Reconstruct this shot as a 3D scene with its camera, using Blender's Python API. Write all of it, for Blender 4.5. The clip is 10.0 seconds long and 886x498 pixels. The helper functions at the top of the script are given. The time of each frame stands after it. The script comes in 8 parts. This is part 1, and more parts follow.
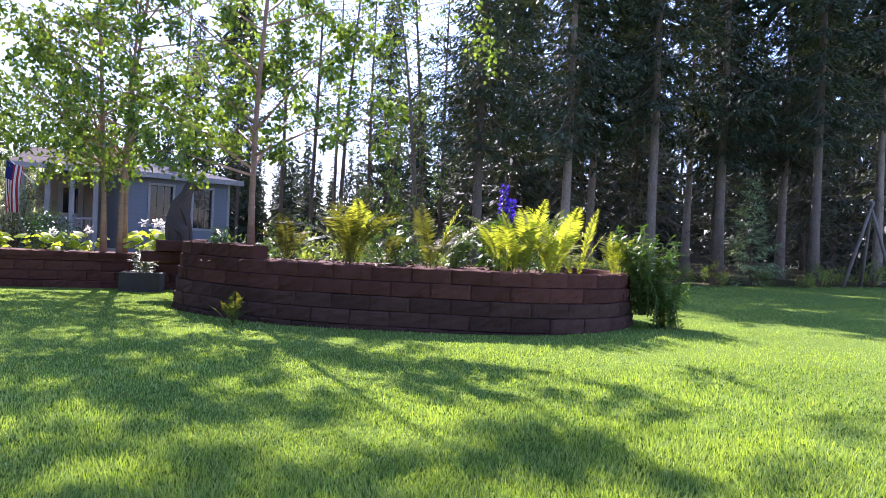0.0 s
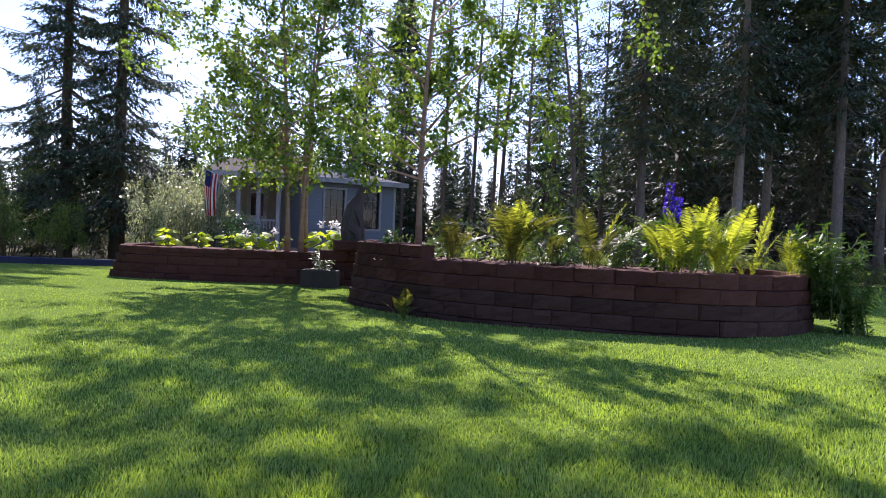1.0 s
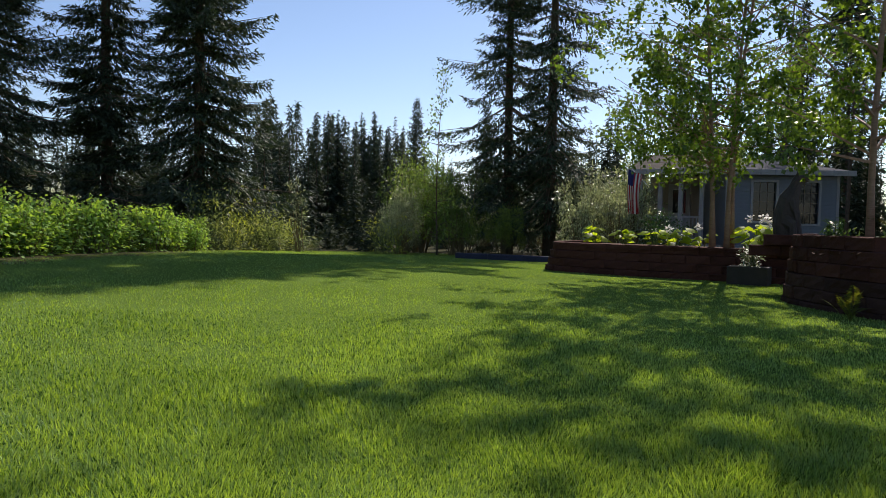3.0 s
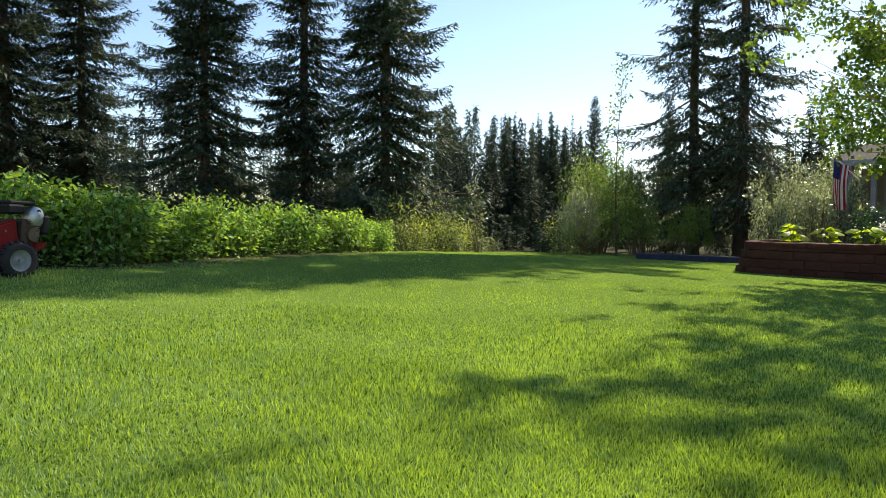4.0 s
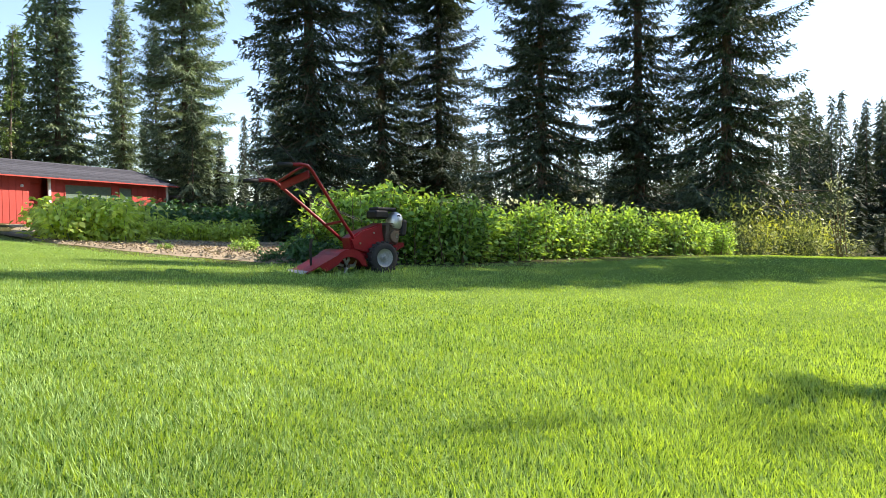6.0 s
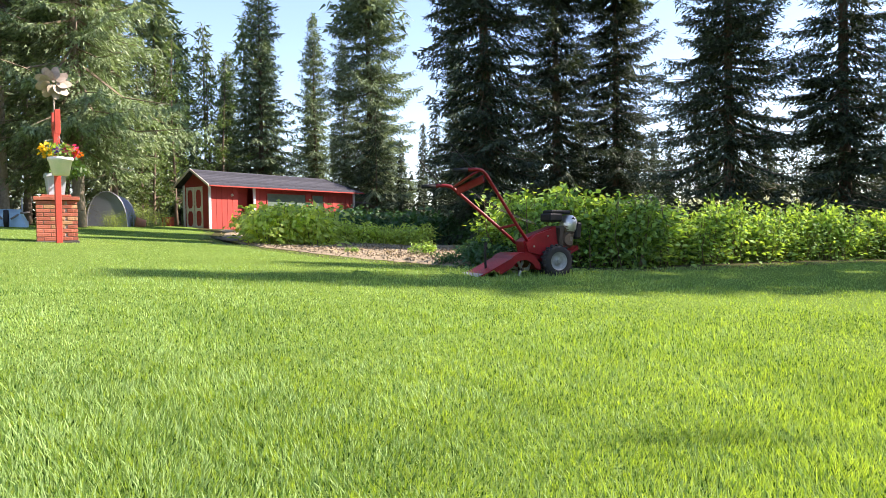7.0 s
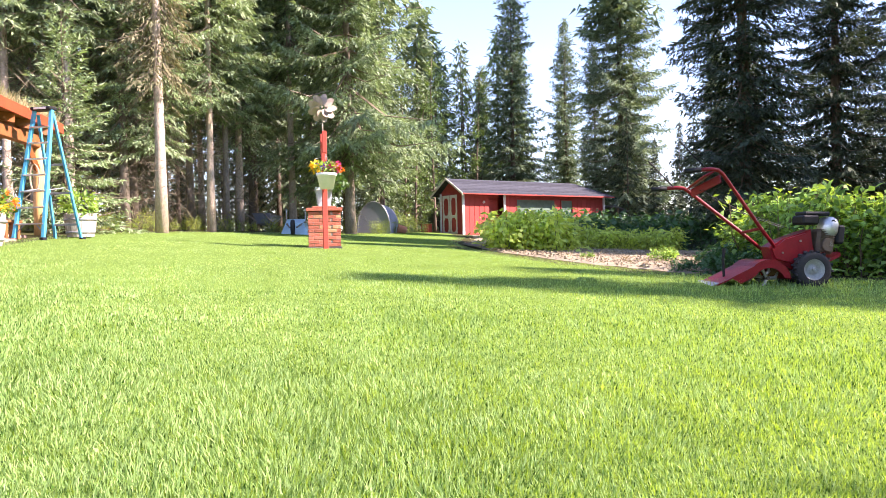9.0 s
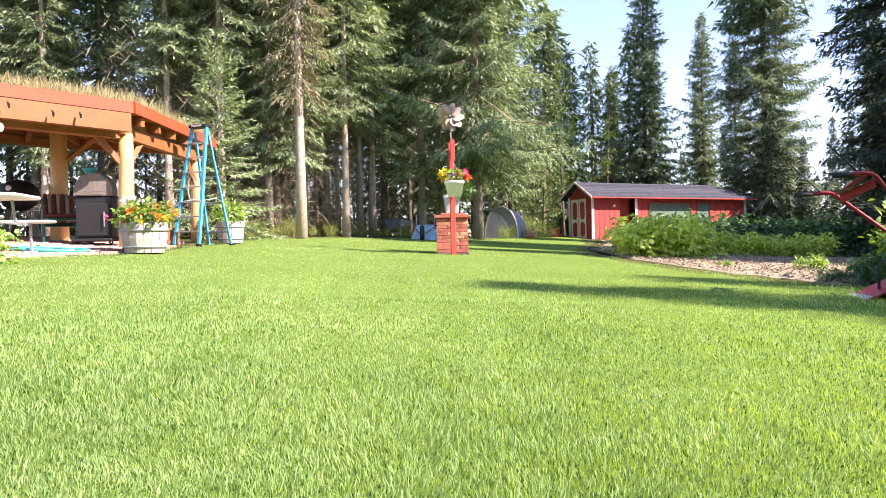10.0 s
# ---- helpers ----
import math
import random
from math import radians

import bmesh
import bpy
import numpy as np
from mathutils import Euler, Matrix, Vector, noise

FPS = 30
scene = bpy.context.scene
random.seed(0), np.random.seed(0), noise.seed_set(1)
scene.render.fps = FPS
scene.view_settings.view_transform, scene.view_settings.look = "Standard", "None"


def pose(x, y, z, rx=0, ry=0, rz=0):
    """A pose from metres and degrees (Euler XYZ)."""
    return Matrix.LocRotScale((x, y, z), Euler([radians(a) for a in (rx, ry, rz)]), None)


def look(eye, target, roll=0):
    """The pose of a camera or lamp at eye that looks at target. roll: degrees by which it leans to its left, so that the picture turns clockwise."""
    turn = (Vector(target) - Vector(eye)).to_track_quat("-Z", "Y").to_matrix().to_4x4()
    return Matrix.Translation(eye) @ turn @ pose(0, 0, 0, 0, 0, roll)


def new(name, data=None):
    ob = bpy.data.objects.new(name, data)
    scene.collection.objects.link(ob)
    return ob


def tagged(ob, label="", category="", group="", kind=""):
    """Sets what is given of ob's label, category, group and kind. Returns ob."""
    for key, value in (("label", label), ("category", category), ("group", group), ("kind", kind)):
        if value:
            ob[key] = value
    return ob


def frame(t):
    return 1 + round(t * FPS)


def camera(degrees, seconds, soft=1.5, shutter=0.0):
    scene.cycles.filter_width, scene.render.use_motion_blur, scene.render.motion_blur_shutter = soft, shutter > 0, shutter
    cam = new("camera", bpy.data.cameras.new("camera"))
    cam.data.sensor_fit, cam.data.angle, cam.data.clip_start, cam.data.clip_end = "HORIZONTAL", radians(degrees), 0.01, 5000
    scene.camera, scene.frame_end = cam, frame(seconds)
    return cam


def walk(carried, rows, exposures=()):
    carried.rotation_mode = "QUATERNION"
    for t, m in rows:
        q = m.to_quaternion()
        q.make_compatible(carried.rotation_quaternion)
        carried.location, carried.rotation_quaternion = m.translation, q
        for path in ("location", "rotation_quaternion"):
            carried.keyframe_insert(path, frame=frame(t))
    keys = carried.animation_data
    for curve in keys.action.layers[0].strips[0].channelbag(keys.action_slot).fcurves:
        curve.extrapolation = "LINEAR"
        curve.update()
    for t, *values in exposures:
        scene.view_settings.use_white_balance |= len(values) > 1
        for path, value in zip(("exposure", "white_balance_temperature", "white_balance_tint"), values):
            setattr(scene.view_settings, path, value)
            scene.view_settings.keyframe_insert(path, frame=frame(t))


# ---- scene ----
cam = camera(65.0, 10.0, soft=0.8)
# seconds, eye x y z, yaw, pitch, roll
ROWS = [
    (0.0, -0.000, -0.000, 0.800, -5.76, -0.53, -2.54),
    (0.5, -0.034, -0.071, 0.810, -0.46, -0.81, -2.39),
    (1.0, -0.046, -0.181, 0.807, 7.20, -1.16, -2.36),
    (1.5, -0.024, -0.254, 0.796, 16.71, -1.54, -2.22),
    (2.0, -0.030, -0.274, 0.775, 25.28, -1.82, -1.95),
    (2.5, -0.024, -0.335, 0.749, 33.12, -2.06, -1.56),
    (4.0, 0.063, -0.488, 0.748, 55.29, -2.39, -0.43),
    (4.5, 0.089, -0.463, 0.726, 61.77, -2.29, -0.11),
    (5.0, 0.147, -0.436, 0.695, 68.32, -2.12, 0.15),
    (5.5, 0.156, -0.397, 0.651, 75.29, -1.92, 0.38),
    (7.0, 0.184, -0.358, 0.660, 96.96, -1.30, 1.05),
    (7.5, 0.183, -0.373, 0.659, 103.21, -1.08, 1.16),
    (8.0, 0.152, -0.309, 0.653, 108.58, -0.87, 1.27),
    (8.5, 0.088, -0.190, 0.670, 112.99, -0.64, 1.24),
    (9.0, 0.034, -0.029, 0.669, 117.86, -0.49, 1.31),
    (9.5, 0.049, 0.049, 0.700, 122.96, -0.33, 1.16),
    (10.0, 0.077, 0.037, 0.727, 128.40, 0.01, 1.21),
]
EXPOSURES = [(0.0, 1.75, 5800, 39), (0.5, 1.6, 5800, 40), (1.0, 1.1, 5850, 35), (1.5, 0.2, 6000, 32), (2.0, -0.25, 6100, 27), (2.5, -0.28, 6350, 22), (3.2, 0.3, 6500, 16), (4.0, 0.8, 6800, 11), (4.5, 1.15, 6800, 11), (5.0, 1.5, 6800, 11), (5.5, 1.42, 6800, 13), (7.0, 1.52, 6750, 22), (7.5, 1.75, 6550, 27), (8.0, 1.87, 6550, 30), (9.0, 2.0, 6600, 33), (10.0, 1.8, 6600, 31)]
walk(cam, [(t, pose(x, y, z, 90 + pitch, roll, yaw)) for t, x, y, z, yaw, pitch, roll in ROWS], EXPOSURES)

# ---- light: low sun beyond the flower bed, clear sky ----
SUN_YAW, SUN_HIGH = 16.0, 39.0
world = bpy.data.worlds.new("sky")
scene.world = world
world.use_nodes = True
wn = world.node_tree
wn.nodes.clear()
sky = wn.nodes.new("ShaderNodeTexSky")
sky.sky_type = "NISHITA"
sky.sun_disc = False
sky.sun_elevation = radians(SUN_HIGH)
sky.sun_rotation = radians(-SUN_YAW)
sky.air_density, sky.dust_density, sky.ozone_density = 1.0, 0.15, 2.1
back = wn.nodes.new("ShaderNodeBackground")
back.inputs["Strength"].default_value = 0.12
wout = wn.nodes.new("ShaderNodeOutputWorld")
wn.links.new(sky.outputs[0], back.inputs[0])
wn.links.new(back.outputs[0], wout.inputs[0])
sun = new("sun", bpy.data.lights.new("sun", "SUN"))
sun.data.energy, sun.data.angle, sun.data.color = 5.0, radians(0.55), (1.0, 0.93, 0.80)
sun.matrix_world = look((-math.sin(radians(SUN_YAW)) * 50, math.cos(radians(SUN_YAW)) * 50, 50 * math.tan(radians(SUN_HIGH))), (0, 0, 0))


# ---- materials ----
def grain(nt, scale, detail=4.0, rough=0.6, stretch=None):
    tc = nt.nodes.new("ShaderNodeTexCoord")
    n = nt.nodes.new("ShaderNodeTexNoise")
    n.inputs["Scale"].default_value, n.inputs["Detail"].default_value, n.inputs["Roughness"].default_value = scale, detail, rough
    if stretch:
        mp = nt.nodes.new("ShaderNodeMapping")
        mp.inputs["Scale"].default_value = stretch
        nt.links.new(tc.outputs["Object"], mp.inputs[0])
        nt.links.new(mp.outputs[0], n.inputs["Vector"])
    else:
        nt.links.new(tc.outputs["Object"], n.inputs["Vector"])
    return n.outputs["Fac"]


def ramp(nt, fac, stops):
    r = nt.nodes.new("ShaderNodeValToRGB")
    e = r.color_ramp.elements
    while len(e) < len(stops):
        e.new(0.5)
    for k, (p, c) in enumerate(stops):
        e[k].position, e[k].color = p, (*c, 1)
    nt.links.new(fac, r.inputs[0])
    return r.outputs[0]


def mixed(nt, fac, a, b, how="MIX"):
    m = nt.nodes.new("ShaderNodeMix")
    m.data_type, m.blend_type = "RGBA", how
    for sock, val in ((m.inputs[0], fac), (m.inputs[6], a), (m.inputs[7], b)):
        if isinstance(val, (int, float)):
            sock.default_value = val
        elif isinstance(val, tuple):
            sock.default_value = (*val, 1)
        else:
            nt.links.new(val, sock)
    return m.outputs[2]


def shade(c, k):
    return tuple(min(1, v * k) for v in c)


def matte(name, c, c2=None, scale=6.0, fine=60.0, rough=0.8, bump=0.3, metal=0.0, stretch=None, vary=0.0, spec=0.3, dirt=0.35):
    """A surface with large stains and a fine grain, varied from object to object by vary."""
    m = bpy.data.materials.new(name)
    m.use_nodes = True
    nt = m.node_tree
    b = nt.nodes["Principled BSDF"]
    big, small = grain(nt, scale, 5, 0.6, stretch), grain(nt, fine, 4, 0.65, stretch)
    col = ramp(nt, big, [(0.32, c2 or shade(c, 0.7)), (0.68, c)])
    col = mixed(nt, dirt, col, ramp(nt, small, [(0.35, shade(c, 0.55)), (0.7, shade(c, 1.2))]))
    if vary:
        oi = nt.nodes.new("ShaderNodeObjectInfo")
        hv = nt.nodes.new("ShaderNodeHueSaturation")
        mr = nt.nodes.new("ShaderNodeMapRange")
        mr.inputs[3].default_value, mr.inputs[4].default_value = 1 - vary, 1 + vary
        nt.links.new(oi.outputs["Random"], mr.inputs[0])
        nt.links.new(mr.outputs[0], hv.inputs["Value"])
        nt.links.new(col, hv.inputs["Color"])
        col = hv.outputs[0]
    nt.links.new(col, b.inputs["Base Color"])
    b.inputs["Metallic"].default_value = metal
    b.inputs["Specular IOR Level"].default_value = spec
    rr = nt.nodes.new("ShaderNodeMapRange")
    rr.inputs[3].default_value, rr.inputs[4].default_value = max(0.05, rough - 0.12), min(1, rough + 0.12)
    nt.links.new(small, rr.inputs[0])
    nt.links.new(rr.outputs[0], b.inputs["Roughness"])
    bp = nt.nodes.new("ShaderNodeBump")
    bp.inputs["Strength"].default_value, bp.inputs["Distance"].default_value = bump, 0.01
    nt.links.new(small, bp.inputs["Height"])
    nt.links.new(bp.outputs[0], b.inputs["Normal"])
    return m


def leafy(name, c, c2, thin=0.45, rough=0.55, warm=(1.25, 1.15, 0.5), patch=0.0, spec=0.35, even=0.6):
    """Leaves: varied leaf by leaf and patch by patch, with light passing through."""
    m = bpy.data.materials.new(name)
    m.use_nodes = True
    nt = m.node_tree
    b = nt.nodes["Principled BSDF"]
    g = nt.nodes.new("ShaderNodeNewGeometry")
    col = ramp(nt, g.outputs["Random Per Island"], [(0.0, c2), (0.55, c), (1.0, shade(c, 1.3))])
    if patch:
        big = grain(nt, patch, 3, 0.6)
        col = mixed(nt, even, col, ramp(nt, big, [(0.3, shade(c2, 0.8)), (0.7, shade(c, 1.25))]))
    oi = nt.nodes.new("ShaderNodeObjectInfo")
    hv = nt.nodes.new("ShaderNodeHueSaturation")
    mr = nt.nodes.new("ShaderNodeMapRange")
    mr.inputs[3].default_value, mr.inputs[4].default_value = 0.82, 1.18
    nt.links.new(oi.outputs["Random"], mr.inputs[0])
    nt.links.new(mr.outputs[0], hv.inputs["Value"])
    nt.links.new(col, hv.inputs["Color"])
    col = hv.outputs[0]
    nt.links.new(col, b.inputs["Base Color"])
    b.inputs["Roughness"].default_value = rough
    b.inputs["Specular IOR Level"].default_value = spec
    t = nt.nodes.new("ShaderNodeBsdfTranslucent")
    nt.links.new(mixed(nt, 1.0, col, warm, "MULTIPLY"), t.inputs[0])
    mx = nt.nodes.new("ShaderNodeMixShader")
    mx.inputs[0].default_value = thin
    nt.links.new(b.outputs[0], mx.inputs[1])
    nt.links.new(t.outputs[0], mx.inputs[2])
    nt.links.new(mx.outputs[0], nt.nodes["Material Output"].inputs[0])
    return m


GRASS = leafy("grass_blades", (0.30, 0.42, 0.18), (0.07, 0.165, 0.034), 0.40, 0.5, (1.5, 1.4, 0.12), 0.8, 0.1, 0.35)
# Dark green that stands for the shade in the gaps between blades.
GAP_STEM = leafy("dark_lawn_stems", (0.05, 0.125, 0.02), (0.028, 0.072, 0.012), 0.2, 0.7, (1.2, 1.2, 0.4), spec=0.05)
LAWN = matte("lawn_sward", (0.145, 0.222, 0.047), (0.10, 0.155, 0.033), 0.6, 45, 0.95, 0.9, dirt=0.5, spec=0.0)
FLOOR = matte("forest_floor", (0.075, 0.075, 0.03), (0.04, 0.035, 0.018), 0.8, 18, 0.95, 0.9, dirt=0.5, spec=0.05)
SOIL = matte("garden_soil", (0.36, 0.295, 0.205), (0.21, 0.165, 0.115), 2.2, 26, 0.95, 1.0, dirt=0.6, spec=0.05)
STRAW = matte("straw", (0.52, 0.42, 0.22), (0.34, 0.26, 0.12), 3, 30, 0.9, 0.8, spec=0.1)
MULCH = matte("bark_mulch", (0.12, 0.06, 0.04), (0.05, 0.03, 0.02), 4, 40, 0.9, 1.0, dirt=0.6, spec=0.1)
BLOCK = matte("red_concrete_block", (0.125, 0.05, 0.038), (0.08, 0.036, 0.029), 5.0, 70, 0.92, 0.9, vary=0.2, spec=0.1)
BLOCK_LOW = matte("weathered_grey_block", (0.10, 0.052, 0.041), (0.063, 0.036, 0.031), 4.0, 70, 0.95, 0.9, vary=0.22, spec=0.1)
BRICK = matte("red_brick", (0.50, 0.17, 0.11), (0.36, 0.11, 0.075), 5, 60, 0.9, 0.7, vary=0.28, spec=0.15)
BRICK_TAN = matte("tan_brick", (0.55, 0.32, 0.17), (0.45, 0.22, 0.12), 5, 60, 0.9, 0.7, vary=0.2, spec=0.15)
MORTAR = matte("mortar", (0.42, 0.37, 0.33), None, 8, 70, 0.95, 0.6)
CONCRETE = matte("grey_concrete", (0.09, 0.078, 0.074), (0.055, 0.05, 0.048), 4, 60, 0.9, 0.6)
PAVER = matte("pinkish_paver", (0.45, 0.29, 0.23), (0.34, 0.22, 0.18), 4, 60, 0.9, 0.5, vary=0.18)
BARK = matte("spruce_bark", (0.19, 0.145, 0.11), (0.08, 0.06, 0.05), 2.5, 26, 0.95, 1.0, stretch=(1, 1, 0.35), dirt=0.6, vary=0.18, spec=0.05)
BARK_MID = matte("brown_scaly_bark", (0.30, 0.245, 0.20), (0.15, 0.12, 0.1), 3, 26, 0.95, 1.0, stretch=(1, 1, 0.4), dirt=0.6, vary=0.3, spec=0.05)
BARK_PALE = matte("pale_scaly_bark", (0.56, 0.45, 0.36), (0.33, 0.25, 0.2), 4, 26, 0.95, 1.0, stretch=(1, 1, 0.5), dirt=0.6, spec=0.05)
TWIG = matte("dead_twigs", (0.23, 0.19, 0.14), (0.13, 0.1, 0.08), 5, 40, 0.95, 0.4, vary=0.2, spec=0.05)
BIRCH_BARK = matte("birch_bark", (0.42, 0.27, 0.19), (0.20, 0.11, 0.075), 3, 30, 0.75, 0.5, stretch=(0.5, 0.5, 2.5), spec=0.2)
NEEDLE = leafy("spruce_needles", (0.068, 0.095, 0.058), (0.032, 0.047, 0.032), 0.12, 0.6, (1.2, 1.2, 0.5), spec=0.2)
# Paler copy of the spruce needles: sun on the trees is in the colour.
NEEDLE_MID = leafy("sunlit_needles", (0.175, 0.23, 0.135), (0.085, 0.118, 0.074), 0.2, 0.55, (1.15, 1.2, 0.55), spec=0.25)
NEEDLE_FAR = leafy("far_needles", (0.07, 0.095, 0.062), (0.035, 0.05, 0.036), 0.1, 0.8, (1.2, 1.2, 0.5), spec=0.1)
# Blue-green copy, raised further so its colour holds the sunlit wood's brightness.
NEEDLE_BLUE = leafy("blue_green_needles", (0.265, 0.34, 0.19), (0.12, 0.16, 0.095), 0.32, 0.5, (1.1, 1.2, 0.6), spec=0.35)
LICHEN = leafy("lichen_tufts", (0.25, 0.23, 0.14), (0.14, 0.135, 0.08), 0.3, 0.8, (1.1, 1.1, 0.7), spec=0.1)
NEEDLE_OLD = leafy("dry_needles", (0.29, 0.245, 0.16), (0.16, 0.135, 0.085), 0.3, 0.6, (1.2, 1.1, 0.6))
BIRCH_LEAF = leafy("birch_leaves", (0.15, 0.245, 0.05), (0.055, 0.105, 0.024), 0.5, 0.36, (1.5, 1.4, 0.35), spec=0.5)
ASPEN_LEAF = leafy("aspen_leaves", (0.11, 0.18, 0.055), (0.06, 0.105, 0.035), 0.4, 0.4, (1.4, 1.3, 0.45), spec=0.5)
WILLOW_LEAF = leafy("willow_leaves", (0.23, 0.29, 0.16), (0.11, 0.15, 0.08), 0.42, 0.42, (1.25, 1.2, 0.55), spec=0.35)
BERRY_LEAF = leafy("raspberry_leaves", (0.27, 0.43, 0.125), (0.05, 0.115, 0.034), 0.44, 0.6, (1.5, 1.35, 0.35), spec=0.2)
HOSTA_LEAF = leafy("yellow_green_broad_leaves", (0.30, 0.42, 0.05), (0.18, 0.28, 0.04), 0.6, 0.5, (1.7, 1.5, 0.3), spec=0.25)
POTATO_LEAF = leafy("potato_leaves", (0.52, 0.62, 0.17), (0.30, 0.42, 0.10), 0.52, 0.45, (1.4, 1.3, 0.4), spec=0.4)
DARK_LEAF = leafy("dark_garden_leaves", (0.055, 0.13, 0.05), (0.03, 0.075, 0.03), 0.3, 0.45, (1.3, 1.3, 0.4))
# Lit, dim and shaded fronds: the fall of light is put into the colour.
FERN_LIT = leafy("fern_fronds", (0.25, 0.33, 0.055), (0.14, 0.20, 0.035), 0.52, 0.45, (1.7, 1.45, 0.35))
FERN_DIM = leafy("olive_fern_fronds", (0.105, 0.13, 0.03), (0.06, 0.078, 0.02), 0.5, 0.45, (1.6, 1.35, 0.35))
FERN_SHADED = leafy("green_fern_fronds", (0.085, 0.10, 0.03), (0.06, 0.06, 0.02), 0.45, 0.5, (1.6, 1.4, 0.35))
LILY_LEAF = leafy("lily_leaves", (0.07, 0.145, 0.035), (0.04, 0.09, 0.022), 0.36, 0.42, (1.4, 1.4, 0.4), spec=0.3)
WEED = leafy("meadow_weeds", (0.26, 0.35, 0.085), (0.13, 0.19, 0.05), 0.42, 0.55, (1.35, 1.2, 0.45))
# Brighter than the aspen leaves: sun on the saplings is in the colour.
MEADOW_LEAF = leafy("sunlit_sapling_leaves", (0.20, 0.30, 0.09), (0.09, 0.15, 0.045), 0.5, 0.45, (1.4, 1.3, 0.45), spec=0.35)
YELLOW_WEED = leafy("yellow_green_weeds", (0.38, 0.45, 0.09), (0.22, 0.29, 0.06), 0.45, 0.55, (1.3, 1.15, 0.4))
# Besides the gloss, the pale base colour stands for sun glints.
GLINT_LEAF = leafy("glinting_grey_leaves", (0.34, 0.38, 0.27), (0.10, 0.13, 0.075), 0.45, 0.3, (1.15, 1.15, 0.6), spec=0.6)
SILVER_LEAF = leafy("silvery_leaves", (0.32, 0.36, 0.27), (0.2, 0.24, 0.16), 0.3, 0.5, (1.1, 1.1, 0.7))
MEADOW = leafy("pale_meadow_weeds", (0.36, 0.44, 0.17), (0.17, 0.23, 0.085), 0.45, 0.55, (1.3, 1.2, 0.5))
PALE_HEAD = leafy("pale_seed_heads", (0.60, 0.62, 0.46), (0.42, 0.44, 0.30), 0.4, 0.6, (1.1, 1.1, 0.8))
SOD = leafy("dry_roof_grass", (0.50, 0.45, 0.25), (0.30, 0.30, 0.13), 0.4, 0.6, (1.1, 1.0, 0.6))
STEM = matte("green_stem", (0.16, 0.2, 0.07), None, 8, 40, 0.7, 0.2)
CANE = matte("brown_cane", (0.2, 0.15, 0.08), None, 8, 40, 0.8, 0.3)
PURPLE = leafy("purple_petals", (0.10, 0.05, 0.46), (0.055, 0.025, 0.28), 0.4, 0.5, (1.1, 1.0, 1.4))
ORANGE = leafy("orange_petals", (0.85, 0.22, 0.02), (0.75, 0.10, 0.01), 0.35, 0.5, (1.1, 0.9, 0.5))
YELLOW = leafy("yellow_petals", (0.85, 0.55, 0.03), (0.8, 0.42, 0.02), 0.35, 0.5, (1.1, 1.0, 0.5))
PINK = leafy("pink_petals", (0.75, 0.10, 0.28), (0.6, 0.05, 0.12), 0.35, 0.5, (1.1, 0.8, 0.9))
WHITE_PETAL = leafy("white_petals", (0.8, 0.76, 0.74), (0.65, 0.6, 0.58), 0.35, 0.5, (1, 1, 1))
SIDING = matte("blue_grey_siding", (0.20, 0.225, 0.27), (0.165, 0.185, 0.225), 2, 50, 0.7, 0.2, dirt=0.2)
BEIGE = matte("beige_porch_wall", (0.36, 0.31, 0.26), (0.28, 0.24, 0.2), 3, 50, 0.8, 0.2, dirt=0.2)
# House white, darkened in its colour to carry the shade at the porch.
TRIM = matte("greyed_white_paint", (0.38, 0.375, 0.385), (0.30, 0.295, 0.305), 4, 60, 0.6, 0.15, dirt=0.2)
WHITE = matte("white_paint", (0.76, 0.75, 0.72), (0.66, 0.65, 0.62), 4, 60, 0.55, 0.15, dirt=0.15)
CREAM = matte("cream_paint", (0.74, 0.68, 0.56), (0.6, 0.53, 0.42), 4, 60, 0.65, 0.2, dirt=0.2)
SHINGLE = matte("grey_shingles", (0.075, 0.077, 0.092), (0.045, 0.047, 0.058), 5, 40, 0.97, 0.8, vary=0.2, dirt=0.5, spec=0.05)
SHINGLE_TAN = matte("brown_shingles", (0.085, 0.072, 0.065), (0.05, 0.045, 0.04), 4, 40, 0.97, 0.8, dirt=0.5, spec=0.05)
BARN = matte("barn_red_boards", (0.43, 0.062, 0.048), (0.32, 0.045, 0.035), 3, 40, 0.75, 0.4, stretch=(1, 1, 0.3), dirt=0.3, vary=0.1)
POST_RED = matte("red_post_paint", (0.52, 0.075, 0.05), (0.40, 0.06, 0.04), 4, 50, 0.6, 0.3, dirt=0.25)
TIMBER = matte("orange_stained_timber", (0.34, 0.125, 0.042), (0.24, 0.082, 0.028), 2.5, 30, 0.55, 0.35, stretch=(1, 1, 1), vary=0.1)
FASCIA = matte("red_brown_fascia", (0.39, 0.077, 0.03), (0.30, 0.055, 0.021), 3, 40, 0.5, 0.25)
LOG = matte("honey_varnished_log", (0.68, 0.43, 0.18), (0.52, 0.29, 0.10), 2.5, 26, 0.4, 0.3, stretch=(1, 1, 0.25), spec=0.5)
OLDWOOD = matte("greyed_barrel_wood", (0.48, 0.425, 0.375), (0.32, 0.27, 0.235), 4, 30, 0.85, 0.6, stretch=(1, 1, 0.3), vary=0.15)
DARKWOOD = matte("dark_carved_wood", (0.10, 0.08, 0.075), (0.045, 0.038, 0.038), 4, 30, 0.7, 0.7)
TIE = matte("blue_black_timber", (0.055, 0.062, 0.115), (0.03, 0.033, 0.06), 3, 30, 0.85, 0.5)
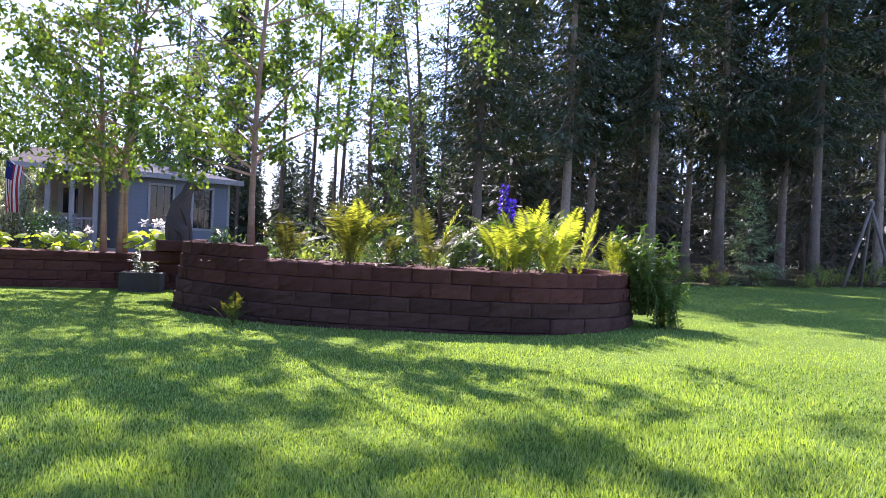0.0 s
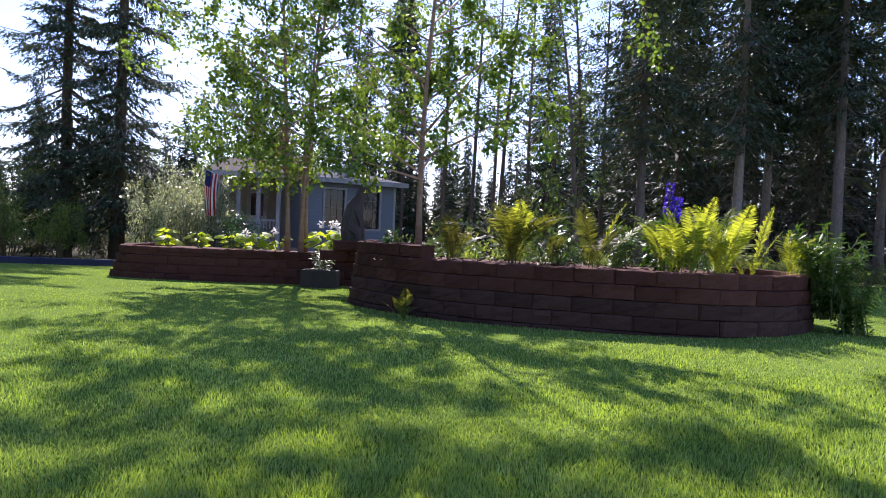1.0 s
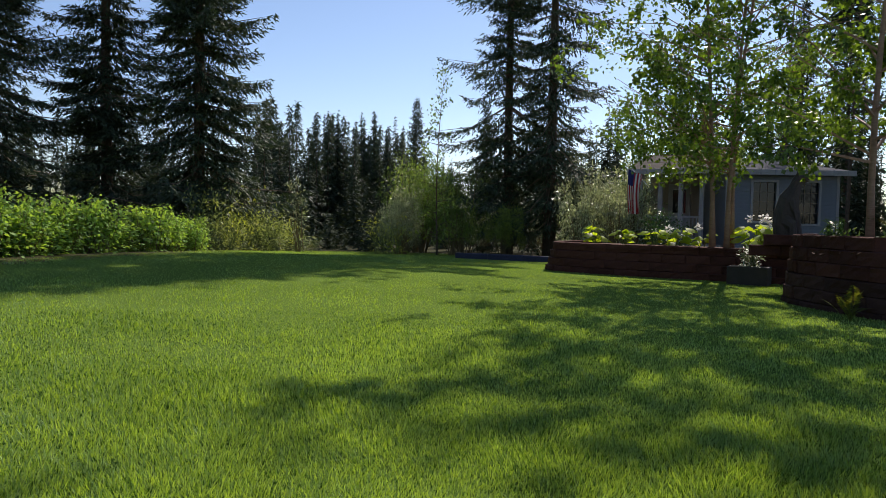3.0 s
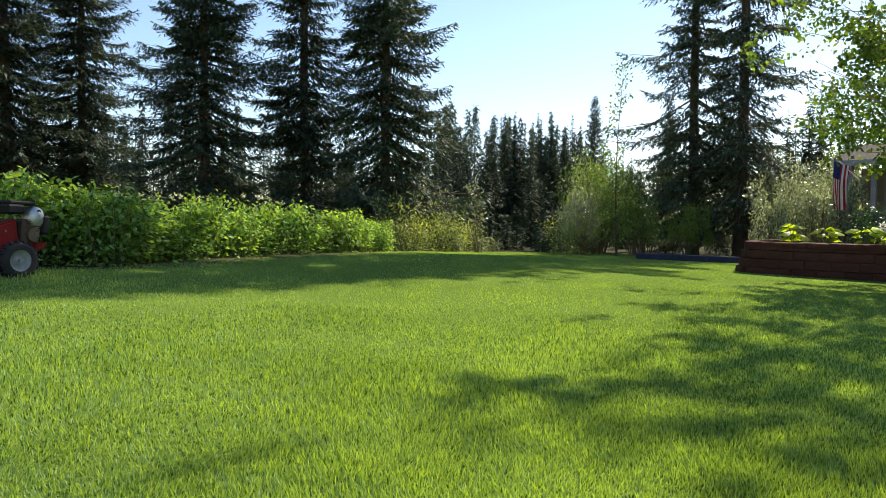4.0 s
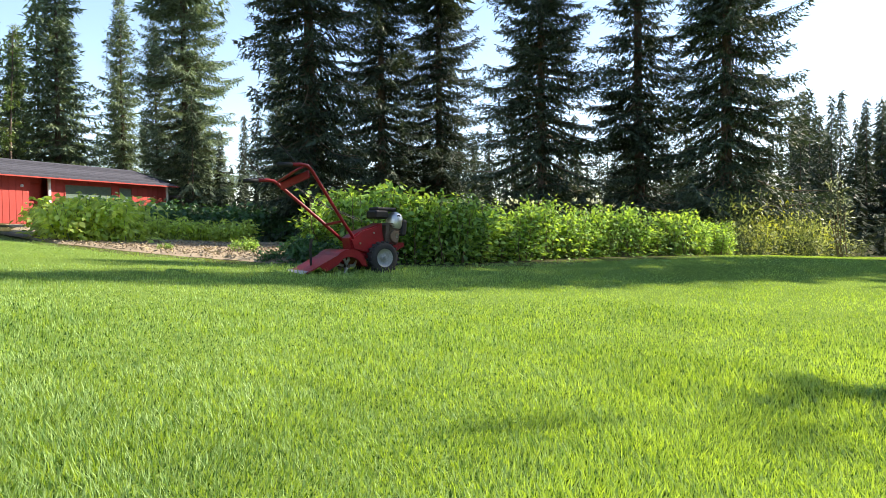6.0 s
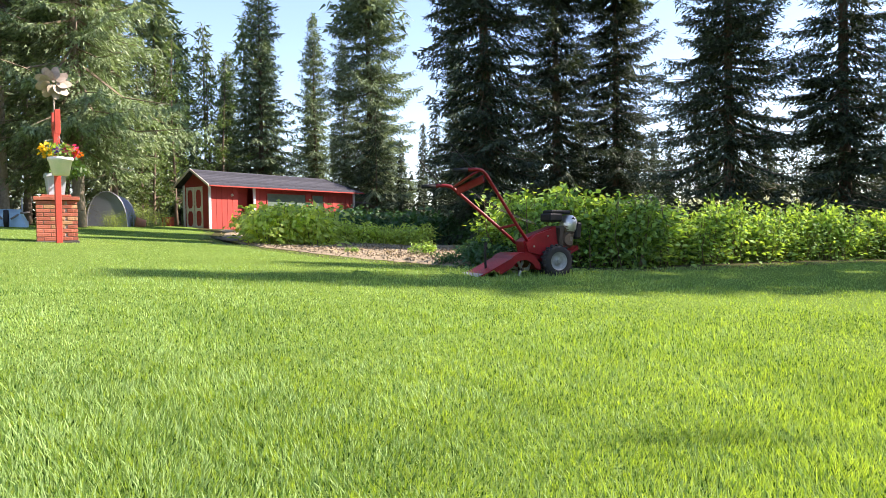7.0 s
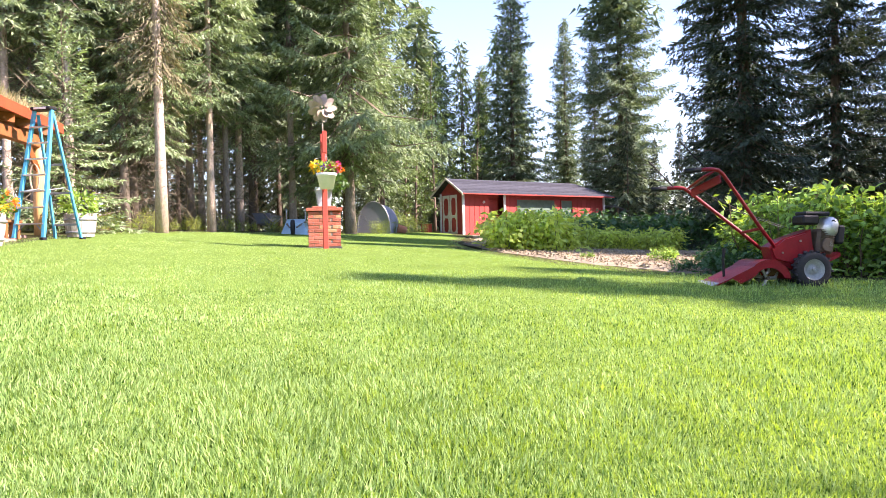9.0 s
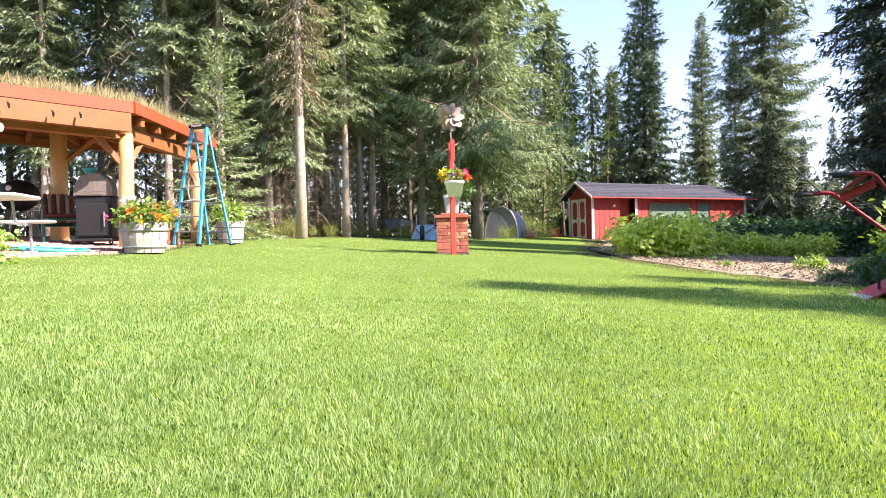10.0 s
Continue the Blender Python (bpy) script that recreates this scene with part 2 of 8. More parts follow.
POLE = matte("weathered_pole", (0.25, 0.22, 0.19), (0.15, 0.13, 0.11), 4, 30, 0.9, 0.5, stretch=(1, 1, 0.3))
ENAMEL = matte("red_enamel", (0.24, 0.006, 0.013), (0.15, 0.005, 0.010), 5, 60, 0.45, 0.15, dirt=0.3, spec=0.35)
STEEL = matte("worn_steel", (0.48, 0.47, 0.45), (0.33, 0.31, 0.29), 6, 60, 0.4, 0.2, metal=0.8)
GREYMETAL = matte("dull_grey_metal", (0.36, 0.37, 0.38), (0.26, 0.26, 0.27), 6, 60, 0.5, 0.2, metal=0.5)
RIM = matte("pale_wheel_rim", (0.40, 0.40, 0.39), (0.26, 0.255, 0.25), 8, 60, 0.5, 0.2)
RUBBER = matte("black_rubber", (0.022, 0.022, 0.025), (0.05, 0.045, 0.04), 8, 60, 0.8, 0.4)
PLASTIC = matte("black_plastic", (0.012, 0.012, 0.014), (0.02, 0.02, 0.02), 6, 60, 0.6, 0.15, spec=0.25)
GRIME = matte("greasy_engine_metal", (0.17, 0.125, 0.09), (0.06, 0.047, 0.036), 10, 60, 0.7, 0.5, metal=0.3)
BLACKSTEEL = matte("black_powdercoat", (0.02, 0.02, 0.022), (0.035, 0.033, 0.032), 5, 60, 0.55, 0.15, spec=0.3)
BLUEFIBRE = matte("blue_fibreglass", (0.06, 0.40, 0.62), (0.05, 0.32, 0.52), 5, 60, 0.45, 0.1, dirt=0.15, spec=0.5)
ALU = matte("aluminium", (0.62, 0.62, 0.62), (0.5, 0.5, 0.5), 6, 60, 0.4, 0.15, metal=0.8)
TEAL = matte("teal_hose", (0.05, 0.50, 0.45), (0.04, 0.40, 0.36), 5, 60, 0.45, 0.1)
POT_WHITE = matte("white_plastic_pot", (0.86, 0.79, 0.86), (0.62, 0.64, 0.67), 5, 60, 0.4, 0.05, dirt=0.1)
POT_GREY = matte("grey_blue_pot", (0.45, 0.52, 0.56), (0.36, 0.42, 0.46), 5, 60, 0.5, 0.1)
TERRACOTTA = matte("terracotta", (0.48, 0.2, 0.11), None, 5, 60, 0.85, 0.3)
BARROW = matte("pale_blue_tub", (0.36, 0.54, 0.64), (0.30, 0.46, 0.55), 4, 60, 0.45, 0.1, dirt=0.2)
TARP = matte("grey_tarpaulin", (0.25, 0.26, 0.30), (0.18, 0.19, 0.23), 1.5, 40, 0.6, 0.2)
RUST = matte("rusty_sheet_metal", (0.46, 0.38, 0.30), (0.27, 0.20, 0.15), 6, 50, 0.5, 0.3, metal=0.2)
FLAG_RED = matte("flag_red", (0.50, 0.03, 0.04), None, 8, 80, 0.8, 0.1, dirt=0.15)
FLAG_BLUE = matte("flag_blue", (0.03, 0.035, 0.16), None, 8, 80, 0.8, 0.1, dirt=0.15)
CUSHION = matte("striped_cushion_red", (0.16, 0.045, 0.04), None, 8, 80, 0.9, 0.3)
CUSHION_PALE = matte("striped_cushion_tan", (0.34, 0.27, 0.20), None, 8, 80, 0.9, 0.3)
GREENPLASTIC = matte("dark_green_plastic", (0.02, 0.11, 0.075), None, 6, 60, 0.45, 0.1)
NETTING = matte("green_netting", (0.14, 0.20, 0.15), (0.06, 0.10, 0.07), 3, 35, 0.8, 0.4, dirt=0.5)


def pane(name, c, rough=0.03):
    m = bpy.data.materials.new(name)
    m.use_nodes = True
    b = m.node_tree.nodes["Principled BSDF"]
    b.inputs["Base Color"].default_value, b.inputs["Roughness"].default_value = (*c, 1), rough
    b.inputs["Specular IOR Level"].default_value = 0.3
    return m


GLASS = pane("dark_window_glass", (0.012, 0.014, 0.018))


# ---- builders ----
class Solid:
    """Collects points and faces of one mesh."""

    def __init__(self):
        self.v, self.f = [], []

    def add(self, pts, faces):
        k = len(self.v)
        self.v += [tuple(p) for p in pts]
        self.f += [tuple(i + k for i in q) for q in faces]
        return self

    def box(self, x0, y0, z0, x1, y1, z1, m=None, b=None):
        """A box with chamfered edges."""
        lo, hi = (min(x0, x1), min(y0, y1), min(z0, z1)), (max(x0, x1), max(y0, y1), max(z0, z1))
        size = [hi[i] - lo[i] for i in range(3)]
        b = min(size) * 0.12 if b is None else min(b, min(size) * 0.45)
        idx, pts = {}, []
        for sx in (0, 1):
            for sy in (0, 1):
                for sz in (0, 1):
                    c = [hi[i] if s else lo[i] for i, s in enumerate((sx, sy, sz))]
                    for a in range(3):
                        q = [c[i] if i == a else c[i] + (-b if (sx, sy, sz)[i] else b) for i in range(3)]
                        idx[sx, sy, sz, a] = len(pts)
                        pts.append(Vector(q))
        fs = []
        for a in range(3):
            o1, o2 = (a + 1) % 3, (a + 2) % 3
            for s in (0, 1):
                key = lambda p, q: tuple(s if i == a else (p if i == o1 else q) for i in range(3))
                ring = [idx[(*key(p, q), a)] for p, q in ((0, 0), (1, 0), (1, 1), (0, 1))]
                fs.append(ring if s else ring[::-1])
            for s1 in (0, 1):
                for s2 in (0, 1):
                    k0 = tuple(0 if i == a else (s1 if i == o1 else s2) for i in range(3))
                    k1 = tuple(1 if i == a else (s1 if i == o1 else s2) for i in range(3))
                    q = [idx[(*k0, o1)], idx[(*k1, o1)], idx[(*k1, o2)], idx[(*k0, o2)]]
                    fs.append(q if s1 == s2 else q[::-1])
        for sx in (0, 1):
            for sy in (0, 1):
                for sz in (0, 1):
                    t = [idx[sx, sy, sz, a] for a in range(3)]
                    fs.append(t if (sx + sy + sz) % 2 else t[::-1])
        if m is not None:
            pts = [m @ p for p in pts]
        return self.add(pts, fs)

    def rod(self, p0, p1, r0, r1=None, n=8, cap=True):
        """A round bar from p0 to p1."""
        p0, p1 = Vector(p0), Vector(p1)
        return self.tube([p0, p1], [r0, r0 if r1 is None else r1], n, cap)

    def tube(self, path, radii, n=8, cap=True):
        path = [Vector(p) for p in path]
        if isinstance(radii, (int, float)):
            radii = [radii] * len(path)
        pts, fs = [], []
        side = None
        for i, p in enumerate(path):
            d = (path[min(i + 1, len(path) - 1)] - path[max(i - 1, 0)]).normalized()
            if side is None:
                side = d.orthogonal().normalized()
            side = (side - d * side.dot(d)).normalized()
            up = d.cross(side)
            for k in range(n):
                a = 2 * math.pi * k / n
                pts.append(p + (side * math.cos(a) + up * math.sin(a)) * radii[i])
        for i in range(len(path) - 1):
            for k in range(n):
                a, b = i * n + k, i * n + (k + 1) % n
                fs.append((a, b, b + n, a + n))
        if cap:
            fs.append(tuple(range(n))[::-1])
            fs.append(tuple(range((len(path) - 1) * n, len(path) * n)))
        return self.add(pts, fs)

    def lathe(self, prof, n=20, m=None, axis="z"):
        """A profile of (radius, height) turned about an axis."""
        pts, fs = [], []
        for r, h in prof:
            for k in range(n):
                a = 2 * math.pi * k / n
                c, s = r * math.cos(a), r * math.sin(a)
                p = Vector((c, s, h)) if axis == "z" else Vector((c, h, -s))
                pts.append(m @ p if m is not None else p)
        for i in range(len(prof) - 1):
            for k in range(n):
                a, b = i * n + k, i * n + (k + 1) % n
                fs.append((a, b, b + n, a + n))
        return self.add(pts, fs)

    def sweep(self, poly, m0, depth):
        """A flat outline (x, z) pushed along y by depth, placed by m0."""
        n = len(poly)
        pts = [m0 @ Vector((x, 0, z)) for x, z in poly] + [m0 @ Vector((x, depth, z)) for x, z in poly]
        fs = [tuple(range(n)), tuple(range(n, 2 * n))[::-1]]
        fs += [(i + n, (i + 1) % n + n, (i + 1) % n, i) for i in range(n)]
        return self.add(pts, fs)

    def mesh(self, name, smooth=False):
        me = bpy.data.meshes.new(name)
        me.from_pydata(self.v, [], self.f)
        bm = bmesh.new()
        bm.from_mesh(me)
        bmesh.ops.recalc_face_normals(bm, faces=bm.faces)
        bm.to_mesh(me)
        bm.free()
        if smooth:
            me.polygons.foreach_set("use_smooth", [True] * len(me.polygons))
        return me


def arrays(name, v, f):
    """A mesh from an array of points and an array of faces, all with as many corners."""
    me = bpy.data.meshes.new(name)
    v, f = np.asarray(v, dtype=np.float32), np.asarray(f, dtype=np.int32)
    me.vertices.add(len(v))
    me.vertices.foreach_set("co", v.ravel())
    me.loops.add(f.size)
    me.loops.foreach_set("vertex_index", f.ravel())
    me.polygons.add(len(f))
    me.polygons.foreach_set("loop_start", np.arange(0, f.size, f.shape[1], dtype=np.int32))
    me.update(calc_edges=True)
    return me


def part(name, data, material, parent=None, label="", smooth=False):
    """One mesh object, under a thing or a part."""
    me = data.mesh(name, smooth) if isinstance(data, Solid) else data
    if material is not None and not me.materials:
        me.materials.append(material)
    ob = new(name, me)
    if parent is not None:
        ob.parent = parent
    return tagged(ob, label)


def thing(name, m, label, category, group="", kind=""):
    ob = new(name)
    ob.empty_display_size = 0.1
    ob.matrix_world = m
    return tagged(ob, label, category, group, kind)


def height(x, y):
    """The rolling ground: it climbs gently away from the flower beds."""
    x, y = np.asarray(x, dtype=float), np.asarray(y, dtype=float)
    u, v = 40 * np.tanh(x / 40), 40 * np.tanh(y / 40)
    hollow = np.exp(-((x + 1) ** 2 + (y - 1) ** 2) / 50)
    rise = np.exp(-((x + 14) ** 2 + (y - 7) ** 2) / 50)
    z = 0.2249 + 0.0086 * u - 0.04429 * v + 0.00014 * u * u + 0.00051 * u * v + 0.00119 * v * v - 0.23516 * hollow + 0.1754 * rise
    return np.minimum(z, 1.25)


def gz(x, y):
    return float(height(x, y))


def stand(x, y, turn=0.0, dz=0.0, s=1.0):
    return Matrix.LocRotScale((x, y, gz(x, y) + dz), Euler((0, 0, radians(turn))), (s, s, s))


def inside(poly, x, y):
    x, y = np.asarray(x), np.asarray(y)
    r = np.zeros(x.shape, bool)
    for (x0, y0), (x1, y1) in zip(poly, poly[1:] + poly[:1]):
        with np.errstate(divide="ignore", invalid="ignore"):
            r ^= ((y0 > y) != (y1 > y)) & (x < (x1 - x0) * (y - y0) / (y1 - y0) + x0)
    return r


def spline(pts, step):
    """Even steps along a smooth line through a few points; returns points and headings."""
    pts = [Vector(p) for p in pts]
    fine = []
    for i in range(len(pts) - 1):
        p0, p1, p2, p3 = pts[max(i - 1, 0)], pts[i], pts[i + 1], pts[min(i + 2, len(pts) - 1)]
        for k in range(24):
            t = k / 24
            fine.append(0.5 * (2 * p1 + (p2 - p0) * t + (2 * p0 - 5 * p1 + 4 * p2 - p3) * t * t + (3 * p1 - p0 - 3 * p2 + p3) * t ** 3))
    fine.append(pts[-1])
    res, run, want = [], 0.0, 0.0
    for a, b in zip(fine, fine[1:]):
        d = (b - a).length
        while d > 0 and run + d >= want:
            p = a.lerp(b, (want - run) / d)
            res.append((p, math.atan2(b.y - a.y, b.x - a.x)))
            want += step
        run += d
    return res


def leaves(c, d, up, length, width, fold=0.15):
    """Diamond leaves: centres, directions, normals (arrays), lengths and widths. Returns points and four-cornered faces."""
    n = len(c)
    d = d / np.linalg.norm(d, axis=1, keepdims=True)
    s = np.cross(d, up)
    s /= np.linalg.norm(s, axis=1, keepdims=True) + 1e-9
    nn = np.cross(s, d)
    length, width = np.broadcast_to(length, n)[:, None], np.broadcast_to(width, n)[:, None]
    v = np.stack([c, c + d * length * 0.45 + s * width / 2 + nn * width * fold, c + d * length, c + d * length * 0.45 - s * width / 2 + nn * width * fold], 1)
    return v.reshape(-1, 3), np.arange(4 * n).reshape(n, 4)


def needles(c, d, up, length, width):
    """Slim tapering twigs: two feet and a tip each. Returns points and three-cornered faces."""
    n = len(c)
    d = d / np.linalg.norm(d, axis=1, keepdims=True)
    s = np.cross(d, up)
    s /= np.linalg.norm(s, axis=1, keepdims=True) + 1e-9
    h = s * np.broadcast_to(width, n)[:, None] / 2
    return np.stack([c - h, c + h, c + d * np.broadcast_to(length, n)[:, None]], 1).reshape(-1, 3), np.arange(3 * n).reshape(n, 3)


def rand_dirs(rng, n, flat=1.0):
    d = rng.normal(size=(n, 3))
    d[:, 2] *= flat
    return d / np.linalg.norm(d, axis=1, keepdims=True)


def blob_leaves(rng, n, centre, radius, length, width, droop=0.3, shell=0.5):
    """Leaves scattered through a rounded mass, more of them near its outside."""
    r = rand_dirs(rng, n)
    q = (shell + (1 - shell) * rng.random(n)) ** 0.6
    c = np.asarray(centre) + r * q[:, None] * np.asarray(radius) * (0.8 + 0.4 * rng.random((n, 1)))
    d = r + rand_dirs(rng, n) * 0.8
    d[:, 2] -= droop
    return leaves(c, d, rand_dirs(rng, n) + np.array((0, 0, 1.2)), length * (0.6 + 0.8 * rng.random(n)), width * (0.6 + 0.8 * rng.random(n)))


def join(lists):
    """Joins (points, faces) pairs."""
    vs, fs, k = [], [], 0
    for v, f in lists:
        vs.append(v)
        fs.append(f + k)
        k += len(v)
    return np.concatenate(vs), np.concatenate(fs)

# ---- ground ----
def sheet(name, xs, ys, material, keep=None, lift=0.0, bumps=0.0):
    gx, gy = np.meshgrid(xs, ys, indexing="ij")
    z = height(gx, gy) + lift
    if bumps:
        z = z + bumps * (np.sin(gx * 1.7 + 0.6 * gy) * np.sin(gy * 1.3 - 0.4 * gx) + 0.5 * np.sin(gx * 4.1) * np.sin(gy * 3.7))
    nx, ny = gx.shape
    i = np.arange(nx * ny).reshape(nx, ny)
    f = np.stack([i[:-1, :-1], i[1:, :-1], i[1:, 1:], i[:-1, 1:]], -1).reshape(-1, 4)
    v = np.stack([gx, gy, z], -1).reshape(-1, 3)
    if keep is not None:
        mid = v[f].mean(1)
        f = f[inside(keep, mid[:, 0], mid[:, 1])]
        used, inv = np.unique(f, return_inverse=True)
        v, f = v[used], inv.reshape(-1, 4)
        v[np.bincount(f.ravel(), minlength=len(v)) < 4, 2] -= lift + 0.03
    me = arrays(name, v, f)
    me.polygons.foreach_set("use_smooth", [True] * len(me.polygons))
    return part(name, me, material)


far = [-3000, -1200, -500, -250, -160, -110, -80]
axis = np.array(far + list(np.arange(-64, 64.1, 2.0)) + [-k for k in far[::-1]])
tagged(sheet("ground", axis, axis, FLOOR), "forest floor of brown litter and moss between the trees", "ground", kind="structure")
LAWN_EDGE = [(24, 19.5), (14, 18.2), (7.5, 17.2), (3.6, 15), (1, 13), (-4, 12.6), (-8, 13.6), (-10, 19), (-14.5, 19.9), (-18, 17.4), (-19.6, 14.6),
             (-16.5, 10.6), (-13.3, 6.8), (-9.5, 0.9), (-9.2, -1.7), (-10.3, -3.3), (-12.0, -5.1), (-13.9, -6.7), (-16.4, -8.3), (-22.5, -11.0), (-25.2, -12.6), (-27.2, -13.6), (-27, -15.6),
             (-24, -15), (-20.5, -14.4), (-16.2, -14.9), (-13.2, -15.4), (-10.5, -14.6), (-8.8, -13.4), (-7.0, -11.9), (-5.4, -10.4),
             (-4.4, -10.05), (-2.5, -9.6), (0, -10.5), (10, -14), (24, -12)]
tagged(sheet("lawn", np.arange(-28, 24.1, 0.4), np.arange(-16, 20.1, 0.4), LAWN, LAWN_EDGE, 0.015), "mown green lawn, sunlit with dappled tree shade", "lawn", kind="structure")
BED_EDGE = [(-9.1, -1.2), (-10.2, -3.1), (-11.9, -4.9), (-13.8, -6.5), (-16.5, -8.1), (-22.5, -10.7), (-26, -12.6), (-31, -10), (-24, -3), (-14, -0.4)]
tagged(sheet("garden_bed", np.arange(-30, -8.9, 0.25), np.arange(-14, 0.1, 0.25), SOIL, BED_EDGE, 0.035, 0.014), "dry tan soil of a vegetable bed with wood chips", "garden bed", kind="structure")


WALL_FOOT = [(-2.5, 10.4), (-2.25, 8.45), (-0.9, 7.3), (0.83, 6.82), (1.8, 6.78), (2.65, 7.15), (3.2, 8.0), (3.3, 9.0), (2.9, 10.4)]


def turf(name, rng, near, far, dense, tall, wide, label, grow=0.6, bent=True, behind=False, mat=GRASS):
    """Grass blades over the lawn between two distances from its middle, thinning out and widening outwards."""
    rs = np.geomspace(near, far, 60)
    rho = dense * np.minimum(1, (2.0 / rs) ** 1.75)
    w = rho * rs
    cum = np.concatenate([[0], np.cumsum((w[1:] + w[:-1]) / 2 * np.diff(rs))])
    n = int(cum[-1] * 2 * math.pi)
    r = np.interp(rng.random(n) * cum[-1], cum, rs)
    a = rng.random(n) * 2 * math.pi
    x, y = r * np.cos(a), r * np.sin(a)
    back = (y <= x - 3.0) & (x >= 0)
    ok = inside(LAWN_EDGE, x, y) & (back if behind else ~back) & ~inside(WALL_FOOT, x, y)
    x, y, r = x[ok], y[ok], r[ok]
    n = len(x)
    lush = 0.7 + 0.6 * (0.5 + 0.5 * np.sin(x * 2.1 + 1.3 * np.sin(y * 1.7)) * np.sin(y * 2.4 + x * 0.6))
    h = tall * lush * (0.4 + 0.95 * rng.random(n)) * np.maximum(0.45, 1.12 - 0.07 * r)
    b = np.stack([x, y, height(x, y) + 0.012], 1)
    t = rng.random(n) * 2 * math.pi
    s = np.stack([np.cos(t), np.sin(t), np.zeros(n)], 1) * (wide * (0.55 + 0.9 * rng.random(n)) * np.maximum(1, r / 2.0) ** grow)[:, None] / 2
    # tufts lean together, each blade a little its own way
    cx, cy = np.sin(x * 9.1 + 2.0 * np.sin(y * 7.3)), np.sin(y * 8.3 + 2.0 * np.sin(x * 6.1))
    lean = np.stack([0.16 * cx + rng.normal(0, 0.27, n), 0.16 * cy + rng.normal(0, 0.27, n), np.ones(n)], 1)
    if bent:
        mid = b + lean * (h * 0.55)[:, None]
        bend = lean + np.stack([rng.normal(0, 0.28, n), rng.normal(0, 0.28, n), np.zeros(n) - 0.05], 1)
        v = np.stack([b - s * 0.6, mid + s, mid + bend * (h * 0.5)[:, None], mid - s], 1)
    else:
        v = np.stack([b - s, b + s, b + lean * h[:, None]], 1)
    m = v.shape[1]
    return tagged(part(name, arrays(name, v.reshape(-1, 3), np.arange(m * n).reshape(n, m)), mat), label, "grass", kind="stuff")


# Short under-layer added to deepen the gaps, their shade in its colour.
turf("lawn_thatch", np.random.default_rng(9), 1.25, 6.0, 7500, 0.016, 0.0065, "short dark stems whose colour stands for the shade between lawn blades", 0.6, False, mat=GAP_STEM)
turf("lawn_grass", np.random.default_rng(5), 1.25, 3.4, 16000, 0.034, 0.0032, "short bright green lawn blades", 0.5)
turf("lawn_grass", np.random.default_rng(6), 3.4, 27.0, 16500, 0.033, 0.0036, "short bright green lawn blades", 0.68, False)
turf("lawn_grass", np.random.default_rng(7), 0.02, 1.25, 9000, 0.045, 0.0040, "short bright green lawn blades", 0.6, False)
turf("lawn_grass", np.random.default_rng(8), 1.25, 24.0, 2200, 0.045, 0.009, "short bright green lawn blades", 0.65, False, True)


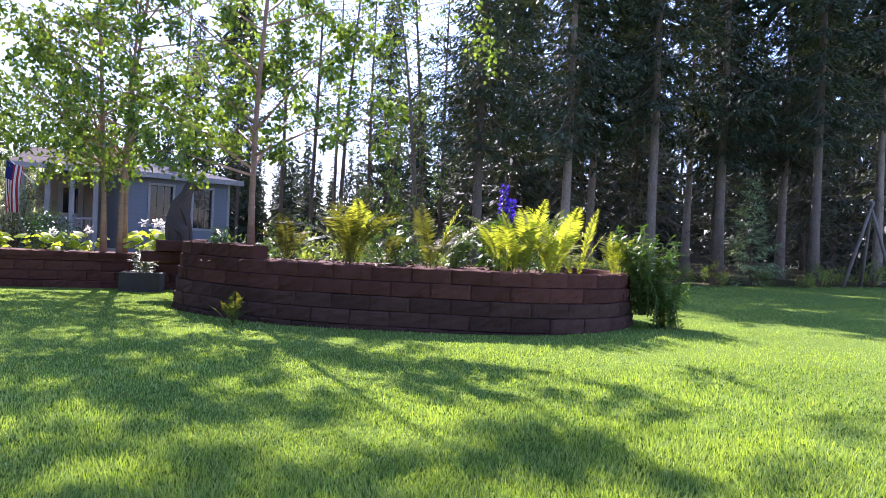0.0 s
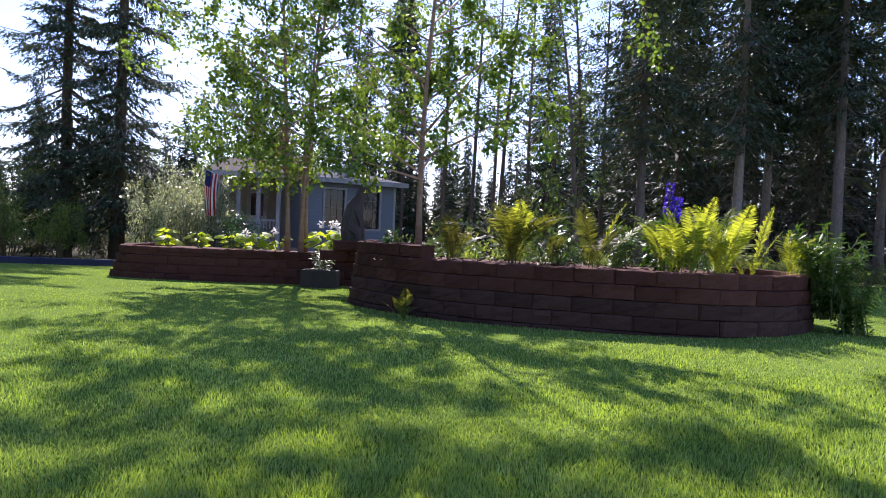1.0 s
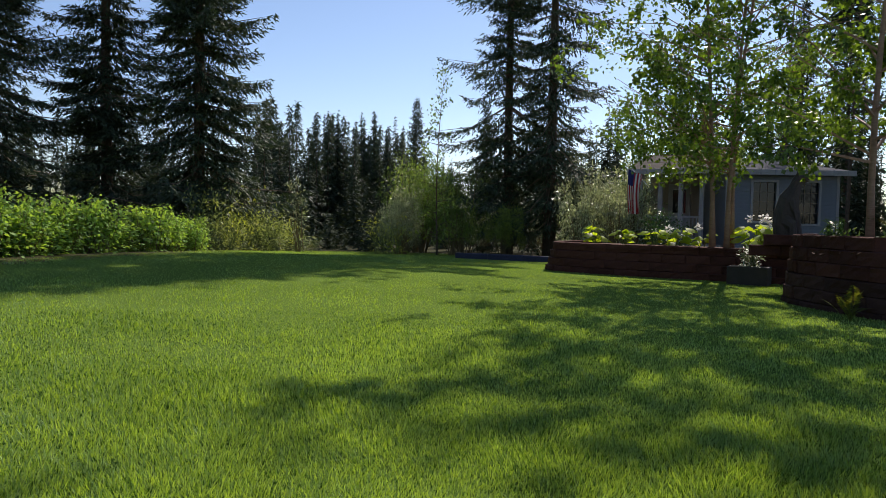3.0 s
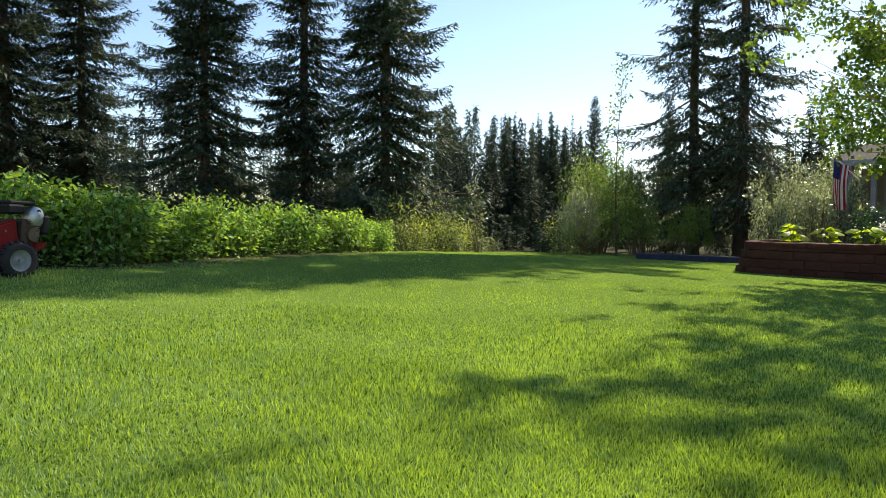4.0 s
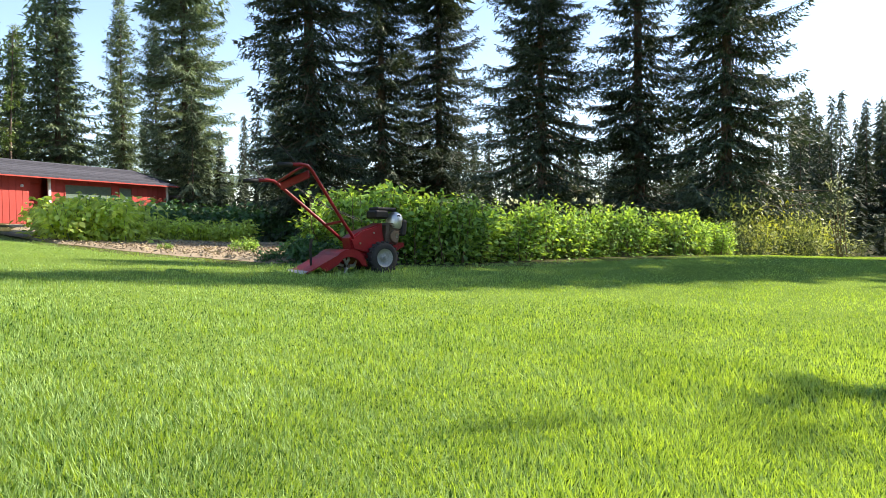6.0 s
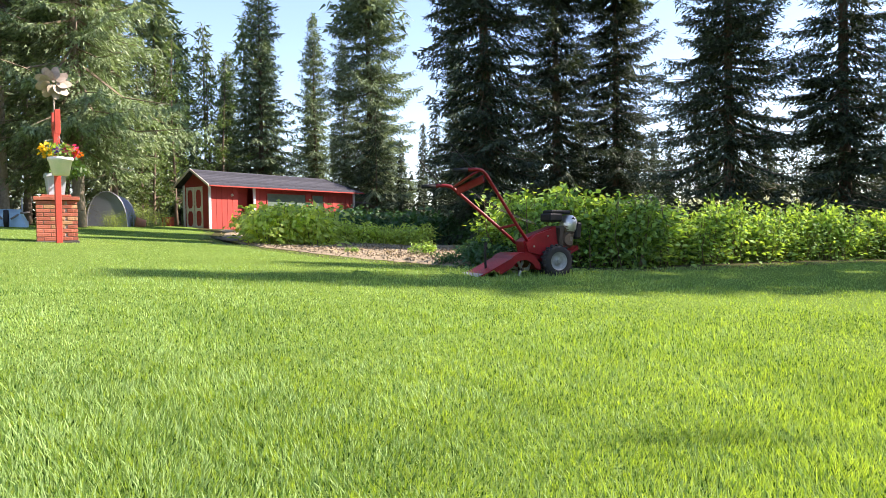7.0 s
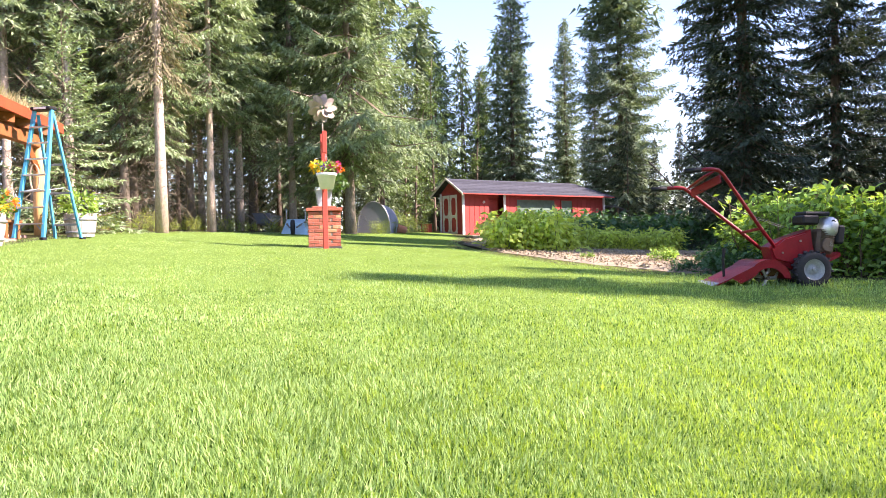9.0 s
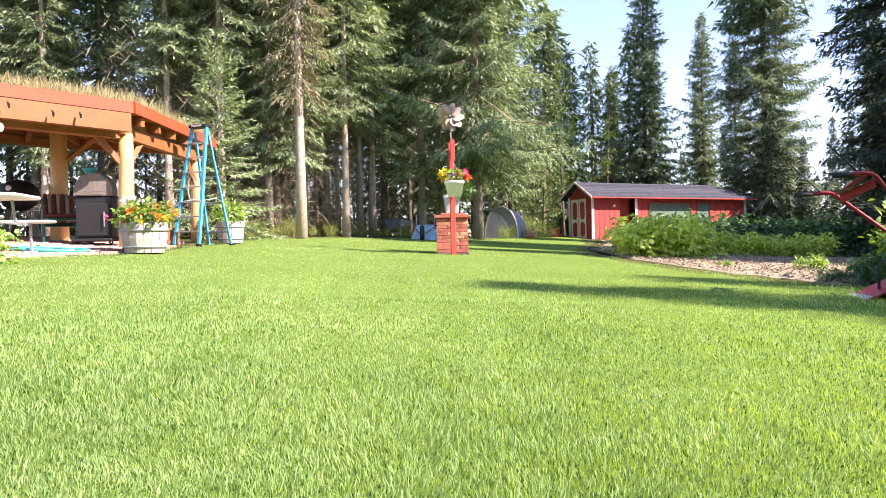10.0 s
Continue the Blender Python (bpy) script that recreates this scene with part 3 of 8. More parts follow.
# ---- trees ----
def spruce_meshes(rng, tall, base, wide, gap=0.32, taper=0.8, droop=1.0, trunk=0.17, dead=0, lumpy=0.3, clump=0.16, step=0.13, hang=0.6, see=99.0, bare=0.12, core=0, fat=1.0):
    """Trunk, limbs and needle clumps of a spruce; base: where the green starts, see: above it the clumps grow coarser."""
    tr = Solid()
    hs = np.linspace(0, 1, 9)
    off = np.cumsum(rng.normal(0, 0.012, (9, 2)), 0) * tall / 14
    path = [(off[i, 0], off[i, 1], -0.15 + (tall + 0.1) * h) for i, h in enumerate(hs)]
    tr.tube(path, [trunk * (1.25 if i == 0 else 1) * (1 - h * 0.93) for i, h in enumerate(hs)], 9)
    pz = [p[2] for p in path]
    at = lambda z: np.array([np.interp(z, pz, off[:, 0]), np.interp(z, pz, off[:, 1]), z])
    limb, bits = Solid(), []
    z, turn, side = base, rng.random() * 6, rng.random(8) * 6.28
    while z < tall - 0.12:
        k = (z - base) / (tall - base)
        big = 1.0 if z < see else 2.5
        cl, st = clump * big, step * big
        reach = wide * (1 - k) ** taper * (1 + rng.normal(0, lumpy * 0.4)) + 0.14
        if k < 0.1:
            reach *= 0.72 + 2.8 * k
        nb = int(rng.integers(5, 8)) if k < 0.85 else 4
        for b in range(nb):
            a = turn + 2 * math.pi * b / nb + rng.normal(0, 0.25)
            ln = reach * (0.55 + 0.55 * rng.random()) * (1 + 0.5 * lumpy * math.sin(a * 2 + side[0] + z * 0.9))
            el = radians(46 * k ** 1.3 - 17 * droop * (1 - k) + rng.normal(0, 7))
            hx = np.array([math.cos(a), math.sin(a), 0.0])
            p0 = at(z + rng.normal(0, 0.09))
            sag = 0.30 * droop * (1 - k) * ln

            def pos(s):
                s = np.atleast_1d(s)[:, None]
                return p0 + hx * (ln * math.cos(el) * s) + np.array([0, 0, 1.0]) * (ln * math.sin(el) * s - sag * s * (1.25 - s) + 0.1 * ln * s ** 3)
            if ln > 0.5 and z < see and clump < 0.3:
                limb.tube([tuple(pos(q)[0]) for q in (0, 0.45, 0.92)], [0.011 + 0.012 * ln, 0.007 + 0.005 * ln, 0.004], 3, False)
            m = max(2, int(ln / st * 2))
            s = np.clip(bare + (1 - bare) * (np.arange(m) + rng.random(m)) / m, 0, 1)
            sg = np.where(np.arange(m) % 2 == 0, 1.0, -1.0)
            bl = np.minimum((0.40 * ln * (1 - s) ** 0.8 * np.minimum(1, 0.35 + 2.2 * s) + 0.11 * big) * rng.uniform(0.65, 1.25, m), 0.85)
            ang = a + sg * radians(56) * (1 - 0.45 * s) * rng.uniform(0.75, 1.2, m)
            d = np.stack([np.cos(ang), np.sin(ang), -0.12 * droop * (1 - k) - 0.35 * hang * rng.random(m) * (1 - k) + 0.35 * k], 1)
            nc = np.maximum(1, np.ceil(bl / (cl * 0.62)).astype(int))
            i = np.repeat(np.arange(m), nc)
            u = (np.concatenate([np.arange(q) for q in nc]) + rng.random(len(i)) * 0.9) / nc[i]
            q0 = pos(s)[i] + d[i] * (u * bl[i])[:, None]
            q0[:, 2] -= 0.28 * hang * u ** 2 * bl[i]
            n = len(i)
            dd = d[i] + rng.normal(0, 0.38, (n, 3)) + np.where(rng.random(n) < 0.3 * hang, -1.1, -0.1 * hang)[:, None] * np.array([0, 0, 1.0])
            up = rng.normal(0, 0.45, (n, 3)) + np.array([0, 0, 1.0])
            lw = cl * rng.uniform(0.7, 1.35, n)
            bits.append((q0, dd, up, lw, lw * rng.uniform(0.26, 0.42, n) * fat))
        for _ in range(core):
            a = rng.random() * 6.28
            h = np.array((math.cos(a), math.sin(a), 0))
            w = np.array([cl * rng.uniform(1.2, 2.4)])
            bits.append(((at(z) + h * reach * 0.45 * rng.random())[None], (h + np.array((0, 0, -0.6 - rng.random())))[None], rng.normal(0, 1, (1, 3)), w, w * 0.25))
        z += gap * (0.75 + 0.5 * rng.random()) * (1 - 0.35 * k)
        turn += 0.6 + rng.random()
    v, f = needles(*[np.concatenate(q) for q in zip(*bits)])
    dry = None
    if dead:
        dry = Solid()
        for _ in range(dead):
            zz = 0.5 + (base + 0.5) * rng.random() ** 0.8
            a, ln = rng.random() * 6.28, 0.35 + 0.9 * rng.random()
            p = at(zz)
            e = p + np.array([math.cos(a) * ln * 0.6, math.sin(a) * ln * 0.6, 0.05 - 0.12 * rng.random()])
            e2 = p + np.array([math.cos(a + 0.2) * ln, math.sin(a + 0.2) * ln, -0.12 - 0.35 * ln * rng.random()])
            dry.tube([p, e, e2], [0.007, 0.004, 0.002], 3, False)
            for _ in range(2):
                s = rng.random()
                q = p + (e2 - p) * s
                dry.tube([q, q + np.array([rng.normal(0, 0.14), rng.normal(0, 0.14), -0.12 - 0.2 * rng.random()])], [0.003, 0.0015], 3, False)
    return tr.mesh("trunk", True), limb.mesh("limb"), arrays("crown", v, f), dry.mesh("dead_branch") if dry else None


def spruce(kind_meshes, x, y, turn, s, label, group, bark, needles, sz=1.0):
    tr, limb, crown, dry = kind_meshes
    t = thing("spruce_tree", Matrix.LocRotScale((x, y, gz(x, y)), Euler((0, 0, radians(turn))), (s, s, s * sz)), label, "tree", group)
    for nm, me, ma in (("trunk", tr, bark), ("limb", limb, TWIG), ("crown", crown, needles), ("dead_branch", dry, TWIG)):
        if me is not None:
            o = part(nm, me, ma, t)
            o.material_slots[0].link = "OBJECT"
            o.material_slots[0].material = ma
            if nm != "trunk":
                tagged(o, kind="stuff")
    return t


rng = np.random.default_rng(11)
BROAD = [spruce_meshes(rng, 18.0, 0.4, w, 0.28, tp, 1.3, 0.19, dead=30, lumpy=lm, clump=0.14, step=0.07, hang=1.0, see=9.6, core=26, fat=1.1) for w, tp, lm in ((2.45, 0.65, 0.4), (2.0, 0.5, 0.3), (2.0, 0.6, 0.35), (2.6, 0.75, 0.6), (1.8, 0.55, 0.5))]
SLIM = [spruce_meshes(rng, 14.0, 0.7, 1.7, 0.28, 0.65, 1.1, 0.15, dead=12, clump=0.20, step=0.12, core=10, hang=0.8, fat=1.15) for _ in range(2)]
TALL = [spruce_meshes(rng, 17.0, 3.1 + 1.3 * k, 1.9, 0.36, 0.65, 1.6, 0.125, dead=120, clump=0.14, step=0.09, see=8.6, hang=1.0, core=8, fat=1.0) for k in range(3)]
OPEN = [spruce_meshes(rng, 21.0, 1.3, 2.4, 0.42, 0.85, 1.5, 0.2, dead=40, lumpy=0.8, clump=0.145, step=0.09, see=9.8, hang=1.0, core=6, fat=1.1) for _ in range(2)]
FOREST = [spruce_meshes(rng, 15.0, 2.6 + k, 1.9, 0.46, 0.55, 1.5, 0.12, dead=8, clump=0.28, step=0.22, see=10.0, core=5, hang=1.0, fat=1.1) for k in range(3)]
SHORT = [spruce_meshes(rng, 15.0, 3.8 + 0.8 * k, 1.9, 0.36, 0.6, 1.5, 0.15, dead=130, clump=0.16, step=0.11, hang=1.1, see=8.6, core=5, fat=1.0) for k in range(3)]
FULL = [spruce_meshes(rng, 13.0, 0.4, 2.0, 0.50, 0.62, 1.3, 0.12, clump=0.36, step=0.30, core=8, hang=0.8, fat=1.1) for k in range(2)]
SPIRE = [spruce_meshes(rng, 13.0, 0.3, 1.7, 0.42, 0.85, 1.2, 0.12, clump=0.34, step=0.28, core=8, hang=0.7, fat=1.1) for k in range(2)]

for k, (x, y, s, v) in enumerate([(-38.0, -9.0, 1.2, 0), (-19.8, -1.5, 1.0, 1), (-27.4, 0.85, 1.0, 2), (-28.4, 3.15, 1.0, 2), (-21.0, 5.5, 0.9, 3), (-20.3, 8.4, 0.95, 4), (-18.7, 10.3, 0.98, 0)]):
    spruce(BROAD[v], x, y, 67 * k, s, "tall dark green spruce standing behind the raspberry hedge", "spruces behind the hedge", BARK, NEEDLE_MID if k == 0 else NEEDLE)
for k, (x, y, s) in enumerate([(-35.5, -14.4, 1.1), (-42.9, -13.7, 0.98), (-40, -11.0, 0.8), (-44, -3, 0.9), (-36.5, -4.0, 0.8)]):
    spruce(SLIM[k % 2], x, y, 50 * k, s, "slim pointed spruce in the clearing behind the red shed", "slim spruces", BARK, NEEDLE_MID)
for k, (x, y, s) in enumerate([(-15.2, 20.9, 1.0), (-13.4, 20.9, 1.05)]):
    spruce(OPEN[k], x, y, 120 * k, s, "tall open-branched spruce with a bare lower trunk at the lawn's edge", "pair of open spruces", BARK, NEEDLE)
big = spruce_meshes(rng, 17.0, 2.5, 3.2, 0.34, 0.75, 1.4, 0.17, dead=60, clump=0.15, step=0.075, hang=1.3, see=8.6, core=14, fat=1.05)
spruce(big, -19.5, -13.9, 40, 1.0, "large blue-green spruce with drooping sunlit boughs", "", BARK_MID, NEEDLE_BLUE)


def wood(points, label, group, kinds, bark, needles, seed, lo=0.85, hi=1.15):
    r = random.Random(seed)
    for k, (x, y) in enumerate(points):
        spruce(kinds[k % len(kinds)], x, y, r.uniform(0, 360), r.uniform(lo, hi), label, group, bark[k % len(bark)] if isinstance(bark, tuple) else bark, needles)


def scatter(seed, poly, apart, n, avoid=()):
    r, res = random.Random(seed), []
    xs, ys = [p[0] for p in poly], [p[1] for p in poly]
    for _ in range(n * 40):
        x, y = r.uniform(min(xs), max(xs)), r.uniform(min(ys), max(ys))
        if inside(poly, np.array([x]), np.array([y]))[0] and all((x - a) ** 2 + (y - b) ** 2 > apart * apart for a, b in res + list(avoid)):
            res.append((x, y))
            if len(res) == n:
                break
    return res


# dark wood beyond the curved wall
edge = [(2.9, 19.4), (7.5, 18.3), (10.0, 21.5), (9.9, 19.1), (12.0, 17.9), (15.5, 20.0), (5.2, 18.6), (6.4, 20.2), (18.5, 20.6), (13.4, 21.8)]
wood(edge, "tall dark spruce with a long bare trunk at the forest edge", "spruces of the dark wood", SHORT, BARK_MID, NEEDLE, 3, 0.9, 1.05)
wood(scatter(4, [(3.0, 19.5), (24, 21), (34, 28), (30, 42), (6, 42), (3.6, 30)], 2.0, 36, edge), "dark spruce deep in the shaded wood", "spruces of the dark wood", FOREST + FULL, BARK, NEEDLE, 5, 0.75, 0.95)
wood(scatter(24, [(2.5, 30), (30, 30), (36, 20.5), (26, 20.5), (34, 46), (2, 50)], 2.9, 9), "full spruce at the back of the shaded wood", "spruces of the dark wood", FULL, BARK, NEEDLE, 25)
# sunlit wood behind the brick pedestal and the pavilion
edge = [(-8.1, -20.3), (-10.5, -22.1), (-10.2, -17.6), (-12.5, -16.3), (-14.7, -15.4), (-15.8, -15.9), (-16.9, -16.4), (-18.5, -17.4), (-18.9, -15.9), (-13.7, -17.4), (-11.6, -18.8), (-20.8, -16.6), (-13.2, -15.8), (-15.3, -16.9), (-11.1, -16.5), (-12.8, -18.2), (-16.4, -17.6)]
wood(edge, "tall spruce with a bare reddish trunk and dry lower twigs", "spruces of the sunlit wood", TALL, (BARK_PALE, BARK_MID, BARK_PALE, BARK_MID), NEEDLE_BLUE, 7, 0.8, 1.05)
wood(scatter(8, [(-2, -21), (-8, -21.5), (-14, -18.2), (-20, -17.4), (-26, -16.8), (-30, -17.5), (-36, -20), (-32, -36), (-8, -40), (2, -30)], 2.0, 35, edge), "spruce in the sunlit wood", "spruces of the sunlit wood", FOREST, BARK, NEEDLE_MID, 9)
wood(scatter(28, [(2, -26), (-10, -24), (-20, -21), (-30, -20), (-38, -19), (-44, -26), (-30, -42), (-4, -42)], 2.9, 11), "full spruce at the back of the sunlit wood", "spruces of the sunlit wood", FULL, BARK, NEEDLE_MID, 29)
pale = spruce_meshes(rng, 17.5, 4.2, 1.15, 0.34, 0.5, 2.4, 0.14, dead=70, clump=0.13, step=0.13, hang=1.6, see=9.0, fat=1.0)
spruce(pale, -12.2, -14.5, 0, 1.0, "spruce with a pale scaly trunk and tufts of dry lichen", "", BARK_PALE, LICHEN)
small = spruce_meshes(rng, 5.0, 0.3, 1.35, 0.24, 0.8, 0.7, 0.07, clump=0.11, step=0.09)
spruce(small, -9.7, -14.6, 0, 1.0, "young spruce behind the step ladder", "", BARK, NEEDLE_BLUE)


def far_wood(name, seed, n, yaw0, yaw1, d0, d1, h0, h1, label, m=200):
    """A distant stand of pointed spruces, one mesh."""
    r = np.random.default_rng(seed)
    bits, m = [], int(m * 1.9)
    for _ in range(n):
        a, d = radians(r.uniform(yaw0, yaw1)), r.uniform(d0, d1)
        h = d * r.uniform(h0, h1)
        x, y = -math.sin(a) * d, math.cos(a) * d
        q = r.random(m) ** 0.95
        w = h * 0.16 * (1 - q) ** 1.0 * (0.5 + 0.6 * r.random(m)) + 0.05
        t = r.random(m) * 6.28
        u = np.stack([np.cos(t), np.sin(t), np.zeros(m)], 1)
        c = np.array((x, y, gz(x, y) - 1.0)) + u * w[:, None] * 0.25 + np.stack([np.zeros(m), np.zeros(m), (0.02 + 0.98 * q) * (h + 1)], 1)
        bits.append(needles(c, u + np.array((0, 0, -0.35)) + r.normal(0, 0.25, (m, 3)), r.normal(0, 0.4, (m, 3)) + np.array((0, 0, 1)), w * 1.1 + 0.12, w * 0.30 + 0.06))
        t = r.random() * 3 + np.arange(3) * 1.05
        u = np.stack([np.cos(t), np.sin(t), np.zeros(3)], 1)
        c = np.array((x, y, gz(x, y) - 1.0 + 0.93 * (h + 1))) + np.zeros((3, 3))
        bits.append(needles(c + np.array((0, 0, -0.93 * h)), np.array((0.0, 0, 1)) + np.zeros((3, 3)), u, 0.98 * h, 0.03 * h))
    v, f = join(bits)
    return tagged(part(name, arrays(name, v, f), NEEDLE_FAR), label, "woods", kind="stuff")


far_wood("distant_woods", 51, 60, 43, 56, 46, 62, 0.12, 0.185, "distant dark stand of pointed spruces", 280)
r = random.Random(77)
for k in range(18):
    a, d = radians(44.5 + 12.0 * (k + r.uniform(-0.35, 0.35)) / 17), r.uniform(42, 49)
    spruce(SPIRE[k % 2], -math.sin(a) * d, math.cos(a) * d, r.uniform(0, 360), d * (0.145 + 0.045 * k / 17 + r.uniform(-0.014, 0.02)) / 13.0, "dark pointed spruce in the stand beyond the lawn", "spruces beyond the lawn", BARK, NEEDLE)
for k in range(36):
    a, d = radians(56 + 47 * (k + r.uniform(-0.4, 0.4)) / 35), r.uniform(35, 45)
    spruce((SPIRE + FULL)[k % 4], -math.sin(a) * d, math.cos(a) * d, r.uniform(0, 360), d * r.uniform(0.13, 0.19) / 13.0, "dark spruce in the thicket behind the hedge trees", "spruces of the far thicket", BARK, NEEDLE)
for k in range(12):
    a, d = radians(104 + 21 * (k + r.uniform(-0.4, 0.4)) / 11), r.uniform(46, 54)
    spruce((SPIRE + FULL)[k % 4], -math.sin(a) * d, math.cos(a) * d, r.uniform(0, 360), d * r.uniform(0.11, 0.15) / 13.0, "dark spruce far behind the red shed", "spruces of the far thicket", BARK, NEEDLE_MID)
for k in range(7):
    a, d = radians(2.5 + 9.5 * (k + r.uniform(-0.3, 0.3)) / 6), r.uniform(32, 40)
    spruce((SPIRE + FULL)[k % 4], -math.sin(a) * d, math.cos(a) * d, r.uniform(0, 360), d * r.uniform(0.13, 0.18) / 13.0, "dark spruce between the aspens behind the house", "spruces behind the house", BARK, NEEDLE)
far_wood("distant_brush", 57, 80, -14, 17, 30, 44, 0.07, 0.16, "dark scrub behind the aspens", 110)
far_wood("distant_woods", 55, 60, 30, 45, 50, 75, 0.08, 0.135, "distant dark stand of pointed spruces", 160)
far_wood("distant_brush", 54, 200, 28, 103, 31, 46, 0.05, 0.12, "dark scrub beyond the lawn and the hedge", 120)
far_wood("distant_brush", 56, 60, 43, 57, 25, 31, 0.02, 0.055, "dark scrub beyond the lawn and the hedge", 60)
far_wood("distant_woods", 52, 140, 55, 95, 58, 90, 0.10, 0.15, "distant dark stand of pointed spruces", 130)
far_wood("distant_woods", 57, 60, 95, 126, 60, 95, 0.06, 0.11, "distant dark stand of pointed spruces", 110)
far_wood("distant_woods", 58, 70, 124, 172, 40, 60, 0.10, 0.20, "distant dark stand of pointed spruces", 110)
far_wood("distant_woods", 59, 110, -62, -3, 42, 58, 0.16, 0.30, "distant dark stand of pointed spruces", 150)
far_wood("distant_brush", 60, 80, -12, 26, 34, 44, 0.05, 0.12, "dark scrub behind the house and the aspens", 90)
far_wood("distant_woods", 53, 90, -8, 32, 48, 70, 0.10, 0.20, "distant dark stand of pointed spruces", 200)


def dry_brush(name, seed, poly, n, low, high, mat, label):
    """Fine dead twigs that hang between the trunks."""
    r = np.random.default_rng(seed)
    xs, ys = np.array([p[0] for p in poly]), np.array([p[1] for p in poly])
    x, y = r.uniform(xs.min(), xs.max(), n * 3), r.uniform(ys.min(), ys.max(), n * 3)
    ok = inside(poly, x, y)
    x, y = x[ok][:n], y[ok][:n]
    n = len(x)
    c = np.stack([x, y, height(x, y) + low + (high - low) * r.random(n) ** 1.2], 1)
    d = rand_dirs(r, n, 0.4) + np.array((0, 0, -0.8))
    v, f = leaves(c, d, rand_dirs(r, n), 0.3 + 0.45 * r.random(n), 0.012 + 0.014 * r.random(n))
    return tagged(part(name, arrays(name, v, f), mat), label, "twigs", kind="stuff")


dry_brush("dry_twigs", 71, [(-8.5, -17), (-13, -15.7), (-18.5, -16.2), (-21.5, -17), (-21, -20), (-9, -21)], 9000, 0.3, 5.6, NEEDLE_OLD, "pale dry twigs hanging between the sunlit trunks")
dry_brush("dry_twigs", 72, [(4, 19.5), (9, 18.6), (15, 19), (20, 21), (20, 25), (4, 25)], 5000, 0.3, 5.0, TWIG, "dry twigs hanging between the shaded trunks")
wood([(-31.5, -20), (-34.5, -18.6), (-38.5, -17.5), (-41, -16.2), (-36.8, -15.8), (-45, -14.6), (-47, -10.5), (-33, -22), (-29.4, -19.2)], "spruce in the trees behind the red shed", "spruces behind the shed", FULL + SLIM, BARK, NEEDLE_BLUE, 31, 0.7, 0.95)


# ---- broad-leaved trees and bushes ----
def birch(name, x, y, tall, lean, n, rng, label, bark=BIRCH_BARK, leaf=BIRCH_LEAF, first=0.24, r=0.06, spread=0.2, size=0.075, group="", dz=0.0, hang=0.7):
    """A slender tree: a bowed stem, rising limbs and loose sprays of leaves."""
    t = thing(name, Matrix.Translation((x, y, gz(x, y) + dz)), label, "tree", group)
    stem = Solid()
    ph = rng.random() * 6
    at = lambda s: np.array([lean[0] * s * s + 0.06 * math.sin(4 * s + ph), lean[1] * s * s + 0.06 * math.cos(5 * s + ph), tall * s - 0.1])
    ss = np.linspace(0, 1, 10)
    stem.tube([at(s) for s in ss], [r * (1.35 if s == 0 else 1) * (1 - 0.93 * s) for s in ss], 9)
    part("trunk", stem, bark, t, smooth=True)
    limb, tips = Solid(), []
    nb = int(tall * 5.0)
    for b in range(nb):
        s = first + (0.97 - first) * ((b + rng.random()) / nb) ** 1.35
        a, ln = rng.random() * 6.28, tall * spread * (1 - s * 0.55) * (0.5 + 0.8 * rng.random())
        p = at(s)
        d = np.array([math.cos(a), math.sin(a), 0.15 + 0.6 * rng.random()])
        d /= np.linalg.norm(d)
        m, e = p + d * ln * 0.5, p + d * ln + np.array([0, 0, -0.12 * ln])
        limb.tube([p, m, e], [r * (1 - s) * 0.45 + 0.006, 0.008, 0.003], 4, False)
        for q in np.linspace(0.3, 1.0, 7):
            tips.append((p + (e - p) * q, ln * 0.25))
    # twigs that hang from the limbs carry the leaves in loose tassels
    tw = []
    for p, w in tips:
        if rng.random() < 0.62:
            d = rand_dirs(rng, 1)[0] + np.array((0, 0, -0.15))
            tw.append((p, d * max(0.22, w) * (0.5 + 0.9 * rng.random())))
    for p, d in tw[::2]:
        limb.tube([p, p + d * 0.6 + np.array((0, 0, 0.03)), p + d], [0.005, 0.003, 0.0015], 3, False)
    tagged(part("limb", limb, bark, t), kind="stuff")
    k = rng.integers(0, len(tw), n)
    u = rng.random(n)[:, None] ** 0.7
    c = np.array([tw[i][0] for i in k]) + np.array([tw[i][1] for i in k]) * u * 1.1 + rng.normal(0, size * 0.75, (n, 3))
    d = rand_dirs(rng, n)
    d[:, 2] -= hang
    v, f = leaves(c, d, rand_dirs(rng, n), size * (0.6 + 0.7 * rng.random(n)), size * (0.5 + 0.45 * rng.random(n)))
    tagged(part("crown", arrays("crown", v, f), leaf, t), kind="stuff")
    return t


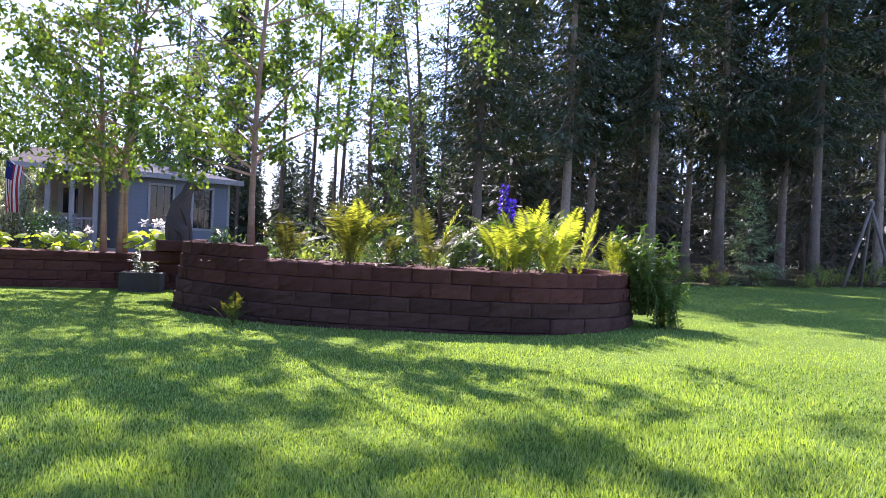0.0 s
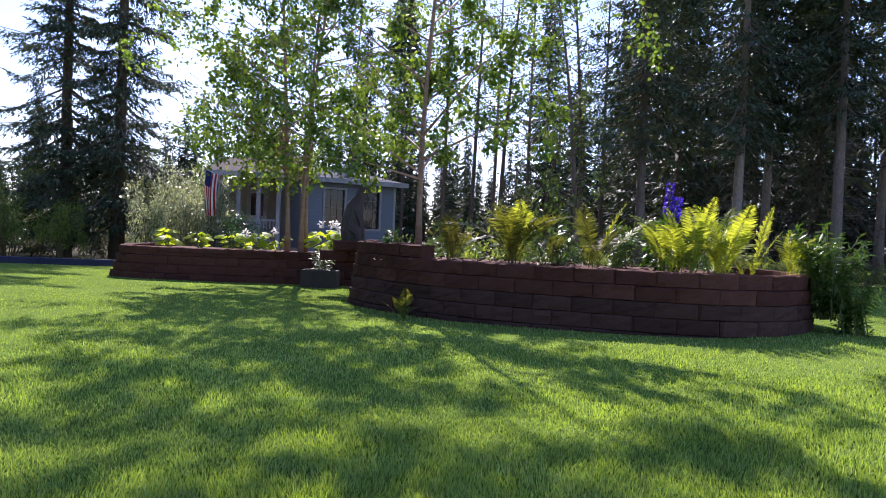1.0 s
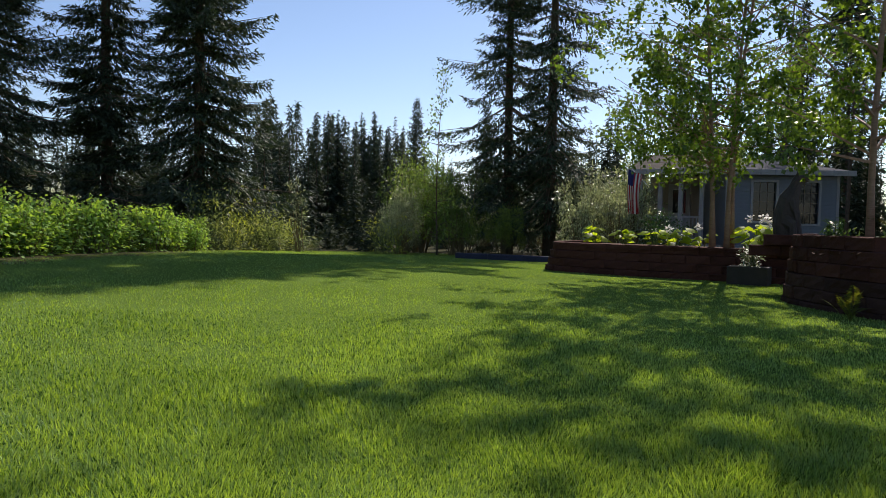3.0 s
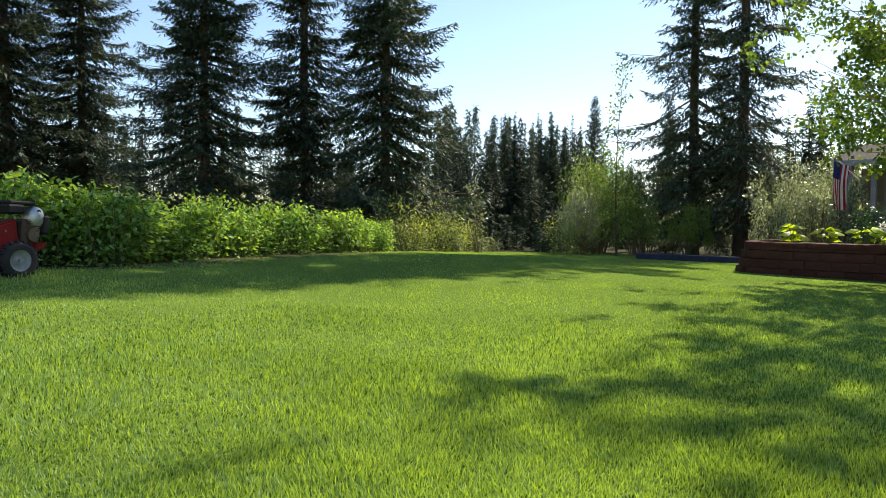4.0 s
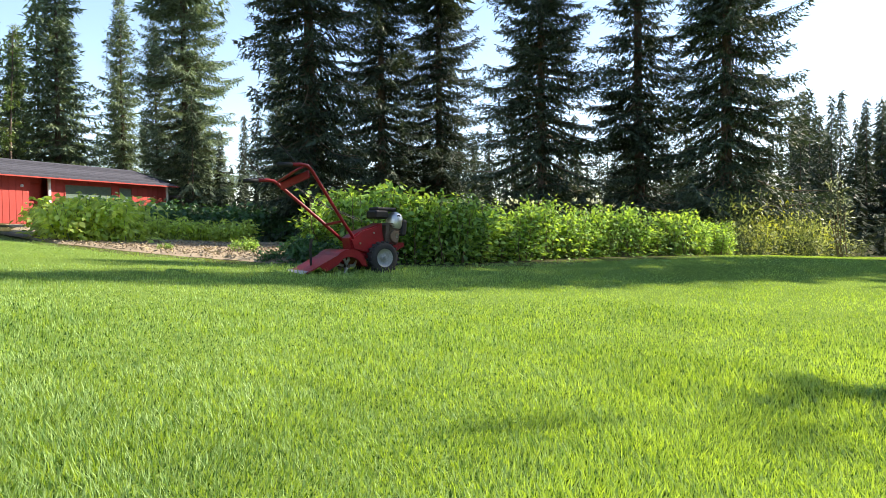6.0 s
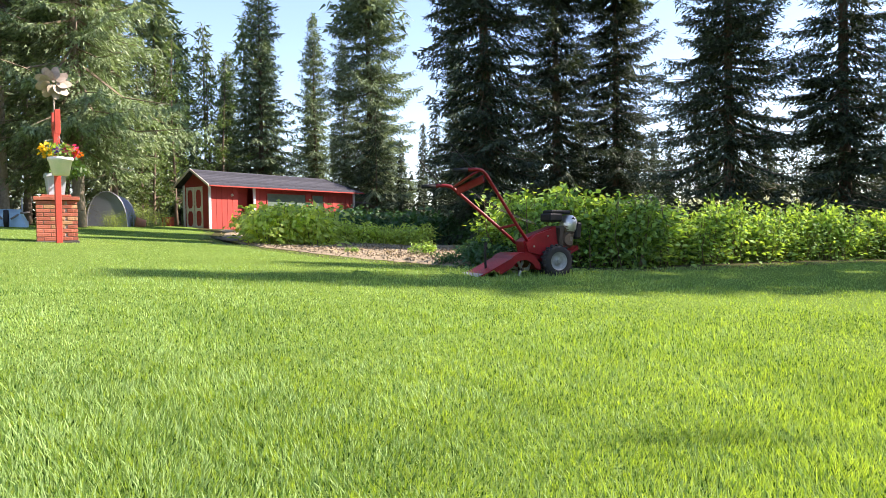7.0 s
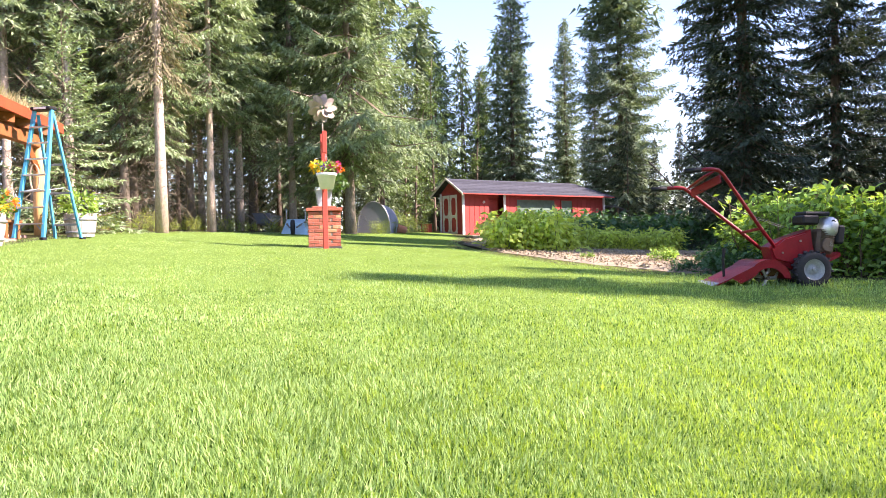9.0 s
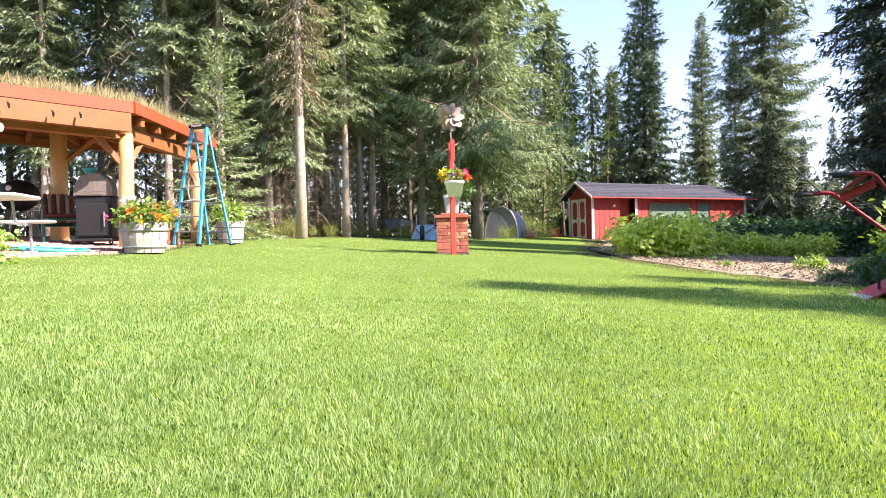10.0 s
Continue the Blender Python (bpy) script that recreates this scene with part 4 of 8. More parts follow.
def bush_parts(rng, high, wide, n, leaf_len, leaf_wide, stems=9, droop=0.3, top=1.0, low=0.05):
    """Stems and leaves of a bush that stands on its own base."""
    st, c, d = Solid(), [], []
    for k in range(stems):
        a, o = rng.random() * 6.28, wide * 0.3 * math.sqrt(rng.random())
        p = np.array([math.cos(a) * o, math.sin(a) * o, -0.05])
        a2 = a + rng.normal(0, 0.5)
        h = high * (0.7 + 0.35 * rng.random()) * top
        e = p + np.array([math.cos(a2) * wide * 0.33 * rng.random(), math.sin(a2) * wide * 0.33 * rng.random(), h])
        m = (p + e) / 2 + np.array([rng.normal(0, 0.04), rng.normal(0, 0.04), 0])
        st.tube([p, m, e], [0.008 + 0.004 * high, 0.006 + 0.002 * high, 0.003], 4, False)
        for _ in range(n // stems):
            s = low + (1.02 - low) * rng.random() ** 0.8
            q = p + (m - p) * min(1, 2 * s) + (e - m) * max(0, 2 * s - 1)
            w = wide * 0.26 * (1.15 - 0.6 * s)
            o2 = rng.normal(0, w * 0.6, 3) * np.array((1, 1, 0.5))
            c.append(q + o2)
            d.append(o2 + rng.normal(0, 0.08, 3) + np.array((0, 0, -droop * 0.12)))
    c, d = np.array(c), np.array(d)
    c[:, 2] = np.maximum(c[:, 2], 0.02)
    m = len(c)
    v, f = leaves(c, d, rand_dirs(rng, m) * 0.7 + np.array((0, 0, 1.0)), leaf_len * (0.55 + 0.8 * rng.random(m)), leaf_wide * (0.6 + 0.7 * rng.random(m)))
    return st.mesh("stem"), arrays("foliage", v, f)


def lobed_parts(rng, high, wide, n, leaf_len, leaf_wide, lobes=16):
    """Stems and leaves of a rounded bush made of many leafy lobes with gaps between them."""
    st, bits = Solid(), []
    for k in range(lobes):
        a, q = rng.random() * 6.28, math.sqrt(rng.random())
        z = high * (0.25 + 0.62 * rng.random()) * (1 - 0.35 * q * q)
        c = np.array([math.cos(a) * q * wide * 0.40, math.sin(a) * q * wide * 0.40, z])
        w = wide * rng.uniform(0.09, 0.17)
        st.tube([(c[0] * 0.25, c[1] * 0.25, -0.05), tuple(c * 0.6 + np.array((0, 0, 0.05))), tuple(c + np.array((0, 0, w)))], [0.02, 0.012, 0.004], 4, False)
        bits.append(blob_leaves(rng, n // lobes, c, (w, w, w * 1.35), leaf_len, leaf_wide, 0.1, 0.2))
    v, f = join(bits)
    v[:, 2] = np.maximum(v[:, 2], 0.02)
    return st.mesh("stem"), arrays("foliage", v, f)


def bush(name, meshes, x, y, turn, s, label, category, leaf, stem=CANE, group="", dz=0.0, sz=1.0):
    t = thing(name, Matrix.LocRotScale((x, y, gz(x, y) + dz), Euler((0, 0, radians(turn))), (s, s, s * sz)), label, category, group)
    tagged(part("stem", meshes[0].copy() if meshes[0].materials and meshes[0].materials[0] != stem else meshes[0], stem, t), kind="stuff")
    me = meshes[1]
    if me.materials and me.materials[0] != leaf:
        me = me.copy()
        me.materials.clear()
    tagged(part("foliage", me, leaf, t), kind="stuff")
    return t


# ---- flower beds with block walls ----
def block_mesh(w, h, d, rng):
    """One split-faced wall block, its rough face towards -y, its foot at z = 0."""
    s = Solid()
    us, ws = np.array([0, 0.05, 0.22, 0.42, 0.6, 0.8, 0.95, 1.0]), np.array([0, 0.07, 0.36, 0.66, 0.93, 1.0])
    nu, nw = len(us), len(ws)
    pts = []
    for k, q in enumerate(ws):
        for i, u in enumerate(us):
            edge = i in (0, nu - 1) or k in (0, nw - 1)
            y = 0.011 if edge else -0.010 * (1 - (2 * u - 1) ** 4) + rng.normal(0, 0.007)
            pts.append(((u - 0.5) * w + rng.normal(0, 0.002), y + rng.normal(0, 0.002), q * h + rng.normal(0, 0.0012)))
    fs = [(k * nu + i, k * nu + i + 1, (k + 1) * nu + i + 1, (k + 1) * nu + i) for k in range(nw - 1) for i in range(nu - 1)]
    ring = list(range(nu)) + [k * nu + nu - 1 for k in range(1, nw)] + [(nw - 1) * nu + i for i in range(nu - 2, -1, -1)] + [k * nu for k in range(nw - 2, 0, -1)]
    n = len(pts)
    pts += [(pts[i][0], d, pts[i][2]) for i in ring]
    m = len(ring)
    fs += [(ring[(i + 1) % m], ring[i], n + i, n + (i + 1) % m) for i in range(m)] + [tuple(range(n, n + m))]
    s.add(pts, fs)
    return s.mesh("block")


rng = np.random.default_rng(21)
BLOCKS = [block_mesh(0.408, 0.1512, 0.2, rng) for _ in range(7)]
BLOCKS_LOW = [block_mesh(0.408, 0.1512, 0.2, rng) for _ in range(5)]


def block_wall(name, line, top, courses, low, label, raised=None, batter=0.02):
    """Courses of blocks along a line; where x is under raised, one course more on top."""
    t = thing(name, Matrix.Identity(4), label, "retaining wall", kind="structure")
    r = random.Random(name)
    for c in range(0 if raised is None else -1, courses):
        z = top - 0.152 * (c + 1)
        for k, (p, a) in enumerate(spline([(x, y, 0) for x, y in line], 0.205)):
            if k % 2 != (c % 2) or k == 0 or (c < 0 and p.x > raised):
                continue
            old = c >= low
            me = r.choice(BLOCKS_LOW if old else BLOCKS)
            b = part("block", me, BLOCK_LOW if old else BLOCK, t)
            b.matrix_basis = pose(p.x, p.y, z + r.uniform(-0.002, 0.002), 0, 0, math.degrees(a) + r.uniform(-1.2, 1.2)) @ Matrix.Translation((0, batter * ((courses - 1) / 2 - c) + r.uniform(-0.006, 0.006), 0))
    return t


FRONT = [(-2.75, 10.9), (-2.5, 9.6), (-2.22, 8.55), (-0.92, 7.42), (0.83, 6.94), (1.75, 6.87), (2.55, 7.22), (3.06, 7.95), (3.15, 8.9), (2.75, 10.0)]
LEFT = [(-7.95, 14.3), (-7.85, 12.8), (-7.5, 11.6), (-6.9, 11.2), (-5.6, 11.35), (-3.6, 11.75), (-2.7, 11.9)]


def bed(name, line, top, label):
    """Mulch behind a wall: a fan of faces with a low mound."""
    pts = [p for p, a in spline([(x, y, 0) for x, y in line], 0.3)]
    mid = sum(pts, Vector()) / len(pts)
    v, f = [], []
    for j in range(5):
        for i, p in enumerate(pts):
            q = p.lerp(mid, 0.03 + 0.97 * j / 4)
            v.append((q.x, q.y, top + 0.05 * (j / 4) + 0.02 * math.sin(7 * i + 3 * j)))
    n = len(pts)
    for j in range(4):
        for i in range(n):
            a, b = j * n + i, j * n + (i + 1) % n
            f.append((a, b, b + n, a + n))
    s = Solid()
    s.add(v, f)
    return tagged(part(name, s, MULCH, smooth=True), label, "flower bed", kind="structure")


bed("bed_front", FRONT, 0.45, "raised flower bed of dark bark mulch")
bed("bed_left", LEFT + [(-3.0, 14.0)], 0.33, "raised flower bed of dark bark mulch")

# mulch chips that catch the sun near the edge of the front bed
n = 900
cx, cy = rng.uniform(-2.0, 2.6, n), rng.uniform(7.6, 9.8, n)
v, f = leaves(np.stack([cx, cy, 0.475 + 0.03 * rng.random(n)], 1), rand_dirs(rng, n, 0.3), rand_dirs(rng, n) + np.array((0, 0, 1)), 0.05 + 0.04 * rng.random(n), 0.02)
tagged(part("bark_chips", arrays("bark_chips", v, f), MULCH), "loose chips of bark on the bed", "bark chips", kind="stuff")


# birches in the beds
for x, y, h, lean, n, r in ((-4.45, 11.95, 8.3, (-0.35, -0.3), 9800, 0.047), (-4.12, 12.0, 9.0, (1.0, 0.3), 10000, 0.042), (-4.3, 12.5, 8.4, (0.5, 0.6), 6500, 0.043)):
    birch("birch_tree", x, y, h, lean, n, rng, "slender birch with peeling tan bark in the raised bed", r=r, group="birches", dz=0.35 - gz(x, y), first=0.17, spread=0.38, size=0.078)
birch("birch_tree", -1.46, 8.75, 7.5, (0.45, 0.1), 15000, rng, "slender birch with peeling tan bark in the raised bed", r=0.042, group="birches", dz=0.47 - gz(-1.46, 8.75), first=0.15, spread=0.44, size=0.072)


# ferns
def frond(rng, length, arch, n=44):
    """One fern frond: a stalk that arches over and pairs of tapering leaflets, longest past the middle."""
    s = Solid()
    pos = lambda q: np.array([length * arch * q ** 2.0, 0.05 * length * math.sin(2.5 * q), length * (1 - 0.42 * arch * q * q) * q])
    s.tube([pos(q) for q in (0, 0.35, 0.7, 1.0)], [0.006, 0.005, 0.003, 0.001], 3, False)
    c, d, u, l = [], [], [], []
    for q in np.linspace(0.13, 0.995, n):
        p, tan = pos(q), pos(min(1, q + 0.02)) - pos(q - 0.02)
        tan /= np.linalg.norm(tan)
        ln = length * 0.17 * min(1, q * 1.9) ** 1.2 * min(1, (1.04 - q) * 2.6) ** 0.8 + 0.008
        for sg in (-1, 1):
            c.append(p)
            d.append(np.array([0, sg, 0]) + tan * 0.42 + rng.normal(0, 0.07, 3))
            u.append(np.cross(tan, (0, 1, 0)) * -1 + rng.normal(0, 0.15, 3))
            l.append(ln * (0.88 + 0.24 * rng.random()))
    v, f = leaves(np.array(c), np.array(d), np.array(u), np.array(l), np.array(l) * 0.12 + 0.004, 0.05)
    s.add(v, [tuple(q) for q in f])
    me = bpy.data.meshes.new("frond")
    me.from_pydata(s.v, [], s.f)
    return me


FRONDS = [frond(rng, 0.95, a) for a in (0.15, 0.3, 0.45, 0.6, 0.8)]


def fern(x, y, z, n, s, mat, label, seed, tilt):
    """A vase of fronds, each tipped outwards by an angle between the two of tilt."""
    r = random.Random(seed)
    t = thing("fern", Matrix.Translation((x, y, z)), label, "fern", "ferns in the raised bed")
    for k in range(n):
        me = r.choice(FRONDS)
        if not me.materials:
            me.materials.append(mat)
        o = new("frond", me)
        o.parent = t
        q = s * r.uniform(0.75, 1.15)
        o.matrix_basis = pose(r.uniform(-0.06, 0.06), r.uniform(-0.06, 0.06), -0.02, r.uniform(-8, 8), r.uniform(*tilt), 360 * k / n + r.uniform(-25, 25)) @ Matrix.Diagonal((q, q, q, 1))
        o.material_slots[0].link = "OBJECT"
        o.material_slots[0].material = mat
    return t


for k, (x, y, n, s, m, tilt) in enumerate([(1.40, 7.55, 7, 0.78, FERN_LIT, (-2, 16)), (1.62, 7.5, 11, 1.0, FERN_LIT, (-3, 14)), (2.0, 7.55, 11, 0.95, FERN_LIT, (0, 18)), (2.28, 7.62, 6, 0.8, FERN_LIT, (4, 26)), (2.78, 7.8, 7, 0.72, FERN_LIT, (-2, 13)),
                                            (-0.26, 8.0, 11, 1.02, FERN_DIM, (-2, 14)), (-0.2, 8.1, 4, 1.05, FERN_LIT, (-4, 6)), (0.64, 7.9, 7, 0.86, FERN_DIM, (4, 22)), (-1.0, 8.3, 9, 0.85, FERN_SHADED, (2, 20)), (0.2, 8.2, 4, 0.85, FERN_SHADED, (6, 26))]):
    f = fern(x, y, 0.46, n, s, m, "sunlit yellow-green ostrich fern in the raised bed" if m is FERN_LIT else "green ostrich fern with browning fronds coloured for shade in the raised bed", 40 + k, tilt)
    if k == 7:
        # two fronds in the lit colour that reach out sideways
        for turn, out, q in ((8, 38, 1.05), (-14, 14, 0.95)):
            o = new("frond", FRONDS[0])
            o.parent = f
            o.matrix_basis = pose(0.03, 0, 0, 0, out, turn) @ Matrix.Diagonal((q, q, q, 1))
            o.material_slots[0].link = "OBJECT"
            o.material_slots[0].material = FERN_LIT
fern(-1.42, 7.3, gz(-1.4, 7.3) - 0.02, 6, 0.5, FERN_DIM, "small fern growing at the foot of the block wall", 70, (10, 26))


# delphinium
def delphinium(x, y, z, high, seed):
    r = np.random.default_rng(seed)
    t = thing("delphinium", Matrix.Translation((x, y, z)), "tall delphinium with deep purple flower spikes", "flower")
    for k in range(3):
        a = r.random() * 6.28
        lean = np.array([math.cos(a), math.sin(a), 0]) * (0.05 if k == 0 else 0.14)
        h = high * (1.0 if k == 0 else 0.8 + 0.1 * r.random())
        st = Solid()
        st.tube([(0, 0, -0.05), tuple(lean * 0.4 + np.array((0, 0, h * 0.5))), tuple(lean + np.array((0, 0, h)))], [0.009, 0.007, 0.003], 5)
        s = part("stalk", st, STEM, t)
        n = 150 if k == 0 else 80
        q = 0.62 + 0.38 * r.random(n)
        c = lean * q[:, None] + np.stack([np.zeros(n), np.zeros(n), h * q], 1)
        d = rand_dirs(r, n, 0.3)
        v, f = leaves(c + d * 0.025, d, rand_dirs(r, n) + np.array((0, 0, 1)), (1.3 - q) * 0.085, 0.038, 0.3)
        tagged(part("bloom", arrays("bloom", v, f), PURPLE, s), kind="stuff")
    v, f = blob_leaves(r, 260, (0, 0, high * 0.32), (0.2, 0.2, high * 0.28), 0.12, 0.05)
    part("foliage", arrays("foliage", v, f), LILY_LEAF, t)


delphinium(1.46, 7.95, 0.46, 1.05, 3)


def lily(x, y, z, n, high, out, seed, label, size=0.13, leaf=LILY_LEAF):
    """Leafy stalks that arch outwards, with long narrow leaves."""
    r = np.random.default_rng(seed)
    t = thing("leafy_plant", Matrix.Translation((x, y, z)), label, "plant")
    for k in range(n):
        a = r.random() * 6.28
        e = np.array([math.cos(a) * out * r.random() ** 0.5, math.sin(a) * out * r.random() ** 0.5, high * (0.55 + 0.5 * r.random())])
        m = e * 0.5 + np.array([0, 0, high * 0.16])
        st = Solid()
        o = np.array([math.cos(a), math.sin(a), 0.0]) * out * 0.6 * r.random()
        st.tube([tuple(o + np.array((0, 0, -0.03))), tuple(m), tuple(e)], [0.008, 0.006, 0.003], 4, False)
        s = part("stalk", st, STEM, t)
        q = 0.04 + 0.98 * r.random(34)
        c = np.where(q[:, None] < 0.5, o + (m - o) * (2 * q[:, None]), m + (e - m) * (2 * q[:, None] - 1))
        d = rand_dirs(r, 34, 0.5)
        d[:, 2] -= 0.15
        v, f = leaves(c, d, rand_dirs(r, 34) * 0.4 + np.array((0, 0, 1)), size * (0.6 + 0.7 * r.random(34)), size * 0.22, 0.25)
        part("foliage", arrays("foliage", v, f), leaf, s)


lily(3.12, 7.72, 0.1, 46, 0.95, 0.42, 5, "bushy green plant with narrow leaves spilling over the wall's end", 0.12)
lily(3.3, 7.5, gz(3.3, 7.5), 26, 0.62, 0.32, 6, "green narrow-leaved plant hanging down the block wall", 0.11)
lily(0.2, 8.4, 0.46, 9, 0.6, 0.5, 7, "low green leafy plant in the raised bed")
lily(-1.75, 8.25, 0.4, 8, 0.5, 0.25, 8, "thin green plant growing at the wall's corner", 0.09)
lily(0.95, 8.6, 0.46, 9, 0.55, 0.4, 9, "low green leafy plant in the raised bed")
lily(2.2, 8.6, 0.46, 12, 0.8, 0.5, 10, "green leafy plant behind the ferns")


# broad leaves lit from behind and white flowers in the left bed
def hosta(x, y, z, n, s, seed, label, leaf=BERRY_LEAF, bloom=0):
    r = np.random.default_rng(seed)
    t = thing("broad_leaved_plant", Matrix.Translation((x, y, z)), label, "plant", "plants in the left bed")
    for k in range(n):
        a, q = r.random() * 6.28, s * (0.5 + 0.6 * r.random())
        d = np.array([math.cos(a), math.sin(a), 0.0])
        c = d * q * 0.5 + np.array((0, 0, s * (0.25 + 0.75 * r.random())))
        st = Solid()
        st.tube([(0, 0, -0.03), tuple(c)], [0.007, 0.004], 4, False)
        ring = [c + d * (0.5 * math.cos(b) + 0.25) * q * 0.62 + np.array([-d[1], d[0], 0]) * math.sin(b) * q * 0.3 + np.array((0, 0, -0.12 * q * abs(math.sin(b)) - 0.1 * q * math.cos(b))) for b in np.linspace(0, 6.28, 9)[:-1]]
        m = c + d * 0.2 * q + np.array((0, 0, 0.02))
        lf = Solid()
        lf.add([m] + ring, [(0, i + 1, (i + 1) % 8 + 1) for i in range(8)])
        st_ob = part("stalk", st, STEM, t)
        part("leaf", lf, leaf, st_ob)
    for k in range(bloom):
        o = np.array([r.normal(0, s * 0.4), r.normal(0, s * 0.4), s * (1.0 + 0.4 * r.random())])
        v, f = blob_leaves(r, 26, o, (0.05, 0.05, 0.05), 0.05, 0.045)
        part("bloom", arrays("bloom", v, f), WHITE_PETAL, t)


for k, (x, y, n, s, b) in enumerate([(-6.7, 12.0, 16, 0.36, 0), (-6.2, 12.2, 14, 0.32, 0), (-5.5, 12.0, 14, 0.3, 0), (-5.05, 12.0, 16, 0.34, 1), (-3.75, 12.2, 16, 0.42, 3), (-3.35, 12.2, 16, 0.4, 1), (-3.95, 12.5, 12, 0.45, 1), (-4.7, 12.3, 12, 0.3, 1)]):
    hosta(x, y, 0.35, n, s, 90 + k, "broad yellow-green leaves with pale blooms in the raised bed" if b else "broad yellow-green leaves in the raised bed", HOSTA_LEAF, b)

# concrete planter box in the recess between the walls
t = thing("concrete_planter", stand(-3.55, 11.25, 6, -0.03), "weathered concrete planter box at the foot of the wall", "planter")
s = Solid()
for q in ((-0.3, -0.2, 0, 0.3, -0.15, 0.34), (-0.3, 0.15, 0, 0.3, 0.2, 0.34), (-0.3, -0.15, 0, -0.25, 0.15, 0.34), (0.25, -0.15, 0, 0.3, 0.15, 0.34), (-0.25, -0.15, 0.0, 0.25, 0.15, 0.05)):
    s.box(*q, b=0.01)
part("box", s, CONCRETE, t)
s = Solid()
s.box(-0.25, -0.15, 0.05, 0.25, 0.15, 0.29)
part("soil", s, MULCH, t)
lily(-3.55, 11.25, gz(-3.5, 11.2) + 0.24, 9, 0.42, 0.25, 12, "silvery leaved plant in the concrete planter", 0.11, SILVER_LEAF)


# small upper tier with the carved figure
t = thing("upper_tier", Matrix.Identity(4), "short upper row of red blocks in the raised bed", "retaining wall", kind="structure")
for c in range(2):
    for k in range(4 if c else 3):
        b = part("block", BLOCKS[k % 5], BLOCK, t)
        b.matrix_basis = pose(-2.95 + 0.41 * k * 0.93 + 0.2 * (1 - c), 9.95 + 0.16 * k, 0.36 + 0.152 * (1 - c), 0, 0, 21)


def carved_figure():
    """A hunched animal carved from a dark log: body, shoulders, neck, head and muzzle as one skin."""
    s = Solid()
    spine = [(-0.10, 0, 0.0), (-0.11, 0, 0.16), (-0.09, 0, 0.34), (-0.04, 0, 0.52), (0.04, 0, 0.66), (0.09, 0, 0.76), (0.14, 0, 0.83), (0.22, 0, 0.84), (0.29, 0, 0.81)]
    s.tube(spine, [0.20, 0.235, 0.225, 0.19, 0.125, 0.095, 0.10, 0.07, 0.035], 14)
    for sy in (-1, 1):
        s.tube([(-0.02, sy * 0.15, 0.50), (0.08, sy * 0.17, 0.34), (0.13, sy * 0.13, 0.16), (0.16, sy * 0.12, 0.0)], [0.08, 0.07, 0.055, 0.06], 9)
        s.tube([(-0.12, sy * 0.16, 0.24), (0.02, sy * 0.2, 0.16), (0.05, sy * 0.2, 0.0)], [0.11, 0.095, 0.07], 9)
        s.tube([(0.10, sy * 0.06, 0.88), (0.10, sy * 0.08, 0.94)], [0.035, 0.018], 7)
    r = random.Random(8)
    s.v = [(x + r.uniform(-0.014, 0.014), y + r.uniform(-0.014, 0.014), z + r.uniform(-0.012, 0.012)) for x, y, z in s.v]
    s.box(-0.32, -0.25, -0.1, 0.38, 0.25, 0.02, b=0.03)
    return s


ob = part("carved_statue", carved_figure(), DARKWOOD)
ob.matrix_world = pose(-2.72, 10.3, 0.63, 0, 0, 15) @ Matrix.Diagonal((0.7, 0.7, 1.0, 1))
tagged(ob, "dark carved wooden animal statue on the upper blocks", "statue")


# low dark timber edging by the pair of spruces
t = thing("timber_edging", stand(-10.95, 14.9, 13, 0.0), "low blue-black timbers edging the lawn", "edging")
for k in range(3):
    s = Solid()
    s.box(-1.5 + k * 1.0, -0.08, -0.1, -0.51 + k * 1.0, 0.08, 0.17, b=0.015)
    part("timber", s, TIE, t)


